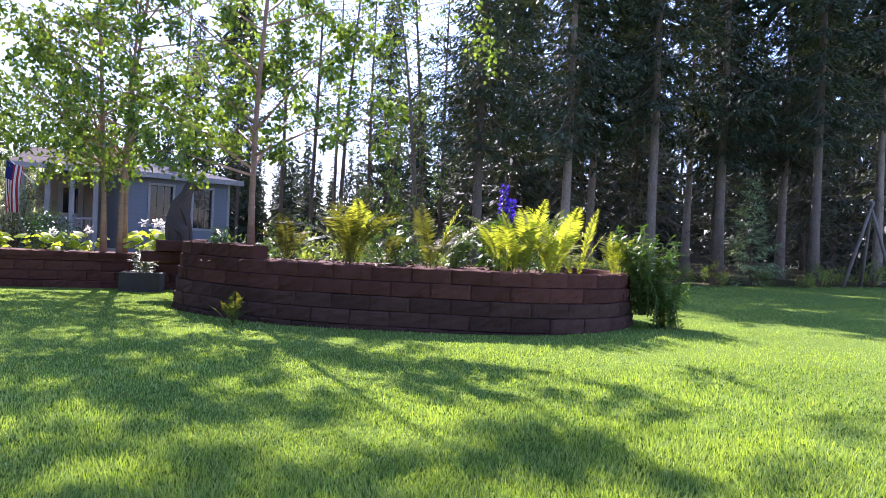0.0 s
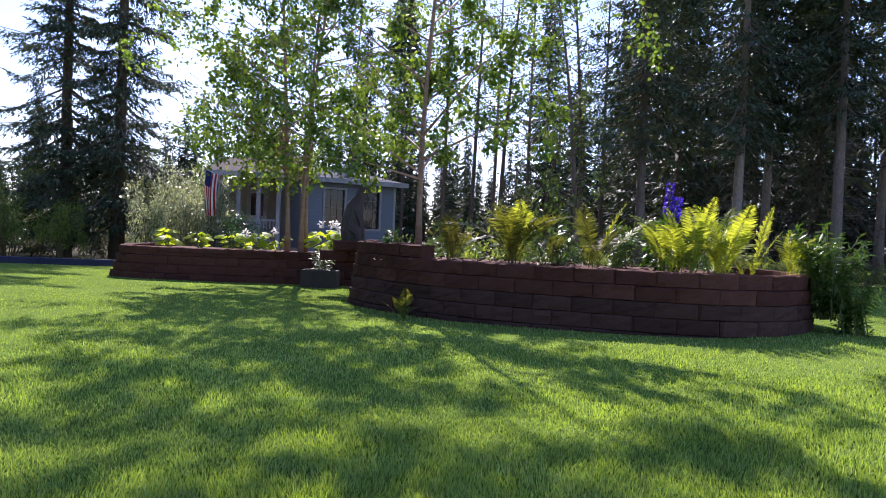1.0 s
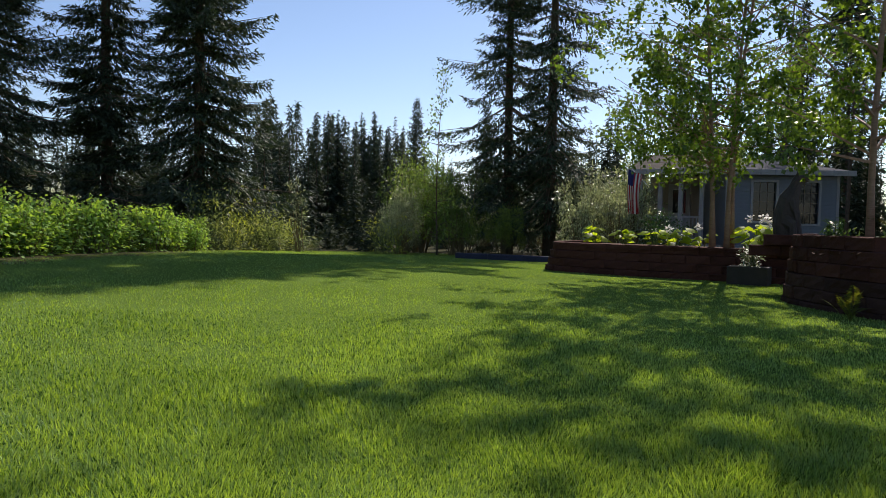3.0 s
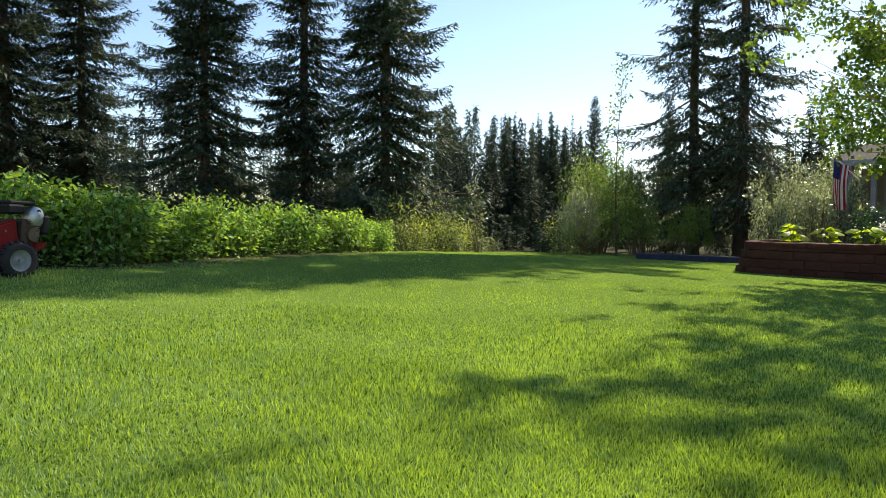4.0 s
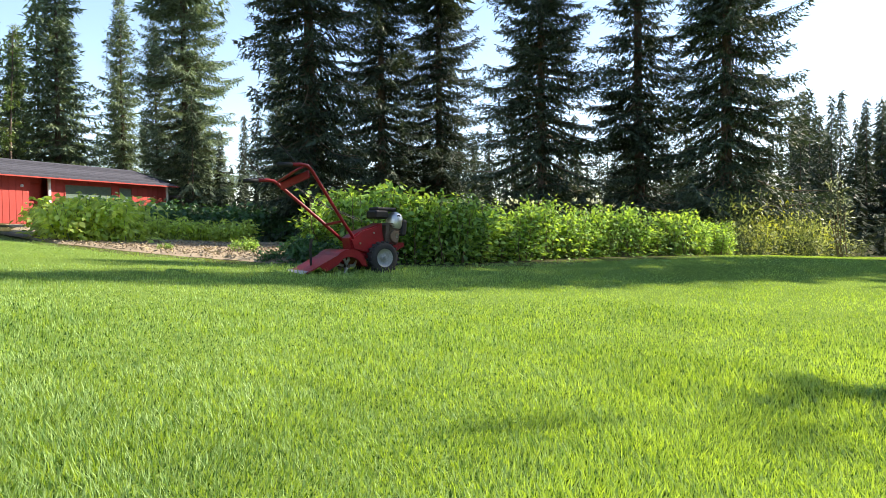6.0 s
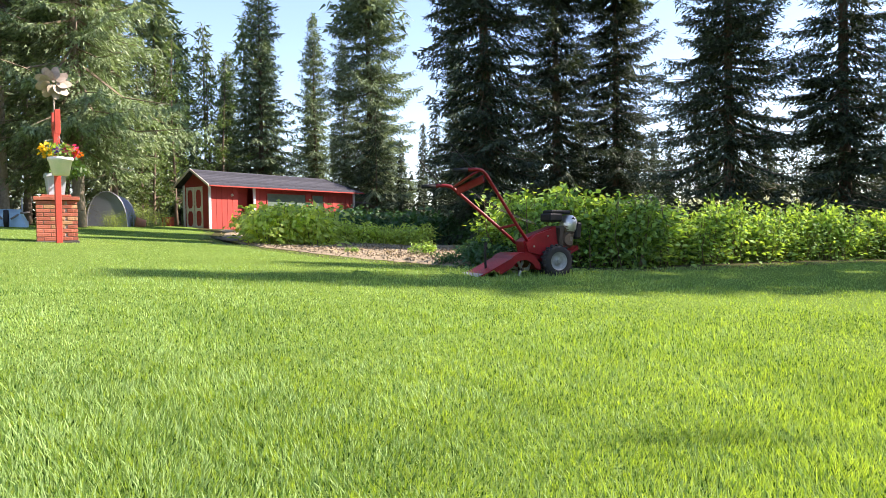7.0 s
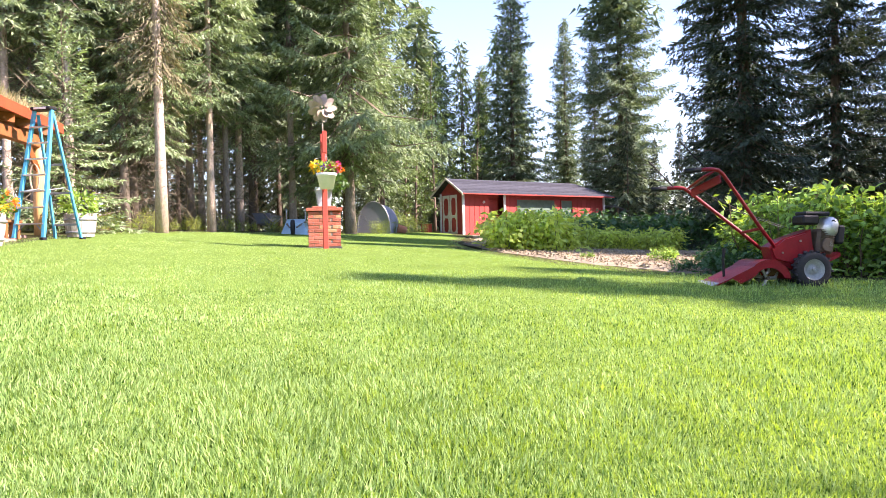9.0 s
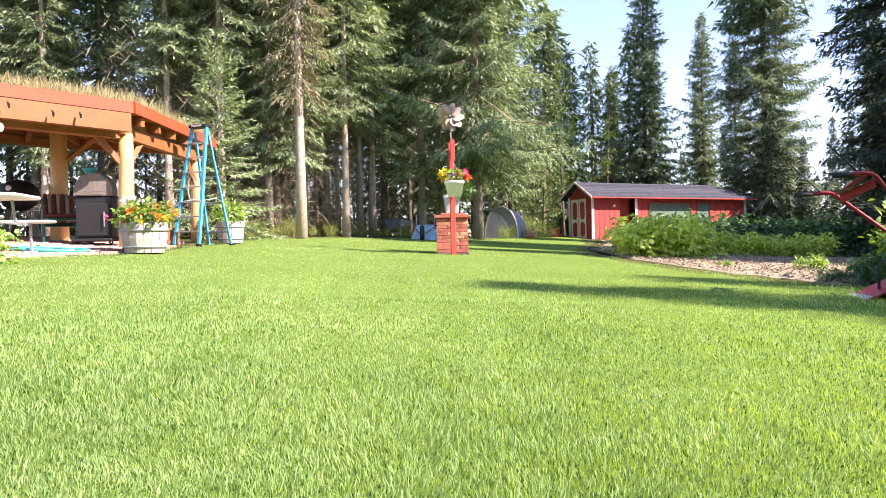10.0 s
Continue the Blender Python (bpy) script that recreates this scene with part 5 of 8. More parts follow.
# ---- house behind the birches ----
def house():
    """Facade axis: local x along the windowed wall, local y away from the lawn."""
    t = thing("house", pose(-7.05, 20.3, 0.1, 0, 0, 37), "small blue-grey house with white trim and dark shingle roof", "house")
    w, d, h = 3.2, 6.0, 2.3
    wall = Solid()
    holes = [(0.78, 1.42, 0.85, 1.98), (2.05, 2.62, 0.8, 1.98)]
    xs = [0, 0.78, 1.42, 2.05, 2.62, w]
    for a, b in zip(xs, xs[1:]):
        hole = [q for q in holes if abs(q[0] - a) < 0.01]
        if hole:
            wall.box(a, 0, -0.3, b, 0.14, hole[0][2], b=0.001)
            wall.box(a, 0, hole[0][3], b, 0.14, h, b=0.001)
        else:
            wall.box(a, 0, -0.3, b, 0.14, h, b=0.001)
    wall.box(w - 0.14, 0.14, -0.3, w, d, h, b=0.001)
    wall.box(0, 0.14, -0.3, 0.14, d, h, b=0.001)
    wall.box(0.14, d - 0.14, -0.3, w - 0.14, d, h, b=0.001)
    wob = part("wall", wall, SIDING, t)
    lap = Solid()
    lap.box(0, 0, 0, 1, 0.018, 0.118, b=0.005)
    lap_me = lap.mesh("lap_board")
    for k in range(19):
        z = 0.02 + 0.12 * k
        cuts = [(0.07, w - 0.08)]
        for q in holes:
            if q[2] - 0.1 < z + 0.06 < q[3] + 0.08:
                cuts = [c for a, b in cuts for c in (((a, q[0] - 0.08), (q[1] + 0.08, b)) if a < q[0] < b else ((a, b),))]
        for a, b in cuts:
            o = part("lap_board", lap_me, SIDING, wob)
            o.matrix_basis = Matrix.Translation((a, -0.02, z)) @ Matrix.Diagonal((b - a, 1, 1, 1))
    for x in (0.0, w - 0.08):
        s = Solid()
        s.box(x, -0.03, -0.2, x + 0.08, 0.0, h, b=0.004)
        part("corner_trim", s, TRIM, t)
    for x0, x1, z0, z1 in holes:
        win = new("window")
        win.parent = t
        fr = Solid()
        for q in ((x0 - 0.07, z0 - 0.07, x0, z1 + 0.07), (x1, z0 - 0.07, x1 + 0.07, z1 + 0.07), (x0, z1, x1, z1 + 0.07), (x0, z0 - 0.07, x1, z0)):
            fr.box(q[0], -0.045, q[1], q[2], 0.06, q[3], b=0.004)
        part("window_frame", fr, TRIM, win)
        g = Solid()
        g.box(x0, 0.05, z0, x1, 0.06, z1, b=0.001)
        part("pane", g, GLASS, win)
        for k in range(1, 3):
            m = Solid()
            m.box(x0 + (x1 - x0) * k / 3 - 0.007, 0.03, z0, x0 + (x1 - x0) * k / 3 + 0.007, 0.05, z1, b=0.002)
            part("glazing_bar", m, CUSHION_PALE, win)
        for k in range(1, 4):
            m = Solid()
            m.box(x0, 0.032, z0 + (z1 - z0) * k / 4 - 0.007, x1, 0.049, z0 + (z1 - z0) * k / 4 + 0.007, b=0.002)
            part("glazing_bar", m, CUSHION_PALE, win)
    roof = Solid()
    e, top = 0.3, 0.6
    for y0, y1, z0, z1 in ((-e, d / 2, h, h + top), (d + e, d / 2, h, h + top)):
        roof.add([(-0.2, y0, z0 - 0.06), (w + e, y0, z0 - 0.06), (w - 1.0, y1, z1), (-0.2, y1, z1), (-0.2, y0, z0), (w + e, y0, z0), (w - 1.0, y1, z1 + 0.06), (-0.2, y1, z1 + 0.06)],
                 [(0, 1, 2, 3), (4, 5, 6, 7), (0, 1, 5, 4), (0, 3, 7, 4), (1, 2, 6, 5), (3, 2, 6, 7)])
    roof.add([(w + e, -e, h), (w + e, d + e, h), (w - 1.0, d / 2, h + top + 0.06), (w + e, -e, h - 0.06), (w + e, d + e, h - 0.06), (w - 1.0, d / 2, h + top)], [(0, 1, 2), (3, 4, 5), (0, 1, 4, 3)])
    part("roof", roof, SHINGLE, t)
    s = Solid()
    s.box(-0.2, -e - 0.03, h - 0.13, w + e, -e, h + 0.02, b=0.004)
    g = part("gutter", s, TRIM, t)
    for k in range(9):
        s = Solid()
        s.box(0.05 + 0.4 * k, -e - 0.045, h - 0.14, 0.08 + 0.4 * k, -e - 0.03, h + 0.03, b=0.003)
        part("bracket", s, GREYMETAL, g)
    # porch along the other side
    p = new("porch")
    p.parent = t
    p.matrix_basis = pose(0, 0.1, 0, 0, 0, -24)
    s = Solid()
    s.box(-2.55, 0, -0.3, -0.02, 2.2, 0.12, b=0.01)
    part("deck", s, OLDWOOD, p)
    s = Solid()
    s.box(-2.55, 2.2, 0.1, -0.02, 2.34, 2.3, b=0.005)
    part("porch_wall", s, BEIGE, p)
    s = Solid()
    s.box(-1.95, 2.12, 0.12, -1.25, 2.2, 2.05, b=0.01)
    part("door", s, TRIM, p)
    s = Solid()
    s.box(-1.8, 2.1, 1.1, -1.4, 2.13, 1.85, b=0.005)
    part("door_glass", s, GLASS, p)
    for x in (-2.5, -1.9, -1.3, -0.7):
        s = Solid()
        s.box(x, 0.05, 0.1, x + 0.13, 0.18, 2.25, b=0.012)
        s.box(x - 0.03, 0.02, 2.1, x + 0.16, 0.21, 2.25, b=0.01)
        part("post", s, TRIM, p)
    for a, b in ((-2.37, -1.9), (-1.77, -1.3), (-1.17, -0.7)):
        s = Solid()
        s.box(a, 0.08, 0.9, b, 0.14, 0.96)
        part("handrail", s, TRIM, p)
        s = Solid()
        s.box(a, 0.08, 0.25, b, 0.14, 0.3)
        part("bottom_rail", s, TRIM, p)
    bal = Solid()
    bal.box(0, 0.09, 0.3, 0.03, 0.12, 0.9)
    bal_me = bal.mesh("baluster")
    for k in range(17):
        o = part("baluster", bal_me, TRIM, p)
        o.location = (-2.38 + 0.1 * k, 0, 0)
    s = Solid()
    s.add([(-2.75, -0.35, 2.25), (0.1, -0.35, 2.25), (0.1, 2.6, 2.95), (-2.75, 2.6, 2.95), (-2.75, -0.35, 2.35), (0.1, -0.35, 2.35), (0.1, 2.6, 3.05), (-2.75, 2.6, 3.05)],
          [(0, 1, 2, 3), (4, 5, 6, 7), (0, 1, 5, 4), (1, 2, 6, 5), (2, 3, 7, 6), (3, 0, 4, 7)])
    part("porch_roof", s, SHINGLE_TAN, p)
    s = Solid()
    s.box(-2.75, -0.4, 2.2, 0.1, -0.352, 2.36, b=0.005)
    part("porch_fascia", s, TRIM, p)


house()


def flag(m):
    """A striped flag that hangs in folds from a short slanting staff."""
    t = thing("flag", m, "red and white striped flag with blue corner hanging limp", "flag")
    s = Solid()
    s.rod((0, 0, 0), (0, -0.55, 0.5), 0.013, 0.011, 8)
    part("staff", s, WHITE, t)
    nz, nx = 26, 13

    def at(i, k):
        q, z = i / nx, k / nz
        fold = 0.045 * math.sin(q * 13 + z * 1.5) * (0.4 + 0.6 * z)
        return (fold + 0.04 * math.sin(z * 4), -0.55 + 0.52 * (q - 0.3) * (1 - 0.3 * z) + 0.03 * math.cos(q * 9), 0.42 - 1.15 * z + 0.2 * (1 - z) * (0.5 - q))
    for i in range(nx):
        st = Solid()
        pts = [at(i, k) for k in range(nz + 1)] + [at(i + 1, k) for k in range(nz + 1)]
        st.add(pts, [(k, k + 1, k + nz + 2, k + nz + 1) for k in range(nz)])
        blue = i < 6
        ob = part("stripe", st.mesh("stripe", True), WHITE if i % 2 else FLAG_RED, t)
        if blue:
            ob.data.materials.append(FLAG_BLUE)
            for k in range(9):
                ob.data.polygons[k].material_index = 1


flag(pose(-8.15, 17.55, 1.8, 0, 0, -100))

# ---- broad-leaved trees round the house ----
rng = np.random.default_rng(33)
for k, (x, y, h, n) in enumerate([(-2.1, 23.5, 13, 1500), (-3.2, 24.6, 14, 1500), (-1.0, 21.5, 11, 1300), (0.3, 20.5, 6, 1900), (1.5, 23.0, 13, 1700), (1.2, 18.6, 9, 1200), (-1.5, 27.0, 14, 1500), (-0.2, 25.5, 13, 1400), (2.4, 26.0, 13, 1700), (-5.5, 29, 14, 2600), (-8, 30, 14, 2600), (-11, 29, 7, 1800), (-10.8, 25.6, 4.5, 1200), (-12.8, 27.5, 5.5, 1500), (-14.5, 30, 7, 1800), (-9.2, 27.5, 5.5, 1500)]):
    birch("aspen_tree", x, y, h, (rng.normal(0, 0.5), rng.normal(0, 0.4)), n, rng, "thin tall aspen with sparse leaves behind the house", BARK, ASPEN_LEAF, 0.2 if h < 10 else 0.34, 0.085, 0.17, 0.10, "aspens behind the house")
wood([(-9, 36), (0.5, 33), (-6.5, 33.5)], "spruce seen through the leaves behind the house", "spruces behind the house", SLIM + FOREST, BARK, NEEDLE, 15)
wood([(-12, 36), (-13.4, 37), (-14.6, 36), (-16, 38), (-11.0, 38), (-17.5, 37), (-15.2, 40)], "spruce seen through the leaves behind the house", "spruces behind the house", SPIRE + FULL, BARK, NEEDLE, 16, 0.5, 0.72)
B_WILD = [lobed_parts(rng, 2.4, 1.8, 2000, 0.085, 0.037, 14) for _ in range(2)]
bush_dark = bush_parts(rng, 1.15, 1.2, 2400, 0.07, 0.045, 16)
bush("shrub", bush_dark, -7.9, 17.9, 0, 1.0, "dark rounded shrub in front of the porch", "shrub", DARK_LEAF, dz=0.2, sz=1.1)
bush("shrub", bush_dark, -7.4, 17.2, 90, 0.8, "dark rounded shrub in front of the porch", "shrub", DARK_LEAF, dz=0.15)
B_LOW = [lobed_parts(rng, 0.9, 1.2, 900, 0.07, 0.032, 12) for _ in range(2)]
for k, (x, y, s) in enumerate([(-9.2, 17.8, 0.8), (-9.7, 18.3, 0.9), (-10.1, 17.4, 0.75), (-10.8, 18.6, 1.0), (-9.3, 19.0, 0.9), (-9.9, 20.0, 0.95), (-10.9, 20.6, 1.1), (-11.9, 21.2, 1.15), (-10.2, 21.5, 1.2), (-12.6, 22.4, 1.2), (-16.5, 21.5, 0.8), (-14.3, 22.3, 0.9), (-13.4, 23.6, 1.1), (-17.5, 22.3, 1.0), (-16.0, 24, 1.2)]):
    bush("shrub", B_WILD[k % 2], x, y, 40 * k, s, "grey-green shrub with glinting leaves at the wood's edge", "shrub", GLINT_LEAF, group="shrubs beside the house", sz=1.45 if k < 10 else 1.0)
for k, (x, y, s) in enumerate([(-1.0, 12.5, 1.0), (0.2, 12.8, 1.1), (1.0, 13.4, 1.0), (2.8, 14.4, 1.1), (3.9, 15.3, 1.0), (-2.2, 13.4, 1.2), (-0.2, 15.5, 1.6), (1.2, 16.2, 1.6), (2.4, 16.8, 1.4), (-2.2, 17, 1.8), (4.6, 16.6, 0.9), (6.2, 17.3, 0.8), (-0.9, 18.5, 2.0), (0.8, 20.2, 2.0)]):
    bush("shrub", B_LOW[k % 2], x, y, 40 * k, s, "green undergrowth shrub behind the raised bed", "shrub", ASPEN_LEAF if k % 2 else WEED, group="undergrowth behind the beds")
for k, (x, y, s) in enumerate([(5.6, 17.3, 0.8), (6.3, 17.5, 0.9), (7.2, 17.6, 0.8), (8.2, 17.8, 0.75), (9.2, 17.9, 0.7), (10.4, 17.8, 0.8), (12.0, 17.6, 0.7), (13.0, 18.3, 0.7), (14.6, 19.0, 0.8), (16.5, 19.7, 0.8), (4.2, 15.9, 0.9), (11.2, 17.0, 0.5), (4.9, 16.6, 0.9), (5.2, 17.9, 1.2), (6.8, 18.3, 1.0)]):
    bush("weed_clump", B_LOW[k % 2], x, y, 60 * k, s, "knee-high weeds along the shaded forest edge", "weeds", WEED, group="weeds at the dark wood", sz=1.0)
sap = spruce_meshes(rng, 3.0, 0.2, 0.6, 0.22, 0.8, 0.3, 0.03, clump=0.10, step=0.09)
spruce(sap, 9.9, 17.4, 0, 1.0, "young spruce sapling at the forest edge", "", BARK, NEEDLE_BLUE)

t = thing("pole_tripod", stand(13.7, 18.0), "tripod of weathered poles leaning together at the forest edge", "poles")
for q in ((-0.75, 0.0), (0.55, -0.35), (0.3, 0.7)):
    s = Solid()
    s.tube([(q[0], q[1], -0.1), (q[0] * 0.4, q[1] * 0.4, 1.3), (-q[0] * 0.08, -q[1] * 0.08, 2.4)], [0.05, 0.045, 0.035], 7)
    part("pole", s, POLE, t, smooth=True)

# block walls last, piece by piece
block_wall("wall_front", FRONT, 0.53, 5, 2, "curved garden wall of rough red concrete blocks, weathered grey below", raised=-1.45)
block_wall("wall_left", LEFT, 0.40, 4, 4, "low garden wall of rough red concrete blocks in shade", batter=0.045)


# ---- hedge, garden and the tiller ----
rng = np.random.default_rng(61)
B_BERRY = [bush_parts(rng, 1.15, 1.0, 1250, 0.108, 0.074, 17, 0.5) for _ in range(4)]


def seed_heads(rng, n):
    """Small pale tufts on the tips of a few canes."""
    bits = [blob_leaves(rng, 16, (rng.normal(0, 0.22), rng.normal(0, 0.22), 1.12 + 0.16 * rng.random()), (0.03, 0.03, 0.022), 0.035, 0.022) for _ in range(n)]
    return join(bits)


r = random.Random(62)
row = spline([(-9.9, 0.7, 0), (-11.4, 2.6, 0), (-12.9, 4.8, 0), (-14.6, 7.9, 0)], 0.52)
for k, (p, a) in enumerate(row):
    for back in (0.0, 0.75):
        x, y = p.x - back * math.sin(a) * 1.0 - r.uniform(0, 0.15), p.y + back * math.cos(a) + r.uniform(-0.12, 0.12)
        x, y = (x, y) if back == 0 else (p.x - 0.62 + r.uniform(-0.1, 0.1), p.y + 0.42)
        b = bush("raspberry_bush", B_BERRY[r.randrange(4)], x, y, r.uniform(0, 360), r.uniform(0.72, 0.98) * (1 - 0.012 * k) * (1.05 if k < 2 else 0.95), "leafy bright green raspberry bush in the hedge", "raspberry bush", BERRY_LEAF, group="raspberry hedge", sz=r.uniform(0.58, 1.28))
        if back and k < 9:
            v, f = seed_heads(rng, 5)
            tagged(part("seed_head", arrays("seed_head", v, f), PALE_HEAD, b, "pale dry seed heads"), kind="stuff")
for x, y, s in ((-9.6, -0.2, 1.0), (-10.3, -0.5, 1.05), (-10.4, 0.2, 1.1), (-10.4, -0.9, 0.7), (-11.0, -0.6, 0.9), (-11.3, 0.3, 1.05), (-10.9, 0.9, 1.0), (-10.1, 1.0, 0.92)):
    bush("raspberry_bush", B_BERRY[r.randrange(4)], x, y, r.uniform(0, 360), 0.94 * s, "tall raspberry canes with light green tips", "raspberry bush", BERRY_LEAF, group="raspberry hedge")
B_SOFT = [bush_parts(rng, 0.62, 1.0, 700, 0.115, 0.068, 12, 0.9) for _ in range(3)]
for x, y, s in ((-9.35, -0.95, 0.6), (-9.9, -1.2, 0.6), (-9.25, -0.5, 0.55), (-9.55, -1.55, 0.32)):
    bush("garden_plant", B_SOFT[r.randrange(3)], x, y, r.uniform(0, 360), s, "drooping dark green plant at the edge of the soil", "plant", DARK_LEAF, STEM, "garden plants")
# sunlit potato plants in front of the shed, darker rows behind
for k in range(15):
    row, q = k // 3, k % 3
    x, y = -13.75 - 0.2 * q - 0.52 * row + r.uniform(-0.08, 0.08), -5.6 + 0.38 * q - 0.24 * row + r.uniform(-0.08, 0.08)
    bush("potato_plant", B_SOFT[k % 3], x, y, r.uniform(0, 360), r.uniform(1.15, 1.45), "sunlit potato plant growing in a mulched row", "potato plant", POTATO_LEAF, STEM, "potato plants", dz=0.02)
for k in range(9):
    x, y = -16.7 - 0.28 * k + r.uniform(-0.2, 0.2), -5.0 + 0.24 * k + r.uniform(-0.2, 0.2)
    bush("potato_plant", B_SOFT[k % 3], x, y, r.uniform(0, 360), r.uniform(0.7, 1.0), "low potato plant at the edge of the straw mulch", "potato plant", POTATO_LEAF, STEM, "potato plants", dz=0.02)
for k in range(36):
    q = k / 35
    x, y = -21.4 + 2.0 * q - 0.9 * (k % 3), -7.6 + 6.8 * q + r.uniform(-0.4, 0.4)
    bush("garden_plant", B_SOFT[k % 3], x, y, r.uniform(0, 360), r.uniform(1.25, 1.75), "dark green leafy vegetable plant in the garden rows", "plant", DARK_LEAF, STEM, "garden plants", dz=0.02)
for k in range(5):
    s = Solid()
    s.box(-0.75, -0.07, 0, 0.75, 0.07, 0.035, b=0.006)
    ob = part("plank", s, POLE)
    ob.matrix_world = stand(-14.3 - 0.34 * k, -6.75 - 0.22 * k, 33 + 3 * (k % 2), 0.045) @ Matrix.Diagonal((0.6, 1, 1, 1))
    tagged(ob, "weathered grey plank laid flat on the garden path", "plank", "planks of the garden path")
for x, y, s in ((-11.9, -2.2, 0.42), (-11.6, -3.4, 0.22)):
    bush("garden_plant", B_SOFT[0], x, y, 20, s, "lone light green seedling on bare soil", "plant", BERRY_LEAF, STEM, "garden plants")
n = 2600
cx = rng.uniform(-24, -9.5, n)
cy = rng.uniform(-11, -0.8, n)
ok = inside(BED_EDGE, cx, cy)
cx, cy = cx[ok], cy[ok]
v, f = leaves(np.stack([cx, cy, height(cx, cy) + 0.042 + 0.02 * rng.random(len(cx))], 1), rand_dirs(rng, len(cx), 0.3), rand_dirs(rng, len(cx)) + np.array((0, 0, 1)), 0.05 + 0.09 * rng.random(len(cx)), 0.016)
m = 9000
cx2, cy2 = rng.uniform(-17, -9.2, m), rng.uniform(-7, -1, m)
ok = inside(BED_EDGE, cx2, cy2)
cx2, cy2 = cx2[ok], cy2[ok]
v2, f2 = leaves(np.stack([cx2, cy2, height(cx2, cy2) + 0.038 + 0.02 * rng.random(len(cx2))], 1), rand_dirs(rng, len(cx2), 0.6), rand_dirs(rng, len(cx2)) + np.array((0, 0, 0.5)), 0.02 + 0.045 * rng.random(len(cx2)) ** 2, 0.025, 0.4)
tagged(part("soil_clods", arrays("soil_clods", v2, f2), SOIL), "dry clods and chips of bark on the bed", "clods", kind="stuff")
tagged(part("wood_chips", arrays("wood_chips", v, f), STRAW), "straw and wood chips strewn over the soil", "mulch", kind="stuff")

# meadow weeds, willows and young trees at the far corner of the lawn
B_WEED = [bush_parts(rng, 1.1, 1.2, 650, 0.10, 0.03, 22, 0.1) for _ in range(3)]
for k, (x, y, s, hi) in enumerate([(-15.6, 9.2, 0.9, 0.9), (-16.4, 10.0, 1.0, 1.0), (-17.2, 10.9, 1.0, 1.1), (-17.9, 11.8, 1.1, 1.1), (-18.5, 12.7, 1.1, 1.0), (-19.1, 13.4, 1.0, 1.0), (-19.6, 14.2, 0.9, 1.0), (-17.4, 11.9, 0.9, 0.7), (-16.6, 9.4, 1.2, 1.3), (-18.6, 11.4, 1.3, 1.3), (-19.9, 13.2, 1.3, 1.3), (-16.9, 10.6, 0.8, 0.6), (-19.4, 14.9, 0.7, 0.7)]):
    bush("weed_clump", B_WEED[k % 3], x, y, 47 * k, s, "tall yellow-green meadow weeds at the lawn's edge", "weeds", YELLOW_WEED if k % 4 == 1 else MEADOW, STEM, "meadow weeds", sz=hi)
B_WILLOW = [lobed_parts(rng, 2.7, 2.7, 5600, 0.085, 0.036, 22) for _ in range(2)]
for k, (x, y, s, leaf) in enumerate([(-15.85, 15.9, 0.62, GLINT_LEAF), (-16.7, 17.0, 0.72, GLINT_LEAF), (-15.0, 17.6, 0.7, MEADOW_LEAF), (-17.2, 18.2, 1.1, MEADOW_LEAF), (-13.9, 18.9, 0.6, WEED), (-16.2, 19.6, 1.0, ASPEN_LEAF), (-18.5, 19.5, 1.2, ASPEN_LEAF)]):
    bush("willow_bush", B_WILLOW[k % 2], x, y, 77 * k, s, "rounded silvery willow bush", "bush", leaf, group="willow bushes", sz=1.3)
bush("willow_bush", B_WEED[0], -15.6, 15.0, 10, 1.1, "low yellow-green bush at the lawn's edge", "bush", YELLOW_WEED, group="willow bushes")
B_THIN = bush_parts(rng, 1.9, 0.8, 420, 0.09, 0.035, 7, -0.4)
bush("sapling", B_THIN, -16.9, 12.75, 0, 1.15, "slim upright willow sapling among the weeds", "sapling", GLINT_LEAF)
birch("young_aspen", -14.9, 16.5, 6.2, (0.15, 0.1), 900, rng, "slim young aspen with sparse leaves", BARK, MEADOW_LEAF, 0.1, 0.03, 0.13, 0.09)
wood([(-19.0, 24.5), (-21, 22)], "small pointed spruce beyond the lawn", "small spruces", SLIM, BARK, NEEDLE, 63, 0.45, 0.5)


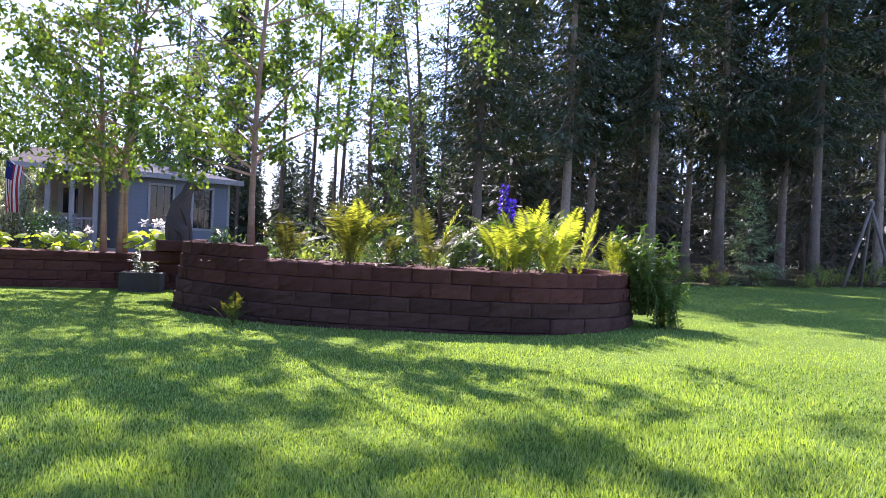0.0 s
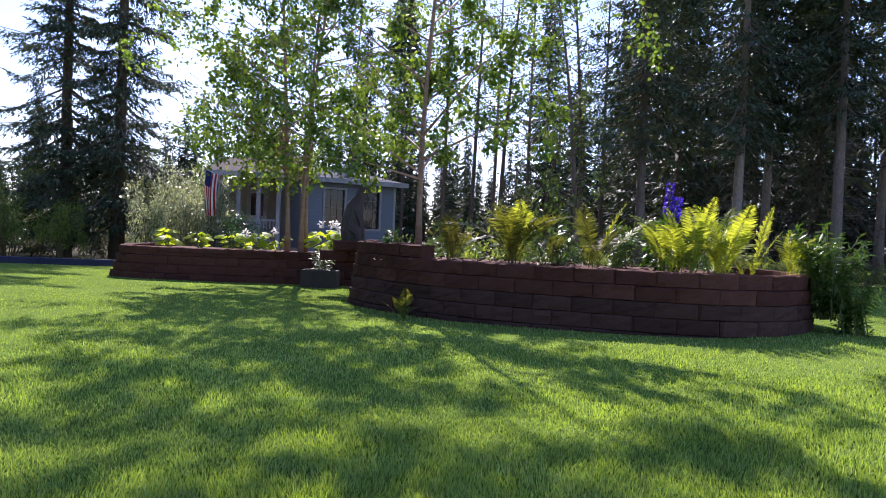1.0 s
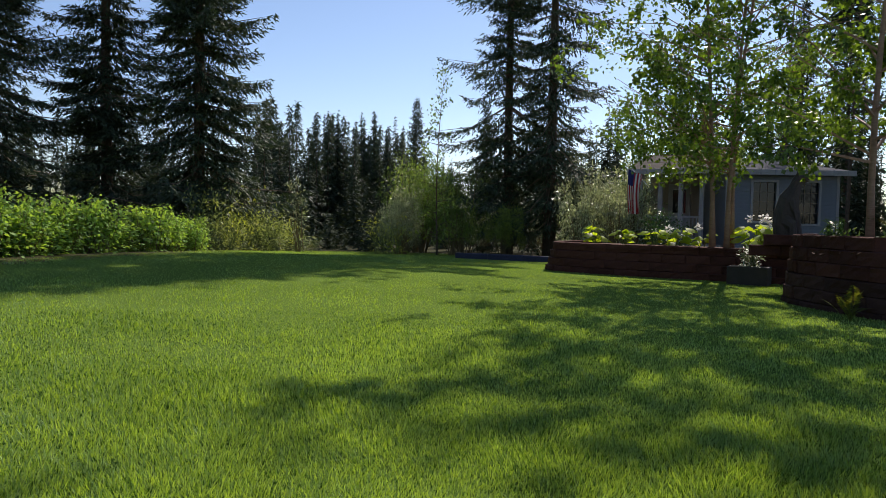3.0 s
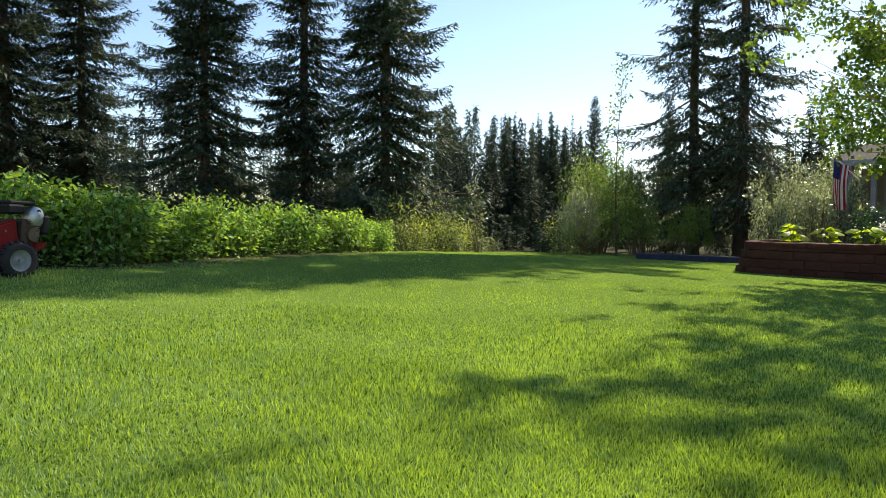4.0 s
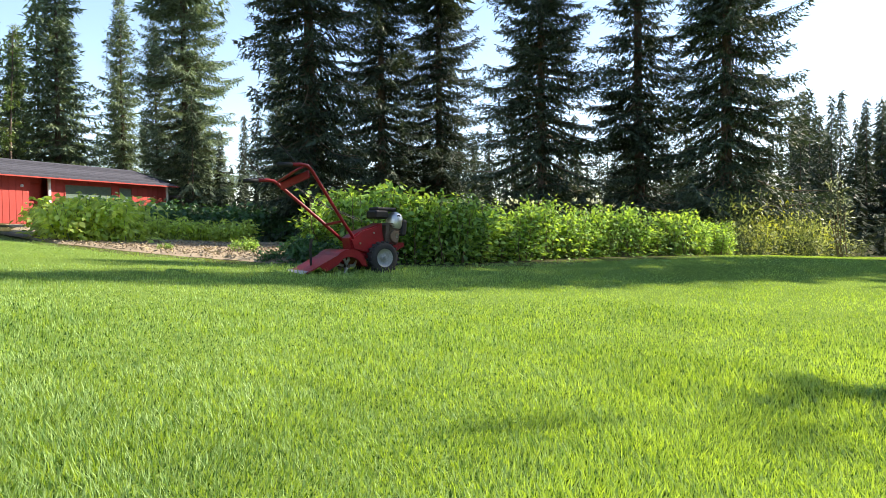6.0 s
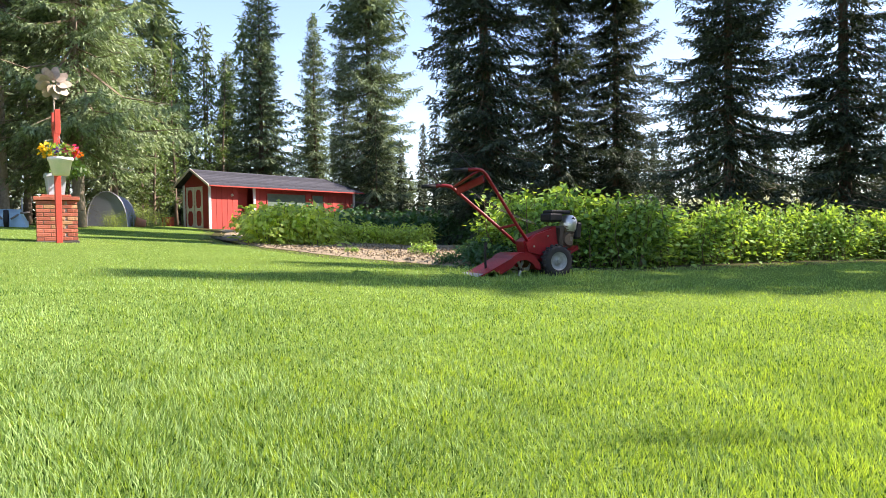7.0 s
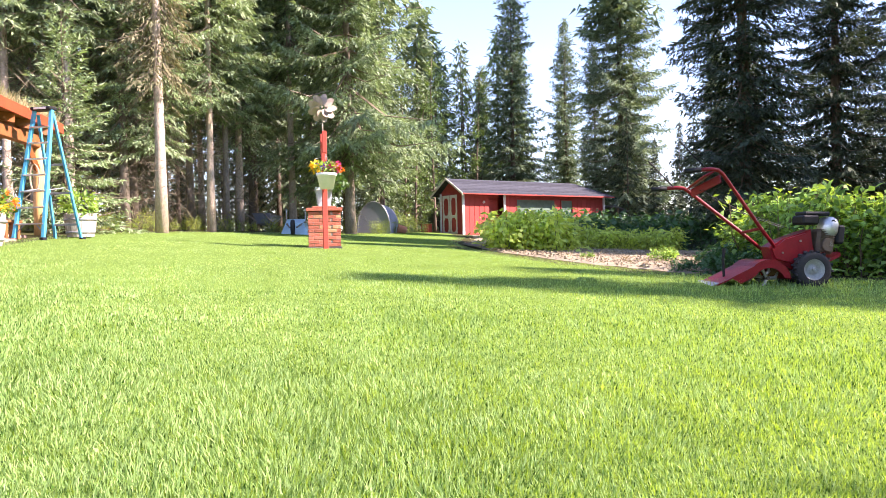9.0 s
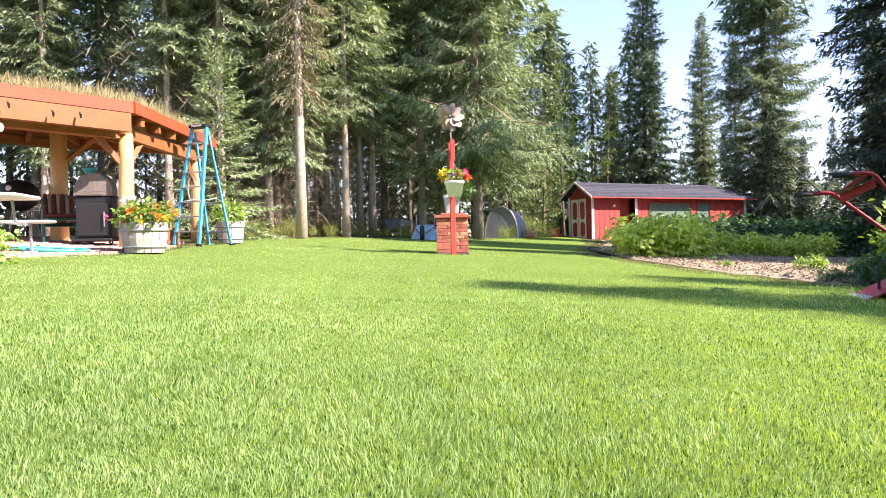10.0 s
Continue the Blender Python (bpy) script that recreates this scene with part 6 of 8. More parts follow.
# ---- red walk-behind tiller ----
def tiller():
    t = thing("garden_tiller", stand(-8.35, -0.12, 118), "red walk-behind garden tiller parked on the lawn", "tiller")
    for sy in (-1, 1):
        w = new("wheel")
        w.parent = t
        w.matrix_basis = Matrix.Translation((0, sy * 0.21, 0.18)) @ Matrix.Diagonal((1.1, 1, 1.1, 1))
        tyre = Solid()
        tyre.lathe([(0.10, -0.055), (0.14, -0.06), (0.165, -0.045), (0.172, 0), (0.165, 0.045), (0.14, 0.06), (0.10, 0.055), (0.10, -0.055)], 28, axis="y")
        part("tyre", tyre, RUBBER, w, "black rubber tyre with lugs", True)
        lugs = Solid()
        for k in range(18):
            a = 2 * math.pi * k / 18
            for sg in (-1, 1):
                lugs.box(-0.012, 0.004 * sg, 0.163, 0.012, 0.052 * sg, 0.182, pose(0, 0, 0, 0, math.degrees(a) + 5 * sg, 0), b=0.004)
        part("lug", lugs, RUBBER, w)
        rim = Solid()
        rim.lathe([(0.0, 0.02 * sy), (0.03, 0.03 * sy), (0.035, 0.012 * sy), (0.06, 0.0), (0.064, 0.012 * sy), (0.078, 0.012 * sy), (0.09, 0.04 * sy), (0.104, 0.052 * sy), (0.108, 0.048 * sy), (0.1, 0.0)], 24, axis="y")
        part("rim", rim, RIM, w, "dusty pale steel rim", True)
        hub = Solid()
        hub.rod((0, 0, 0), (0, sy * 0.06, 0), 0.02, 0.018, 10)
        part("hub", hub, GREYMETAL, w)
    s = Solid()
    s.rod((0, -0.2, 0.165), (0, 0.2, 0.165), 0.018)
    part("axle", s, GREYMETAL, t)
    s = Solid()
    s.sweep([(-0.42, 0.28), (-0.12, 0.16), (0.10, 0.17), (0.12, 0.30), (0.08, 0.44), (0.06, 0.60), (-0.30, 0.50), (-0.46, 0.42)], Matrix.Translation((0, -0.10, 0)), 0.20)
    body = part("gear_case", s, ENAMEL, t)
    s = Solid()
    s.sweep([(-0.40, 0.30), (-0.06, 0.22), (0.06, 0.30), (-0.02, 0.56), (-0.28, 0.50), (-0.44, 0.40)], Matrix.Translation((0, -0.145, 0)), 0.043)
    part("belt_cover", s, ENAMEL, body)
    for x, z in ((-0.32, 0.36), (-0.12, 0.30), (-0.10, 0.48)):
        s = Solid()
        s.rod((x, -0.16, z), (x, -0.14, z), 0.012, 0.012, 6)
        part("bolt", s, STEEL, body)
    # engine
    e = new("engine")
    e.parent = t
    e.matrix_basis = pose(0.06, 0, -0.01, 0, 7, 0)
    s = Solid()
    s.box(0.0, -0.11, 0.36, 0.22, 0.13, 0.62, b=0.03)
    s.rod((0.11, -0.15, 0.46), (0.11, -0.1, 0.46), 0.07, 0.075, 14)
    part("crankcase", s, GRIME, e, "greasy brown engine block")
    s = Solid()
    for k in range(7):
        s.box(0.03, -0.13, 0.50 + 0.018 * k, 0.20, -0.10, 0.507 + 0.018 * k, b=0.002)
    part("cooling_fin", s, GRIME, e)
    s = Solid()
    s.lathe([(0.0, 0.78), (0.05, 0.78), (0.09, 0.76), (0.115, 0.71), (0.115, 0.62), (0.09, 0.58)], 20, Matrix.Translation((0.15, -0.04, -0.02)))
    part("blower_housing", s, ALU, e, "dented silver blower housing", True)
    s = Solid()
    s.rod((0.15, -0.125, 0.70), (0.15, -0.145, 0.70), 0.03, 0.028, 12)
    part("fuel_cap", s, PLASTIC, e)
    s = Solid()
    s.box(-0.17, -0.13, 0.66, 0.04, 0.12, 0.76, pose(0, 0, 0, 0, -4, 0), b=0.02)
    s.box(-0.14, -0.11, 0.755, 0.18, 0.11, 0.80, pose(0, 0, 0, 0, -4, 0), b=0.015)
    part("air_cleaner", s, PLASTIC, e, "black plastic air cleaner")
    s = Solid()
    s.box(0.225, -0.13, 0.48, 0.32, 0.08, 0.68, b=0.02)
    part("muffler", s, PLASTIC, e)
    s = Solid()
    s.box(0.12, -0.15, 0.44, 0.17, -0.12, 0.50, b=0.006)
    part("carburettor", s, STEEL, e)
    s = Solid()
    s.sweep([(0.02, 0.26), (0.28, 0.30), (0.39, 0.355), (0.395, 0.31), (0.25, 0.25), (0.04, 0.20)], Matrix.Translation((0, -0.15, 0)), 0.30)
    part("bumper", s, ENAMEL, t)
    s = Solid()
    s.box(-0.02, -0.10, 0.30, 0.24, 0.10, 0.36, b=0.01)
    part("engine_mount", s, ENAMEL, t)
    # tine hood, flap and tines
    hood = Solid()
    arc = [(-0.55 + 0.27 * math.cos(a), 0.06 + 0.235 * math.sin(a)) for a in np.linspace(0.15, 2.35, 12)]
    outer = arc + [(-1.05, 0.10), (-1.28, 0.015)]
    inner = [(x * 0.985 - 0.008, z - 0.012) for x, z in outer][::-1]
    hood.sweep(outer + inner, Matrix.Translation((0, -0.26, 0)), 0.52)
    hob = part("tine_hood", hood, ENAMEL, t, "dented red tine hood and drag flap")
    for sy in (-0.262, 0.25):
        s = Solid()
        s.sweep([(-0.30, 0.10)] + arc[1:] + [(-1.0, 0.11), (-0.9, 0.05)] + [(-0.55 + 0.2 * math.cos(a), 0.04 + 0.17 * math.sin(a)) for a in np.linspace(2.6, 0.4, 8)], Matrix.Translation((0, sy, 0)), 0.012)
        part("hood_side", s, ENAMEL, hob)
    s = Solid()
    s.sweep([(-1.315, 0.006), (-1.17, 0.060), (-1.173, 0.069), (-1.32, 0.015)], Matrix.Translation((0, -0.27, 0)), 0.54)
    part("flap_plate", s, RIM, hob, "bare worn steel edge of the flap")
    s = Solid()
    s.rod((-0.55, -0.24, 0.10), (-0.55, 0.24, 0.10), 0.02)
    shaft = part("tine_shaft", s, GRIME, t)
    for k, y in enumerate((-0.2, -0.12, 0.12, 0.2)):
        for j in range(3):
            a = 2.1 * j + 0.8 * k
            s = Solid()
            s.tube([(-0.55, y, 0.10), (-0.55 + 0.10 * math.cos(a), y, 0.10 + 0.10 * math.sin(a)), (-0.55 + 0.16 * math.cos(a + 0.35), y + 0.03, 0.10 + 0.16 * math.sin(a + 0.35))], [0.016, 0.022, 0.012], 6)
            part("tine", s, STEEL, shaft)
    s = Solid()
    s.tube([(-1.0, -0.04, 0.10), (-1.01, -0.04, 0.30), (-0.99, -0.04, 0.42)], [0.016, 0.018, 0.02], 7)
    part("depth_lever", s, PLASTIC, t)
    # handlebars
    for sy in (-1, 1):
        s = Solid()
        # the bars are turned aside, one grip higher and further forward than the other
        fx, fz = (-0.13, -0.05) if sy > 0 else (0.06, 0.09)
        s.tube([(-0.40 + fx * 0.3, sy * 0.12, 0.40), (-0.62 + fx * 0.4, sy * 0.16, 0.60 + fz * 0.3), (-1.16 + fx, sy * 0.27, 1.10 + fz), (-1.22 + fx, sy * 0.285, 1.14 + fz), (-1.30 + fx, sy * 0.29, 1.15 + fz), (-1.46 + fx, sy * 0.295, 1.145 + fz)], 0.021, 10)
        bar = part("handlebar", s, ENAMEL, t, smooth=True)
        s = Solid()
        s.tube([(-1.44 + fx, sy * 0.295, 1.145 + fz), (-1.64 + fx, sy * 0.30, 1.135 + fz)], [0.026, 0.024], 10)
        part("grip", s, PLASTIC, bar, "black rubber grip", True)
        s = Solid()
        s.tube([(-1.36 + fx, sy * 0.27, 1.16 + fz), (-1.54 + fx, sy * 0.27, 1.32 + fz), (-1.68 + fx, sy * 0.27, 1.45 + fz)], 0.008, 6)
        part("control_lever", s, PLASTIC, bar)
    s = Solid()
    s.box(-1.39, -0.24, 1.10, -1.25, 0.24, 1.122, pose(-1.26, 0, 1.15, -13, -20, 8) @ Matrix.Translation((1.32, 0, -1.11)), b=0.006)
    s.box(-0.012, -0.26, -0.09, 0.012, 0.26, 0.0, pose(-1.2, 0, 1.13, -13, 0, 18), b=0.006)
    part("console", s, ENAMEL, t)
    s = Solid()
    s.rod((-0.60, -0.16, 0.62), (-0.67, 0.16, 0.58), 0.016)
    part("cross_brace", s, ENAMEL, t)
    for y in (-0.05, 0.04):
        s = Solid()
        s.tube([(-1.25, y, 1.05), (-0.95, y, 0.88 + y), (-0.6, y, 0.75), (-0.2, y, 0.62)], 0.004, 5)
        part("cable", s, PLASTIC, t)
    # the machine is shorter than its bars suggest: draw all but the wheels together
    done = set()
    for o in t.children_recursive:
        if o.type == "MESH" and not o.parent.name.startswith("wheel") and o.data.name not in done:
            done.add(o.data.name)
            o.data.transform(Matrix.Diagonal((0.85, 1, 1, 1)))


tiller()
n = 900
a = rng.random(n) * 6.28
cx, cy = -7.9 + 0.9 * rng.normal(size=n) * 0.55, -0.3 + 0.75 * rng.normal(size=n)
v, f = leaves(np.stack([cx, cy, height(cx, cy)], 1), rand_dirs(rng, n) * 0.35 + np.array((0, 0, 1.0)), rand_dirs(rng, n), 0.05 + 0.06 * rng.random(n), 0.007)
tagged(part("tall_grass", arrays("tall_grass", v, f), GRASS), "longer grass left round the tiller", "grass", kind="stuff")


# ---- brick pedestal with pots and the metal pinwheel ----
def pedestal():
    t = thing("brick_pedestal", stand(-10.62, -8.2, 37, -0.02), "square red brick pedestal with a wider cap on the lawn", "pedestal")
    w = 0.60
    s = Solid()
    s.box(-w / 2 + 0.012, -w / 2 + 0.012, 0.0, w / 2 - 0.012, w / 2 - 0.012, 0.70, b=0.004)
    part("core", s, MORTAR, t)
    s = Solid()
    s.box(-w / 2 - 0.02, -w / 2 - 0.02, -0.12, w / 2 + 0.02, w / 2 + 0.02, 0.045, b=0.012)
    part("footing", s, CONCRETE, t, "grey concrete footing")
    one = Solid()
    one.box(-0.101, 0, 0, 0.101, 0.095, 0.058, b=0.005)
    full = one.mesh("brick")
    half = Solid()
    half.box(-0.048, 0, 0, 0.048, 0.095, 0.058, b=0.005)
    half = half.mesh("brick")
    full_tan, half_tan = full.copy(), half.copy()
    r = random.Random(4)
    for c in range(10):
        for side in range(4):
            m = pose(0, 0, 0.05 + 0.066 * c, 0, 0, 90 * side)
            row = [(-0.195, 0), (0.012, 0), (0.198, 1)] if (c + side) % 2 == 0 else [(-0.248, 1), (-0.09, 0), (0.118, 0)]
            for x, hf in row:
                tan = r.random() < (0.55 if c in (5, 8) else 0.12)
                b = part("brick", (half_tan if tan else half) if hf else (full_tan if tan else full), BRICK_TAN if tan else BRICK, t)
                b.matrix_basis = m @ Matrix.Translation((x, -w / 2 + r.uniform(-0.003, 0.003), 0))
    cap = Solid()
    cap.box(-0.082, -0.165, 0, 0.082, 0.165, 0.06, b=0.006)
    cap_me = cap.mesh("cap_brick")
    for i in range(4):
        for j in range(2):
            b = part("cap_brick", cap_me, BRICK, t)
            b.matrix_basis = Matrix.Translation((-0.255 + 0.17 * i, -0.169 + 0.338 * j, 0.712))
    top = Solid()
    top.box(-0.22, -0.22, 0.774, 0.22, 0.22, 0.81, b=0.01)
    part("top_slab", top, BRICK, t)


pedestal()


def pot(name, m, r0, r1, h, mat, label, square=False):
    t = thing(name, m, label, "flower pot")
    s = Solid()
    n = 4 if square else 22
    k = 1.25 if square else 1.0
    s.lathe([(0.001, 0.0), (r0 * k, 0.0), (r1 * 0.97 * k, h * 0.82), (r1 * 1.06 * k, h * 0.83), (r1 * 1.06 * k, h), (r1 * 0.92 * k, h), (r1 * 0.9 * k, h * 0.85), (0.001, h * 0.85)], n, pose(0, 0, 0, 0, 0, 45))
    part("pot_body", s, mat, t, smooth=not square)
    s = Solid()
    s.lathe([(0.001, h * 0.9), (r1 * 0.85 * k, h * 0.88)], n, pose(0, 0, 0, 0, 0, 45))
    part("soil", s, MULCH, t)
    return t


def blooms(t, rng, n, mat, centre, radius, size):
    for _ in range(n):
        c = np.asarray(centre) + rand_dirs(rng, 1)[0] * np.asarray(radius) * (0.6 + 0.5 * rng.random())
        v, f = blob_leaves(rng, 9, c, (size * 0.3,) * 3, size, size * 0.9)
        tagged(part("bloom", arrays("bloom", v, f), mat, t), kind="stuff")


rng = np.random.default_rng(71)
pz = gz(-10.62, -8.2) + 0.79
pt = pot("grey_pot", pose(-10.62, -8.2, pz, 0, 0, 43), 0.13, 0.17, 0.36, POT_GREY, "grey-blue square pot on the brick pedestal", True)
v, f = blob_leaves(rng, 420, (0.02, 0.2, 0.46), (0.26, 0.26, 0.15), 0.075, 0.045, 0.5)
part("foliage", arrays("foliage", v, f), LILY_LEAF, pt)
# red post with a hanging basket and the pinwheel
t = thing("red_post", stand(-10.2, -7.86, 43), "red-painted wooden post with a forked top", "post")
s = Solid()
s.box(-0.045, -0.045, -0.1, 0.045, 0.045, 1.97, b=0.006)
part("post_shaft", s, POST_RED, t)
for sx in (-1, 1):
    s = Solid()
    s.box(sx * 0.045, -0.04, 1.75, sx * 0.105, 0.04, 2.14, pose(0, 0, 0, 0, 3 * sx, 0), b=0.006)
    part("fork_arm", s, POST_RED, t)
s = Solid()
s.box(-0.12, -0.05, 1.89, 0.12, 0.05, 1.95, b=0.006)
part("fork_bridge", s, POST_RED, t)
s = Solid()
s.tube([(0, -0.05, 1.68), (0.02, -0.16, 1.65), (0.03, -0.2, 1.43)], 0.006, 6)
part("hook", s, WHITE, t)
pt = pot("white_basket", stand(-10.06, -7.70, 0, 1.10), 0.12, 0.175, 0.28, POT_WHITE, "white hanging basket full of bright flowers")
v, f = blob_leaves(rng, 300, (0, 0, 0.38), (0.2, 0.2, 0.09), 0.06, 0.035, 0.1)
part("foliage", arrays("foliage", v, f), BERRY_LEAF, pt)
blooms(pt, rng, 12, YELLOW, (0.10, -0.16, 0.38), (0.1, 0.1, 0.08), 0.06)
blooms(pt, rng, 9, PINK, (-0.12, 0.12, 0.42), (0.1, 0.1, 0.1), 0.06)
blooms(pt, rng, 4, PURPLE, (0.0, 0.0, 0.40), (0.15, 0.15, 0.06), 0.06)
blooms(pt, rng, 4, ORANGE, (-0.16, 0.14, 0.36), (0.08, 0.08, 0.08), 0.06)
for a in (0.5, 2.6, 4.7):
    s = Solid()
    s.tube([(0.17 * math.cos(a), 0.17 * math.sin(a), 0.27), (0.02, 0, 0.62)], 0.003, 4)
    part("hanger", s, GREYMETAL, pt)


def pinwheel(x, y, z, turn):
    t = thing("metal_pinwheel", pose(x, y, z, 0, 0, turn), "pinwheel of curled tan metal petals on a thin rod", "garden ornament")
    s = Solid()
    s.rod((0, 0.06, -0.72), (0, 0.06, 0.02), 0.012)
    s.rod((0, 0.06, 0.0), (0, -0.08, 0.0), 0.02)
    part("rod", s, RUST, t)
    for ring, (n, r1, y0) in enumerate(((9, 0.27, 0.02), (8, 0.20, -0.05))):
        for k in range(n):
            a = 2 * math.pi * (k + 0.4 * ring) / n
            pts, fs = [], []
            for i in range(6):
                q = i / 5
                rr = 0.05 + (r1 - 0.05) * q
                wv = 0.085 * math.sin(math.pi * (0.12 + 0.78 * q)) ** 0.8
                tw = 0.5 + 0.3 * ring
                for sg in (-1, 0, 1):
                    c = Vector((rr, 0.035 * q + 0.03 * (sg * sg) * (1 - q) + y0, 0)) + Vector((0, sg * wv * math.sin(tw), sg * wv * math.cos(tw)))
                    pts.append(pose(0, 0, 0, 0, math.degrees(a), 0) @ c)
            for i in range(5):
                for j in range(2):
                    b = i * 3 + j
                    fs.append((b, b + 1, b + 4, b + 3))
            s = Solid()
            s.add(pts, fs)
            part("petal", s, RUST, t, smooth=True)


pinwheel(-10.5, -8.1, gz(-10.5, -8.1) + 2.65, 128)


# ---- red shed with the long lean-to front ----
def shed():
    """Local x along the long front, local y away from the lawn, corner by the doors at the origin."""
    t = thing("red_shed", pose(-27.0, -13.35, gz(-27, -13.3) - 0.05, 0, 0, 152) , "long barn-red garden shed with white trim and grey shingle roof", "shed")
    L, D, H = 8.9, 1.65, 1.9
    bd = Solid()
    bd.box(0, 0, 0, 0.29, 0.03, 1, b=0.008)
    bd_me = bd.mesh("board")

    def boards(parent, x0, x1, y, z0, z1, along="x", off=0.0):
        n = max(1, round((x1 - x0) / 0.3))
        for k in range(n):
            o = part("board", bd_me, BARN, parent)
            w = (x1 - x0) / n
            p = Matrix.Translation((x0 + k * w, y, z0)) if along == "x" else pose(y, x1 - k * w, z0, 0, 0, -90)
            o.matrix_basis = p @ Matrix.Diagonal((w / 0.295, 1, z1 - z0, 1))
    # local -y looks at the lawn
    front = new("front_wall")
    front.parent = t
    boards(front, 0.12, 1.5, 0.0, 0, H)
    boards(front, 1.5, 1.68, 0.35, 0, H)
    boards(front, 2.3, 3.05, 0.0, 0, H)
    boards(front, 3.05, 8.8, 0.0, 0, 0.75)
    boards(front, 3.05, 8.8, 0.0, 1.66, H)
    boards(front, 5.5, 5.82, 0.0, 0.75, 1.66)
    boards(front, 6.65, 8.8, 0.0, 0.75, 1.66)
    s = Solid()
    s.box(1.68, 0.35, 0, 2.3, 0.4, 1.65, b=0.01)
    dr = part("side_door", s, BARN, t)
    for q in ((1.72, 0.03, 1.79, 1.62), (2.2, 0.03, 2.27, 1.62), (1.79, 0.03, 2.2, 0.12), (1.79, 0.82, 2.2, 0.92), (1.79, 1.53, 2.2, 1.62)):
        s = Solid()
        s.box(q[0], 0.325, q[1], q[2], 0.35, q[3], b=0.005)
        part("door_rail", s, BARN, dr)
    s = Solid()
    s.box(1.66, 0.34, 1.65, 2.32, 0.4, H, b=0.005)
    part("door_header", s, BARN, t)
    for a, b in ((3.05, 5.5), (5.82, 6.65)):
        s = Solid()
        s.box(a + 0.02, 0.03, 0.77, b - 0.02, 0.05, 1.64, b=0.003)
        wd = part("window_netting", s, NETTING, t, "green netting over the opening")
        fr = Solid()
        for q in ((a, 0.75, a + 0.05, 1.66), (b - 0.05, 0.75, b, 1.66), (a + 0.05, 1.61, b - 0.05, 1.66), (a + 0.05, 0.75, b - 0.05, 0.80)):
            fr.box(q[0], -0.03, q[1], q[2], 0.02, q[3], b=0.004)
        part("window_frame", fr, BARN, wd)
    s = Solid()
    s.box(0.1, D - 0.05, 0, L, D, H, b=0.003)
    s.box(L - 0.05, 0.05, 0, L, D - 0.05, H, b=0.003)
    s.box(0.06, 0.06, 0, L - 0.06, D - 0.06, 0.05, b=0.003)
    part("back_wall", s, BARN, t)
    gable = new("gable_wall")
    gable.parent = t
    boards(gable, 0.0, D, 0.0, 0, H, "y")
    s = Solid()
    s.add([(0.01, 0, H), (0.01, D, H), (0.01, D / 2, H + 0.56), (0.04, 0, H), (0.04, D, H), (0.04, D / 2, H + 0.56)], [(0, 1, 2), (3, 4, 5), (0, 1, 4, 3), (1, 2, 5, 4), (2, 0, 3, 5)])
    part("gable_end", s, BARN, t)
    for x, y in ((0.0, -0.02), (2.3, -0.03), (8.72, -0.03)):
        s = Solid()
        s.box(x, y - 0.02, 0, x + 0.12, y + 0.03, H, b=0.005)
        part("corner_board", s, WHITE, t)
    s = Solid()
    s.box(-0.03, D - 0.1, 0, 0.02, D + 0.02, H, b=0.005)
    part("corner_board", s, WHITE, t)
    # double doors in the gable end
    for k, y in enumerate((0.28, 0.85)):
        d = new("door")
        d.parent = t
        d.matrix_basis = Matrix.Translation((-0.055, y, 0.08))
        s = Solid()
        s.box(0, 0, 0, 0.03, 0.53, 1.72, b=0.005)
        part("door_leaf", s, BARN, d)
        for q in ((0.0, 0, 0.09, 1.72), (0.44, 0, 0.53, 1.72), (0.09, 0, 0.44, 0.1), (0.09, 1.6, 0.44, 1.72), (0.09, 0.72, 0.44, 0.84)):
            s = Solid()
            s.box(-0.025, q[0], q[1], 0.0, q[2], q[3], b=0.006)
            part("door_trim", s, CREAM, d)
        for z in (0.1, 0.63, 0.84, 1.51):
            for sg in (0.09, 0.44):
                s = Solid()
                dy = 0.07 if sg < 0.2 else -0.07
                zz = 0.09 if z in (0.1, 0.84) else 0.0
                s.add([(-0.022, sg, z + (0 if zz else 0.09)), (-0.022, sg + dy, z + (0 if zz else 0.09)), (-0.022, sg, z + (0.12 if zz else -0.03)),
                       (-0.004, sg, z + (0 if zz else 0.09)), (-0.004, sg + dy, z + (0 if zz else 0.09)), (-0.004, sg, z + (0.12 if zz else -0.03))], [(0, 1, 2), (3, 4, 5), (0, 1, 4, 3), (1, 2, 5, 4), (2, 0, 3, 5)])
                part("corner_fillet", s, CREAM, d)
    # roof: front and back slopes in shingle courses
    rise, over = 0.60, 0.42
    for sg in (-1, 1):
        sl = new("roof_slope")
        sl.parent = t
        y0 = -over if sg < 0 else D + over
        n = 9
        for c in range(n):
            a, b = c / n, (c + 1.12) / n
            ya, yb = y0 + (D / 2 - y0) * a, y0 + (D / 2 - y0) * min(1, b)
            za, zb = H - 0.12 + (rise + 0.12) * a, H - 0.12 + (rise + 0.12) * min(1, b)
            xa, xb = L + 0.25 - 1.7 * a, L + 0.25 - 1.7 * min(1, b)
            s = Solid()
            s.add([(-0.25, ya, za + 0.03), (xa, ya, za + 0.03), (xb, yb, zb + 0.035), (-0.25, yb, zb + 0.035), (-0.25, ya, za + 0.055), (xa, ya, za + 0.055), (xb, yb, zb + 0.04), (-0.25, yb, zb + 0.04)],
                  [(0, 1, 2, 3), (4, 5, 6, 7), (0, 1, 5, 4), (1, 2, 6, 5), (2, 3, 7, 6), (3, 0, 4, 7)])
            part("shingle_course", s, SHINGLE, sl)
    s = Solid()
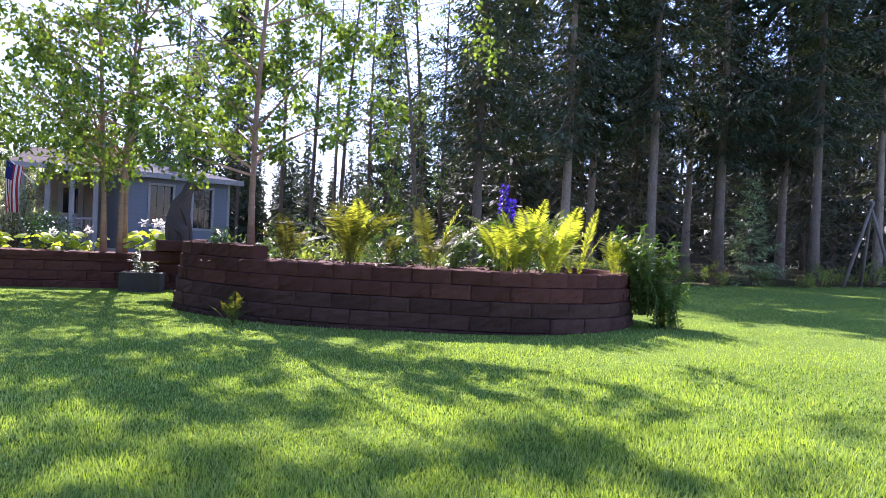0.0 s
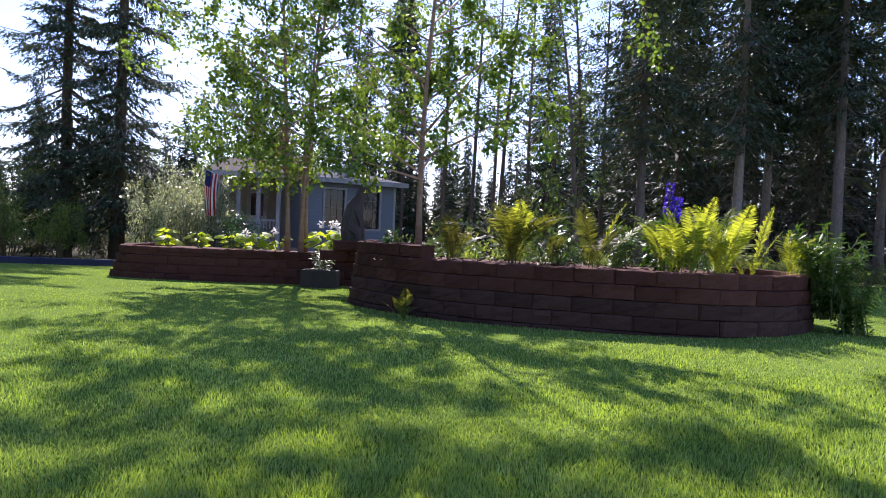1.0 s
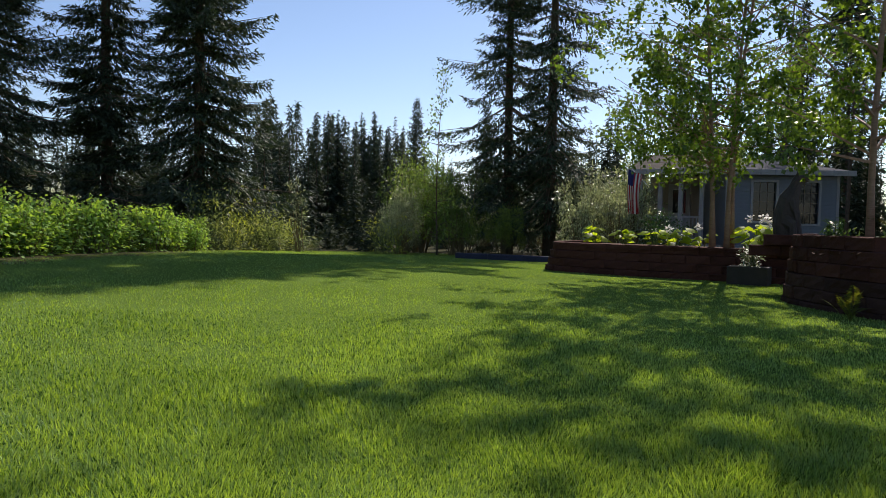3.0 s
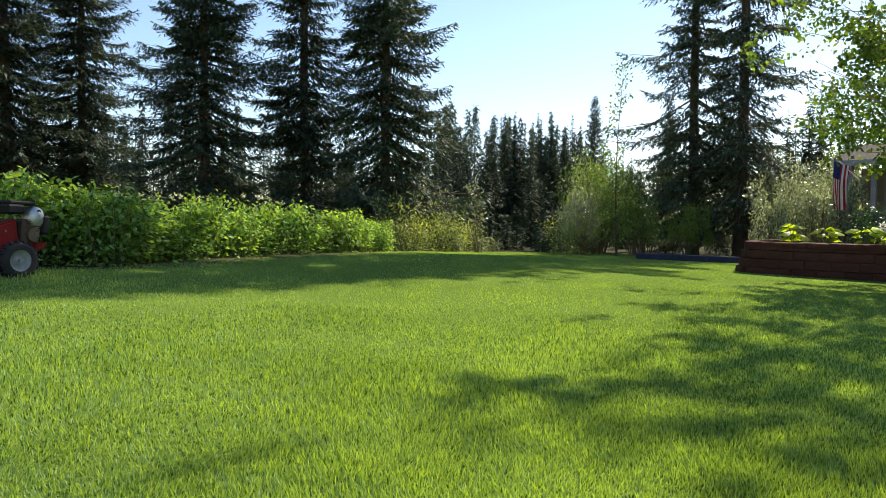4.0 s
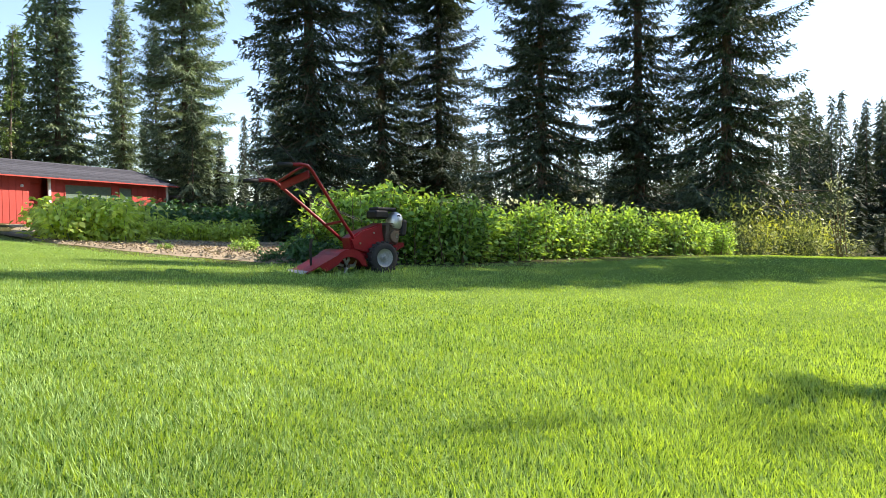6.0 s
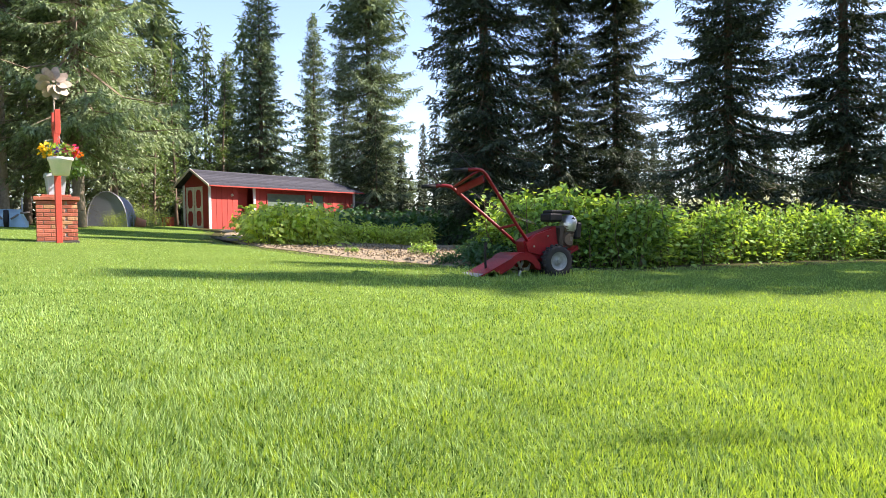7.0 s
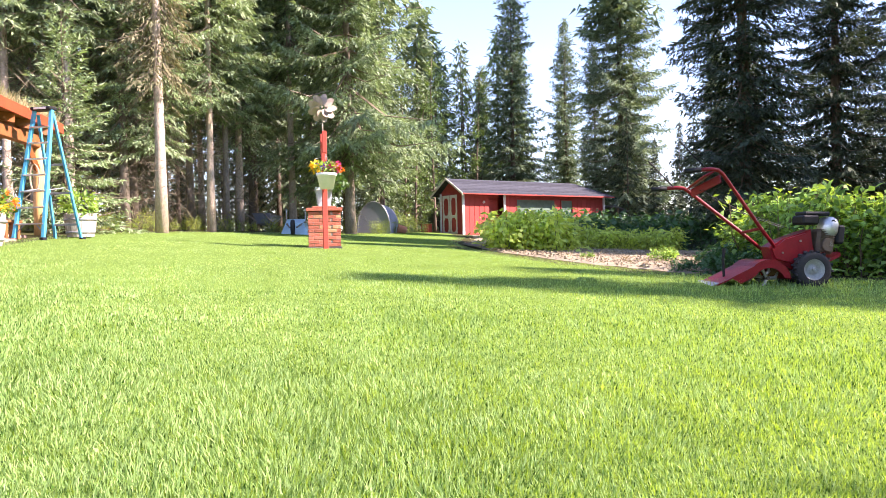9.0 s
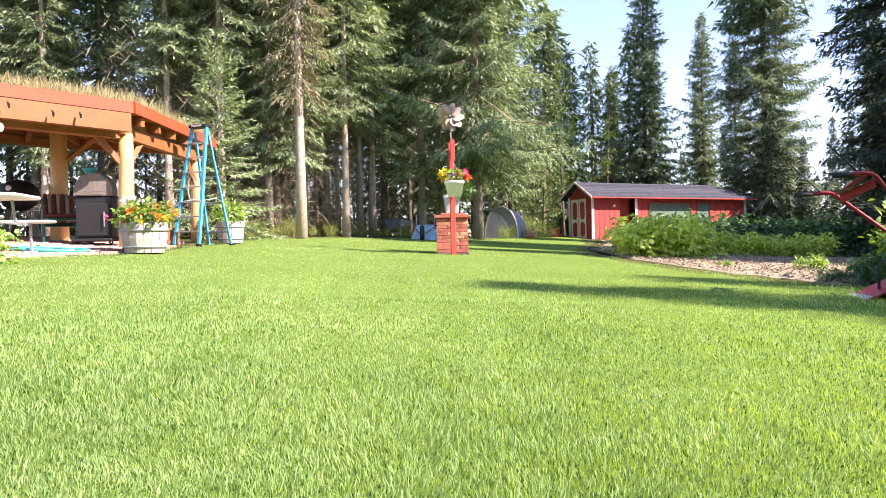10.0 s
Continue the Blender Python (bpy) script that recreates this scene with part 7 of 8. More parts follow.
    s.add([(L + 0.25, -over, H - 0.09), (L + 0.25, D + over, H - 0.09), (L - 1.45, D / 2, H + rise + 0.03), (L + 0.25, -over, H - 0.06), (L + 0.25, D + over, H - 0.06), (L - 1.45, D / 2, H + rise + 0.06)],
          [(0, 1, 2), (3, 4, 5), (0, 1, 4, 3), (1, 2, 5, 4), (2, 0, 3, 5)])
    part("hip_slope", s, SHINGLE, t)
    s = Solid()
    s.box(-0.25, -over - 0.02, H - 0.13, L + 0.25, -over, H - 0.08, b=0.004)
    part("eave_board", s, BARN, t)
    for k in range(14):
        x = 2.5 + 0.46 * k
        s = Solid()
        s.add([(x, -over, H - 0.14), (x, 0.0, H - 0.02), (x, 0.0, H + 0.08), (x, -over, H - 0.06), (x + 0.06, -over, H - 0.14), (x + 0.06, 0.0, H - 0.02), (x + 0.06, 0.0, H + 0.08), (x + 0.06, -over, H - 0.06)],
              [(0, 1, 2, 3), (4, 5, 6, 7), (0, 1, 5, 4), (1, 2, 6, 5), (2, 3, 7, 6), (3, 0, 4, 7)])
        part("rafter_tail", s, BARN, t)
    for y0 in (-over, D + over):
        s = Solid()
        s.add([(-0.28, y0, H - 0.16), (-0.28, D / 2, H + rise - 0.02), (-0.28, D / 2, H + rise + 0.07), (-0.28, y0, H - 0.06), (-0.25, y0, H - 0.16), (-0.25, D / 2, H + rise - 0.02), (-0.25, D / 2, H + rise + 0.07), (-0.25, y0, H - 0.06)],
              [(0, 1, 2, 3), (4, 5, 6, 7), (0, 1, 5, 4), (1, 2, 6, 5), (2, 3, 7, 6), (3, 0, 4, 7)])
        part("barge_board", s, CREAM, t)
    s = Solid()
    s.tube([(1.15, -0.03, 1.45), (1.15, -0.08, 1.47), (1.15, -0.13, 1.44)], [0.05, 0.06, 0.03], 9)
    part("lamp", s, WHITE, t)


shed()
t = thing("red_bucket", stand(-26.6, -14.9), "small red box standing by the shed doors", "box")
s = Solid()
s.box(-0.18, -0.18, 0, 0.18, 0.18, 0.38, b=0.02)
part("box_body", s, BARN, t)
# low wire-and-slat lean-to beyond the shed
t = thing("lean_to", pose(-35.2, -9.0, gz(-35, -9), 0, 0, 152), "grey open lean-to roof at the end of the shed", "lean-to")
s = Solid()
s.add([(0, -0.4, 1.6), (0, 2.2, 1.75), (2.6, 2.2, 0.95), (2.6, -0.4, 0.9), (0, -0.4, 1.65), (0, 2.2, 1.8), (2.6, 2.2, 1.0), (2.6, -0.4, 0.95)], [(0, 1, 2, 3), (4, 5, 6, 7), (0, 1, 5, 4), (1, 2, 6, 5), (2, 3, 7, 6), (3, 0, 4, 7)])
part("sheet_roof", s, TARP, t)
for x, h in ((0.2, 1.6), (2.4, 0.98)):
    s = Solid()
    s.box(x, -0.35, -0.1, x + 0.08, -0.27, h, b=0.005)
    part("post", s, POLE, t)
for k in range(9):
    s = Solid()
    s.box(0.3 + 0.16 * k, -0.34, 0.35, 0.37 + 0.16 * k, -0.32, 1.2, b=0.004)
    part("slat", s, WHITE, t, "white slat")
for z in (0.45, 1.05):
    s = Solid()
    s.box(0.28, -0.32, z, 1.68, -0.29, z + 0.06, b=0.004)
    part("slat_rail", s, WHITE, t)


# ---- grey tarpaulin shelter, wheelbarrows and pots by the wood ----
def shelter():
    t = thing("tarpaulin_shelter", stand(-21.75, -14.45, 112, -0.05), "rounded grey tarpaulin shelter under the big spruce", "shelter")
    n, w, h, d = 14, 0.62, 1.22, 2.2
    prof = [(w * math.cos(a), h * math.sin(a) ** 0.8) for a in np.linspace(0, math.pi, n)]
    s = Solid()
    pts, fs = [], []
    for j in range(5):
        for x, z in prof:
            q = 1 - 0.05 * abs(math.sin(j * 2.2))
            pts.append((x * q, d * j / 4, z * q))
    for j in range(4):
        for i in range(n - 1):
            b = j * n + i
            fs.append((b, b + 1, b + n + 1, b + n))
    fs += [tuple(range(n)), tuple(range(4 * n, 5 * n))]
    s.add(pts, fs)
    part("cover", s, TARP, t, smooth=False)
    s = Solid()
    s.tube([(x * 1.01, -0.01, z * 1.01) for x, z in prof], 0.02, 6)
    part("hoop", s, GREYMETAL, t)


shelter()


def wheelbarrow(m, mat, label):
    """Tipped forward so that the tub stands on its rim."""
    t = thing("wheelbarrow", m, label, "wheelbarrow", "wheelbarrows")
    s = Solid()
    s.add([(-0.42, -0.30, 0.42), (0.48, -0.34, 0.42), (0.48, 0.34, 0.42), (-0.42, 0.30, 0.42), (-0.22, -0.2, 0.12), (0.22, -0.2, 0.12), (0.22, 0.2, 0.12), (-0.22, 0.2, 0.12),
           (-0.44, -0.32, 0.43), (0.50, -0.36, 0.43), (0.50, 0.36, 0.43), (-0.44, 0.32, 0.43)],
          [(0, 1, 5, 4), (1, 2, 6, 5), (2, 3, 7, 6), (3, 0, 4, 7), (4, 5, 6, 7), (8, 9, 1, 0), (9, 10, 2, 1), (10, 11, 3, 2), (11, 8, 0, 3)])
    part("tub", s, mat, t)
    for sy in (-1, 1):
        s = Solid()
        s.tube([(0.6, sy * 0.08, 0.14), (0.1, sy * 0.2, 0.14), (-0.95, sy * 0.3, 0.34)], 0.02, 7)
        part("handle", s, POLE, t)
        s = Solid()
        s.tube([(-0.2, sy * 0.22, 0.2), (-0.32, sy * 0.22, -0.1)], 0.015, 6)
        part("leg", s, GREYMETAL, t)
    s = Solid()
    s.lathe([(0.1, -0.04), (0.17, -0.04), (0.18, 0), (0.17, 0.04), (0.1, 0.04)], 16, Matrix.Translation((0.68, 0, 0.12)), "y")
    part("wheel", s, RUBBER, t, smooth=True)


wheelbarrow(pose(-16.6, -13.9, gz(-16.6, -13.9) + 0.56, 180, 14, 35) @ Matrix.Scale(1.3, 4), BARROW, "pale blue wheelbarrow lying upside down on the grass")
wheelbarrow(pose(-17.2, -15.6, gz(-17.2, -15.6) + 0.12, 0, 6, 200), TARP, "dark grey wheelbarrow standing among the trunks")
pot("terracotta_pot", stand(-23.2, -13.9, 0, 0.12) @ pose(0, 0, 0, 78, 0, 30), 0.14, 0.2, 0.36, TERRACOTTA, "terracotta pot lying on its side in the weeds")
rng = np.random.default_rng(81)
for k, (x, y, s) in enumerate([(-21.6, -14.0, 0.5), (-21.0, -13.9, 0.45), (-22.8, -14.3, 0.5), (-24.1, -14.3, 0.6), (-24.8, -14.2, 0.6), (-20.4, -14.6, 0.6), (-23.6, -15.2, 0.9), (-25.6, -15.4, 0.8)]):
    bush("weed_clump", B_WEED[k % 3], x, y, 53 * k, s, "tall weeds growing in front of the shelter", "weeds", WEED, STEM, "weeds by the shelter")
for k, (x, y, s) in enumerate([(-16.9, -15.2, 0.45), (-15.4, -15.5, 0.45), (-14.2, -15.6, 0.4), (-13.0, -15.9, 0.5), (-11.8, -15.7, 0.45), (-11.0, -15.3, 0.45), (-17.7, -15.6, 0.4), (-14.8, -16.3, 0.6), (-12.3, -16.6, 0.6), (-10.6, -15.9, 0.7), (-9.6, -15.4, 0.7), (-16.2, -16.2, 0.6), (-13.6, -16.8, 0.7)]):
    bush("weed_clump", B_LOW[k % 2] if k > 6 else B_WEED[k % 3], x, y, 53 * k, s, "yellow-green weeds along the sunlit forest edge", "weeds", YELLOW_WEED if k < 7 else WEED, STEM, "weeds at the sunlit wood")
for k, (a, d, h) in enumerate([(121, 38, 11.5), (119.6, 43, 13), (117.8, 40, 10.5), (116.2, 45, 12.5), (114.6, 41, 9.5), (122.5, 41, 12)]):
    spruce((SPIRE + FULL)[k % 4], -math.sin(radians(a)) * d, math.cos(radians(a)) * d, 60 * k, h / 13, "green spruce among the aspens behind the red shed", "spruces behind the shed", BARK, NEEDLE_MID)
for k, (x, y, h, n) in enumerate([(-31.5, -17.2, 9.0, 2600), (-33.6, -15.6, 9, 2600), (-30.4, -18.2, 8.5, 2400), (-36, -17.5, 10, 2200), (-29.5, -17.2, 7, 2000)]):
    birch("aspen_tree", x, y, h, (rng.normal(0, 0.4), rng.normal(0, 0.3)), n, rng, "leafy aspen behind the red shed", BARK, ASPEN_LEAF, 0.12, 0.08, 0.17, 0.10, "aspens behind the shed")

r = random.Random(77)
for k in range(22):
    q = k / 21
    x, y = -8.4 - 11.6 * q, -14.9 - 0.9 * math.sin(q * 2.6) * (1 if q < 0.6 else 0.6) + r.uniform(-0.35, 0.2)
    bush("weed_clump", B_LOW[k % 2], x, y, 71 * k, r.uniform(0.22, 0.42), "yellow-green weeds along the sunlit forest edge", "weeds", YELLOW_WEED if k % 3 == 0 else WEED, STEM, "weeds at the sunlit wood")


# ---- timber pavilion with a sod roof, and its patio ----
EAVE = [(-2.5, -11.35), (-5.78, -11.09), (-8.94, -13.54), (-6.4, -15.7), (-1.5, -15.5)]
LIFT = [0.0, 0.0, 0.0, 0.14, 0.14]
MID, MID_LIFT = (-5.2, -13.5), 0.30


def plank(p0, p1, z0, z1, out, thick, l0=0.0, l1=0.0):
    """A board on edge between two plan points, pushed outwards by out."""
    d = Vector((p1[0] - p0[0], p1[1] - p0[1]))
    n = Vector((d.y, -d.x)).normalized()
    if n.dot(Vector((p0[0] - MID[0], p0[1] - MID[1]))) < 0:
        n = -n
    m = Matrix(((d.x, n.x, 0, p0[0]), (d.y, n.y, 0, p0[1]), (0, 0, 1, 0), (0, 0, 0, 1)))
    s = Solid()
    s.box(0.002, out, z0, 0.998, out + thick, z1, b=0.0)
    s.v = [tuple(m @ Vector((u, w, z + l0 + (l1 - l0) * u))) for u, w, z in s.v]
    return s


def toward(p, k):
    return (p[0] + (MID[0] - p[0]) * k, p[1] + (MID[1] - p[1]) * k)


def pavilion():
    t = thing("pavilion", Matrix.Identity(4), "open timber pavilion with log posts and a grassy sod roof", "pavilion")
    n = len(EAVE)
    for i in range(n):
        a, b = EAVE[i], EAVE[(i + 1) % n]
        la, lb = LIFT[i], LIFT[(i + 1) % n]
        part("fascia", plank(a, b, 3.08, 3.27, 0.0, 0.045, la, lb), FASCIA, t)
        k = (0.045, 0.16, 0.1, 0.1, 0.1)[i]
        ia, ib = toward(a, k), toward(b, k)
        part("beam", plank(ia, ib, 2.77 if i < 2 else 2.9, 3.07, 0.0, 0.14, la, lb), TIMBER, t)
    s = Solid()
    s.add([(x, y, 3.09 + q) for (x, y), q in zip(EAVE, LIFT)] + [(MID[0], MID[1], 3.12 + MID_LIFT)] + [(x, y, 3.25 + q) for (x, y), q in zip(EAVE, LIFT)] + [(MID[0], MID[1], 3.32 + MID_LIFT)],
          [(i, (i + 1) % n, n) for i in range(n)] + [(i + n + 1, (i + 1) % n + n + 1, 2 * n + 1) for i in range(n)] + [(i, (i + 1) % n, (i + 1) % n + n + 1, i + n + 1) for i in range(n)])
    part("roof", s, TIMBER, t)
    for i in range(n):
        a, b = Vector(EAVE[i]), Vector(EAVE[(i + 1) % n])
        for q in (0.1, 0.28, 0.46, 0.64, 0.82):
            p = a.lerp(b, q)
            e = Vector(toward(p, 0.5))
            s = Solid()
            d = (e - p).normalized()
            o = Vector((-d.y, d.x)) * 0.05
            lp = LIFT[i] + (LIFT[(i + 1) % n] - LIFT[i]) * q
            z0, z1 = 2.93 + lp, 2.97 + 0.5 * (lp + MID_LIFT)
            g = d * (0.35 if i == 0 else 0.02)
            pts = [(*(p + g - o), z0), (*(p + g + o), z0), (*(p + g + o), z0 + 0.15), (*(p + g - o), z0 + 0.15), (*(e - o), z1), (*(e + o), z1), (*(e + o), z1 + 0.15), (*(e - o), z1 + 0.15)]
            s.add(pts, [(0, 1, 2, 3), (4, 5, 6, 7), (0, 1, 5, 4), (1, 2, 6, 5), (2, 3, 7, 6), (3, 0, 4, 7)])
            part("rafter", s, TIMBER, t)
    posts = [(-5.87, -11.52, 0.125), (-8.3, -13.3, 0.11), (-5.76, -13.85, 0.155), (-2.65, -11.75, 0.12), (-2.2, -15.0, 0.12)]
    for x, y, r in posts:
        s = Solid()
        z0 = gz(x, y) - 0.05
        s.tube([(x, y, z0), (x + 0.01, y, 1.6), (x, y + 0.01, 2.3), (x, y, 2.8 if y > -13.5 else 3.3)], [r * 1.06, r, r * 0.97, r * 0.94], 18)
        part("log_post", s, LOG, t, smooth=True)
    for x, y, dx, dy, up in ((-5.76, -13.85, -0.55, 0.45, 0.25), (-5.87, -11.52, 0.5, -0.1, 0), (-5.87, -11.52, -0.5, -0.38, 0), (-8.3, -13.3, 0.5, 0.38, 0)):
        s = Solid()
        s.tube([(x + dx * 0.1, y + dy * 0.1, 2.25 + up), (x + dx, y + dy, 2.8 + up)], 0.06, 4)
        part("brace", s, TIMBER, t)
    for p0, p1 in (((-5.87, -11.52), (-2.65, -11.75)), ((-5.87, -11.52), (-8.3, -13.3))):
        s = Solid()
        d = math.degrees(math.atan2(p1[1] - p0[1], p1[0] - p0[0]))
        s.box(0, -0.075, 2.70, math.dist(p0, p1), 0.075, 2.92, pose(*p0, 0, 0, 0, d), b=0.01)
        part("cross_beam", s, TIMBER, t)
    for x, z in ((-4.9, 2.97), (-4.5, 2.94), (-3.9, 2.98), (-3.5, 2.95)):
        s = Solid()
        s.tube([(x, -11.02 - 0.02 * (x + 5.8), z), (x + 0.01, -10.98, z - 0.05), (x, -11.0, z - 0.1)], [0.012, 0.02, 0.012], 7)
        part("hook", s, BLACKSTEEL, t)
    rng = np.random.default_rng(91)
    bits = []
    for i in range(n):
        m = 4600 if i < 2 else 1200
        la, lb = LIFT[i], LIFT[(i + 1) % n]
        a, b = np.array(EAVE[i]), np.array(EAVE[(i + 1) % n])
        q, k = rng.random(m), rng.random(m) ** 1.6 * 0.6
        xy = (a + (b - a) * q[:, None]) * (1 - k[:, None]) + np.array(MID) * k[:, None]
        c = np.concatenate([xy, (3.22 + 0.07 * k + (la + (lb - la) * q) * (1 - k) + MID_LIFT * k)[:, None]], 1)
        d = rng.normal(0, 0.35, (m, 3)) + np.array((0, 0, 1))
        bits.append(leaves(c, d, rand_dirs(rng, m), (0.10 + 0.26 * rng.random(m) ** 2), 0.007 + 0.006 * rng.random(m)))
    v, f = join(bits)
    tagged(part("sod", arrays("sod", v, f), SOD, t, "dry golden grass growing on the roof"), kind="stuff")


pavilion()

# patio of square pavers
PATIO = [(-5.7, -10.55), (-4.4, -10.05), (-2.2, -9.6), (-1.6, -13.5), (-5.2, -15.2), (-7.6, -14.4), (-7.9, -13.2)]
t = thing("patio", Matrix.Identity(4), "patio of pinkish concrete pavers under the pavilion", "patio", kind="structure")
s = Solid()
s.box(-0.147, -0.147, -0.06, 0.147, 0.147, 0.0, b=0.006)
pv = s.mesh("paver")
rr = random.Random(6)
for i in range(24):
    for j in range(24):
        x, y = -8.2 + 0.302 * i, -15.4 + 0.302 * j
        if inside(PATIO, np.array([x]), np.array([y]))[0]:
            b = part("paver", pv, PAVER, t)
            b.matrix_basis = pose(x, y, gz(x, y) + 0.035 + rr.uniform(-0.003, 0.003), 0, 0, rr.uniform(-0.6, 0.6))


def half_barrel(x, y, r1, h, label, turn=0):
    t = thing("barrel_planter", stand(x, y, turn, 0.02), label, "planter", "half-barrel planters")
    n = 18
    for k in range(n):
        a0, a1 = 2 * math.pi * (k + 0.03) / n, 2 * math.pi * (k + 0.97) / n
        s = Solid()
        pts = []
        for z, q in ((0, 0.82), (h * 0.5, 0.95), (h, 1.0)):
            for rr_ in (r1 * q, r1 * q - 0.03):
                for a in (a0, a1):
                    pts.append((rr_ * math.cos(a), rr_ * math.sin(a), z + (0.006 * ((k * 7) % 3) if z == h else 0)))
        fs = []
        for j in range(2):
            b = 4 * j
            fs += [(b, b + 1, b + 5, b + 4), (b + 2, b + 3, b + 7, b + 6), (b, b + 2, b + 6, b + 4), (b + 1, b + 3, b + 7, b + 5)]
        fs += [(0, 1, 3, 2), (8, 9, 11, 10)]
        s.add(pts, fs)
        part("stave", s, OLDWOOD, t)
    for z, q in ((h * 0.16, 0.872), (h * 0.72, 0.985)):
        s = Solid()
        s.lathe([(r1 * q, z), (r1 * q + 0.008, z), (r1 * (q + 0.012) + 0.008, z + 0.035), (r1 * (q + 0.012), z + 0.035)], 36)
        part("hoop", s, GREYMETAL, t, smooth=True)
    s = Solid()
    s.lathe([(0.001, h * 0.92), (r1 * 0.95, h * 0.9)], 18)
    part("soil", s, MULCH, t)
    return t


rng = np.random.default_rng(95)
t = half_barrel(-5.36, -10.02, 0.345, 0.44, "weathered half-barrel planter overflowing with orange nasturtiums")
v, f = blob_leaves(rng, 900, (0, 0, 0.56), (0.42, 0.42, 0.22), 0.07, 0.065, 0.2, 0.3)
part("foliage", arrays("foliage", v, f), BERRY_LEAF, t)
blooms(t, rng, 20, ORANGE, (-0.05, 0.05, 0.58), (0.42, 0.42, 0.18), 0.06)
blooms(t, rng, 14, YELLOW, (0.05, 0.1, 0.52), (0.42, 0.42, 0.16), 0.055)
blooms(t, rng, 12, WHITE_PETAL, (0.0, -0.1, 0.76), (0.25, 0.25, 0.08), 0.07)
blooms(t, rng, 4, PINK, (0.3, -0.15, 0.55), (0.2, 0.2, 0.1), 0.05)
t = half_barrel(-8.62, -12.55, 0.29, 0.44, "weathered half-barrel planter with a leafy green plant")
v, f = blob_leaves(rng, 420, (0, 0, 0.62), (0.36, 0.36, 0.26), 0.09, 0.06, 0.2, 0.3)
part("foliage", arrays("foliage", v, f), BERRY_LEAF, t)


def step_ladder(m):
    """Local x across the steps, y from the front feet to the back feet."""
    t = thing("step_ladder", m, "tall blue fibreglass step ladder standing open", "ladder")
    H, top = 2.28, 0.17
    for sx in (-1, 1):
        s = Solid()
        s.tube([(sx * 0.29, -0.42, 0.0), (sx * top, 0.0, H)], 0.038, 4)
        part("front_rail", s, BLUEFIBRE, t)
        s = Solid()
        s.tube([(sx * 0.27, 0.55, 0.0), (sx * (top - 0.02), 0.06, H - 0.06)], 0.028, 4)
        part("rear_rail", s, BLUEFIBRE, t)
        for y in (-0.42, 0.55):
            s = Solid()
            s.box(sx * 0.29 - 0.04, y - 0.05, -0.02, sx * 0.29 + 0.04, y + 0.05, 0.04, b=0.008)
            part("foot", s, PLASTIC, t)
    for k in range(1, 8):
        z = H * k / 8.0
        w = 0.29 + (top - 0.29) * z / H
        y = -0.42 + 0.42 * z / H
        s = Solid()
        s.box(-w, y - 0.04, z - 0.025, w, y + 0.045, z, b=0.005)
        part("step", s, ALU, t)
    for z in (0.28, 0.85, 1.35):
        w = 0.27 + (top - 0.29) * z / H
        y = 0.55 - 0.49 * z / H
        s = Solid()
        s.box(-w, y - 0.012, z - 0.02, w, y + 0.012, z + 0.02, b=0.004)
        part("rear_brace", s, GREYMETAL, t)
    for sx in (-1, 1):
        s = Solid()
        s.tube([(sx * 0.25, -0.27, 0.85), (sx * 0.25, 0.15, 0.92), (sx * 0.24, 0.37, 0.85)], 0.01, 6)
        part("spreader", s, GREYMETAL, t)
        s = Solid()
        s.tube([(sx * 0.10, -0.36, 0.285), (sx * 0.28, -0.40, 0.10)], 0.01, 6)
        part("step_brace", s, GREYMETAL, t)
    s = Solid()
    s.box(-0.2, -0.08, H, 0.2, 0.12, H + 0.06, b=0.015)
    cap = part("top_cap", s, PLASTIC, t)
    s = Solid()
    s.box(-0.12, -0.084, H + 0.012, 0.12, -0.08, H + 0.048, b=0.001)
    part("sticker", s, WHITE, cap)


step_ladder(stand(-7.55, -11.95, 107.5))


# smoker grill, kettle grill, chair and picnic table under the roof
def smoker(m):
    t = thing("smoker_grill", m, "upright black smoker grill with a domed lid", "grill")
    s = Solid()
    s.box(-0.30, -0.26, 0.10, 0.30, 0.26, 0.82, b=0.02)
    part("cabinet", s, BLACKSTEEL, t)
    s = Solid()
    s.box(-0.27, -0.285, 0.14, 0.27, -0.262, 0.70, b=0.012)
    d = part("door", s, BLACKSTEEL, t)
    s = Solid()
    s.rod((0.2, -0.31, 0.3), (0.2, -0.31, 0.55), 0.012)
    part("door_handle", s, STEEL, d)
    s = Solid()
    s.sweep([(-0.32, 0.83), (-0.32, 1.0), (-0.22, 1.16), (-0.05, 1.22), (0.12, 1.2), (0.28, 1.08), (0.32, 0.95), (0.32, 0.83)], Matrix.Translation((0, -0.27, 0)), 0.54)
    lid = part("lid", s, POLE, t, "weathered grey-brown domed lid")
    s = Solid()
    s.rod((-0.22, -0.31, 0.90), (0.22, -0.31, 0.90), 0.014)
    part("lid_handle", s, STEEL, lid)
    s = Solid()
    s.box(-0.46, -0.22, 0.80, -0.31, 0.22, 0.84, b=0.008)
    part("side_shelf", s, BLACKSTEEL, t)
    s = Solid()
    s.box(-0.34, -0.36, 0.055, 0.34, 0.28, 0.10, b=0.01)
    part("base", s, BLACKSTEEL, t)
    for x in (-0.28, 0.28):
        for y in (-0.24, 0.24):
            s = Solid()
            s.lathe([(0.02, -0.02), (0.032, -0.02), (0.034, 0.0), (0.032, 0.02), (0.02, 0.02)], 12, Matrix.Translation((x, y, 0.032)), "y")
            part("caster", s, RUBBER, t)
    s = Solid()
    s.rod((0.34, 0.1, 0.75), (0.34, 0.1, 1.05), 0.035)
    s.rod((0.34, 0.1, 1.05), (0.34, 0.1, 1.5), 0.03)
    part("chimney", s, POLE, t)


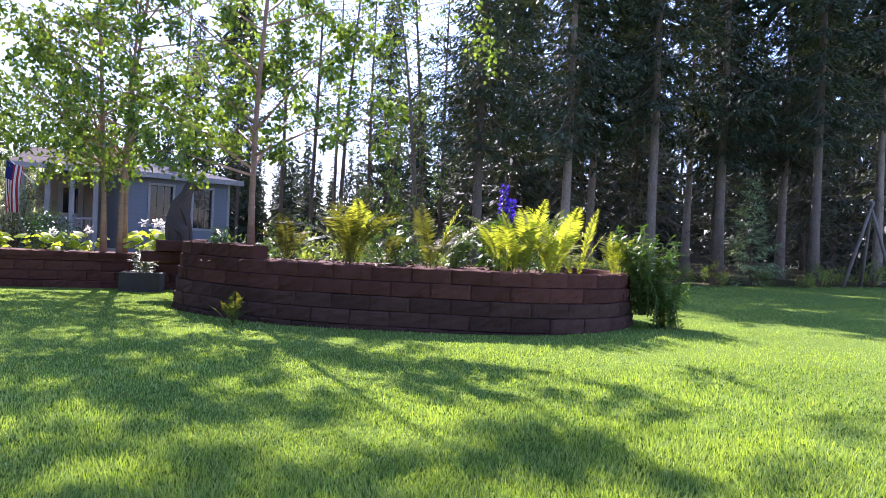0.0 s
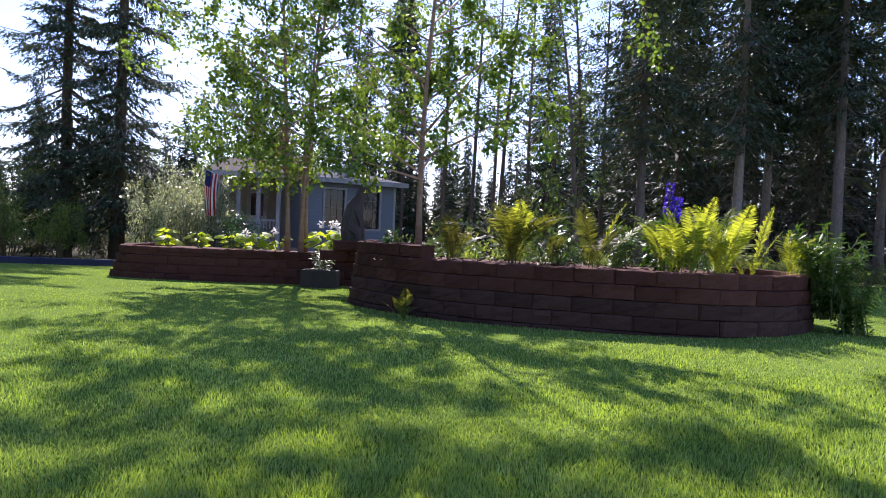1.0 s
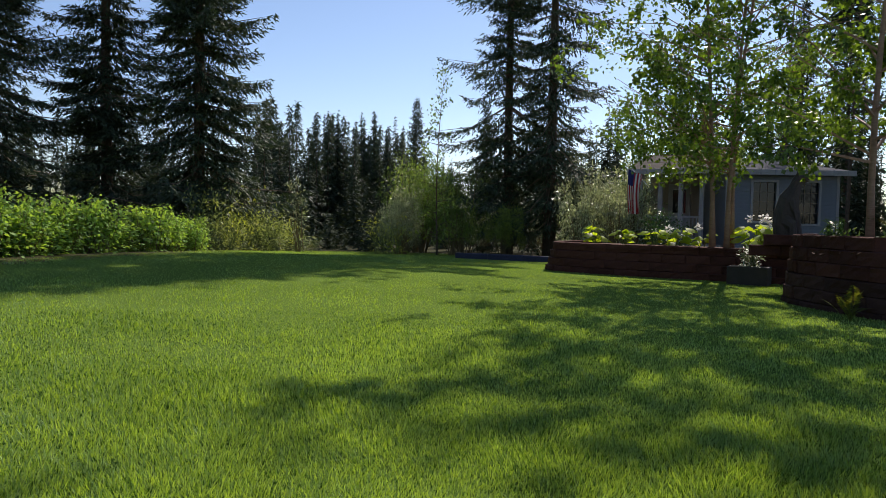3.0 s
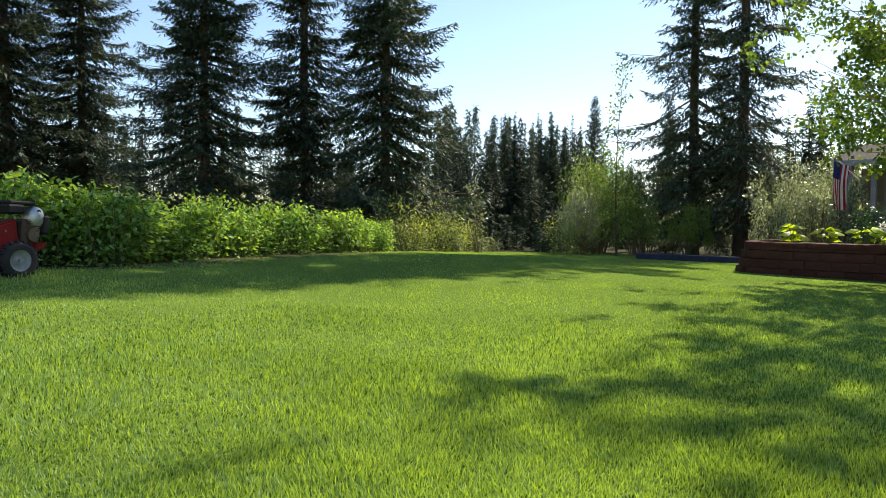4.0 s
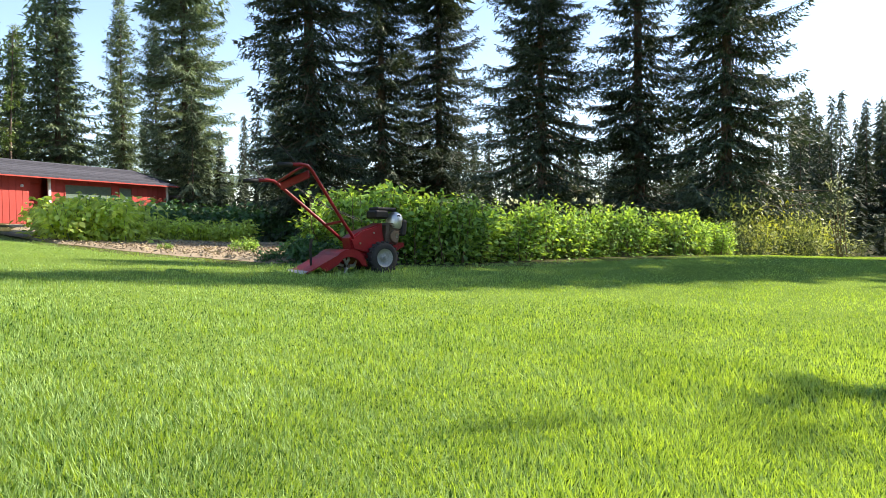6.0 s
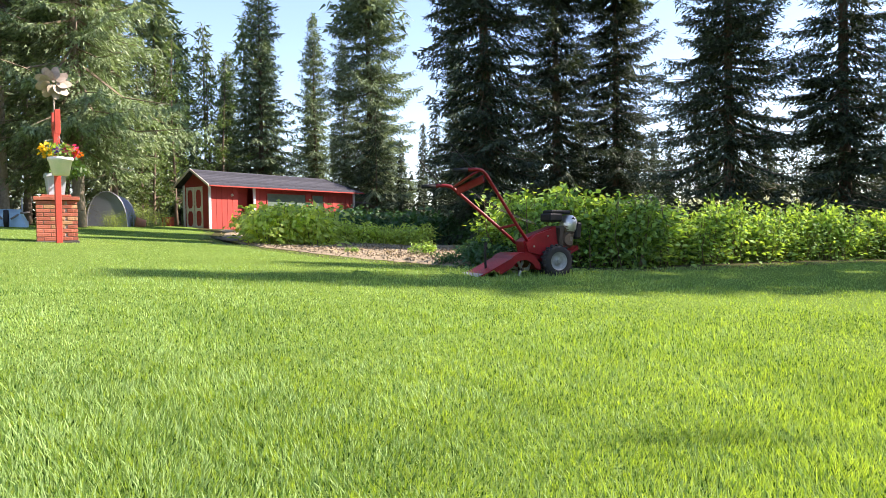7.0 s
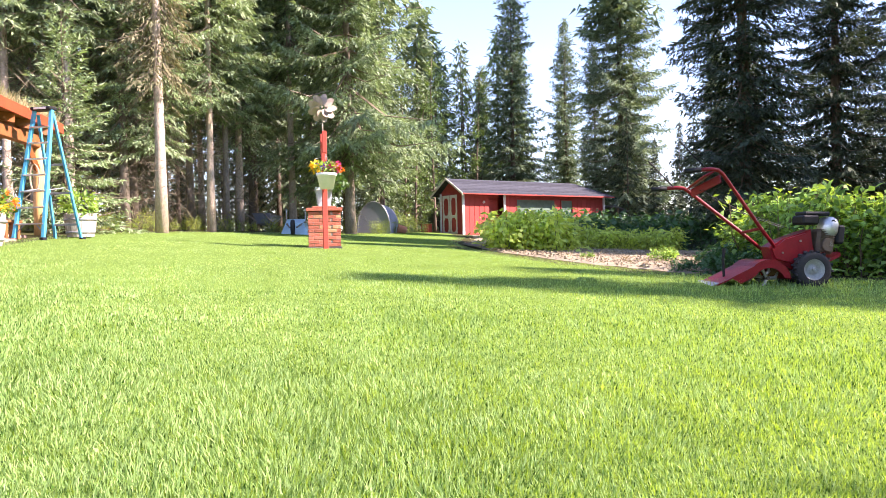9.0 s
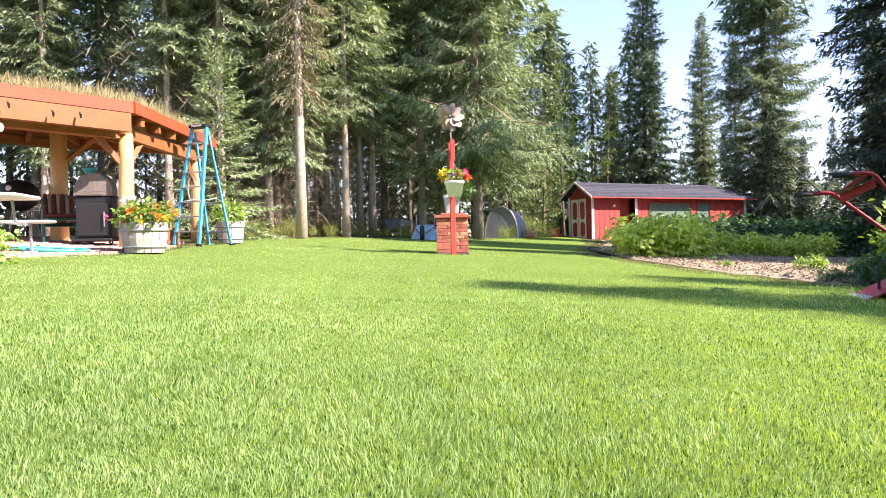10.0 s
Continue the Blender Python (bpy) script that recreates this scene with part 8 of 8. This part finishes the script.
smoker(stand(-5.72, -12.15, 130, 0.035))
t = thing("bowl", stand(-5.62, -12.3, 0, 1.255), "teal plastic bowl resting on the smoker lid", "bowl")
s = Solid()
s.lathe([(0.001, 0.0), (0.07, 0.0), (0.13, 0.1), (0.122, 0.1), (0.065, 0.012), (0.001, 0.012)], 20)
part("bowl_shell", s, TEAL, t, smooth=True)


def kettle(m):
    t = thing("kettle_grill", m, "black kettle grill with a domed lid", "grill")
    s = Solid()
    s.lathe([(0.001, 0.52), (0.16, 0.54), (0.28, 0.64), (0.33, 0.80), (0.335, 0.82)], 26)
    part("bowl", s, BLACKSTEEL, t, smooth=True)
    s = Solid()
    s.lathe([(0.345, 0.82), (0.34, 0.90), (0.28, 1.02), (0.15, 1.10), (0.001, 1.12)], 26)
    lid = part("lid", s, BLACKSTEEL, t, smooth=True)
    s = Solid()
    s.rod((0, -0.345, 0.93), (0, -0.31, 0.935), 0.05, 0.05, 14)
    part("thermometer", s, WHITE, lid)
    for a in (0.5, 2.6, 4.7):
        s = Solid()
        s.tube([(0.2 * math.cos(a), 0.2 * math.sin(a), 0.58), (0.36 * math.cos(a), 0.36 * math.sin(a), 0.0)], 0.014, 7)
        part("leg", s, GREYMETAL, t)


kettle(stand(-5.3, -14.5, 130, 0.035))


def patio_chair(m):
    t = thing("patio_chair", m, "dark green patio chair with a striped red cushion", "chair")
    for x in (-0.27, 0.27):
        for y in (-0.24, 0.22):
            s = Solid()
            s.tube([(x, y, 0), (x * 0.96, y * 0.9, 0.42)], 0.022, 6)
            part("leg", s, GREENPLASTIC, t)
        s = Solid()
        s.box(x - 0.03, -0.28, 0.60, x + 0.03, 0.26, 0.635, b=0.01)
        part("armrest", s, GREENPLASTIC, t)
        s = Solid()
        s.tube([(x, -0.24, 0.42), (x, -0.25, 0.61)], 0.02, 6)
        part("arm_post", s, GREENPLASTIC, t)
    s = Solid()
    s.box(-0.28, -0.27, 0.38, 0.28, 0.25, 0.42, b=0.012)
    part("seat", s, GREENPLASTIC, t)
    s = Solid()
    s.box(-0.27, 0.2, 0.42, 0.27, 0.24, 1.0, pose(0, 0.02, -0.03, -20, 0, 0), b=0.012)
    part("backrest", s, GREENPLASTIC, t)
    for k in range(7):
        s = Solid()
        s.box(-0.25 + 0.0715 * k, 0.10, 0.47, -0.25 + 0.0715 * k + 0.068, 0.19, 1.04, pose(0, 0.02, -0.03, -20, 0, 0), b=0.02)
        part("back_cushion", s, CUSHION if k % 2 == 0 else CUSHION_PALE, t)
    s = Solid()
    s.box(-0.25, -0.26, 0.425, 0.25, 0.14, 0.50, b=0.03)
    part("seat_cushion", s, CUSHION, t)


patio_chair(stand(-5.45, -13.1, 160, 0.035))


def picnic_table(m):
    t = thing("picnic_table", m, "white-topped picnic table with benches and grey steel legs", "table")
    s = Solid()
    s.box(-0.9, -0.38, 0.69, 0.9, 0.38, 0.74, b=0.02)
    part("tabletop", s, WHITE, t)
    for sy in (-1, 1):
        s = Solid()
        s.box(-0.9, sy * 0.72 - 0.13, 0.40, 0.9, sy * 0.72 + 0.13, 0.44, b=0.018)
        part("bench", s, WHITE, t)
    for x in (-0.6, 0.6):
        s = Solid()
        s.tube([(x, -0.75, 0.0), (x, -0.72, 0.39), (x, -0.3, 0.40), (x, -0.22, 0.69)], 0.02, 7)
        part("leg", s, GREYMETAL, t)
        s = Solid()
        s.tube([(x, 0.75, 0.0), (x, 0.72, 0.39), (x, 0.3, 0.40), (x, 0.22, 0.69)], 0.02, 7)
        part("leg", s, GREYMETAL, t)
        s = Solid()
        s.tube([(x, -0.72, 0.38), (x, 0.72, 0.38)], 0.016, 7)
        part("cross_bar", s, GREYMETAL, t)


picnic_table(stand(-3.0, -10.35, 135, 0.035))

t = thing("garden_hose", Matrix.Identity(4), "teal garden hose lying in loose coils on the patio", "hose")
s = Solid()
pts = []
for k in range(90):
    q = k / 89
    x, y = -4.45 + 0.42 * math.cos(q * 17) * (1 - 0.4 * q) + 0.5 * q, -10.5 + 0.3 * math.sin(q * 17) * (1 - 0.3 * q) - 0.3 * q
    pts.append((x, y, gz(x, y) + 0.05 + 0.02 * q))
s.tube(pts, 0.016, 6)
part("coil", s, TEAL, t, smooth=True)

t = thing("log_stool", stand(-7.1, -12.3, 20, 0.0), "short orange timber stool beside the ladder", "stool")
s = Solid()
s.box(-0.22, -0.1, 0.28, 0.22, 0.1, 0.33, b=0.01)
part("stool_top", s, TIMBER, t)
for x in (-0.14, 0.14):
    s = Solid()
    s.box(x - 0.03, -0.09, -0.02, x + 0.03, 0.09, 0.28, b=0.008)
    part("stool_leg", s, TIMBER, t)
t = thing("rope_coil", pose(-8.15, -13.18, 2.2, 0, 0, 128), "pale rope coil hanging on the log post", "rope")
for k in range(3):
    s = Solid()
    s.tube([(0.08 * math.cos(a), -0.03 - 0.015 * k, 0.26 * math.sin(a) - 0.1) for a in np.linspace(0, 6.28, 18)], 0.012, 5)
    part("loop", s, CUSHION_PALE, t)
t = thing("globe_lamp", pose(-3.83, -11.2, 2.62), "small white globe lamp hanging under the beam", "lamp")
s = Solid()
s.lathe([(0.001, -0.07), (0.05, -0.055), (0.07, 0.0), (0.05, 0.055), (0.02, 0.07)], 16)
part("globe", s, WHITE, t, smooth=True)
s = Solid()
s.rod((0, 0, 0.06), (0, 0, 0.2), 0.008)
part("cord", s, PLASTIC, t)
bush("patio_shrub", B_SOFT[1], -2.75, -8.95, 30, 0.75, "leafy green plant at the corner of the patio", "plant", BERRY_LEAF, STEM)
wood([(-6.6, -22.6), (-4.6, -23), (-2.5, -23), (-8.6, -22.2)], "spruce with a bare trunk behind the pavilion", "spruces of the sunlit wood", TALL, BARK_MID, NEEDLE_BLUE, 97)
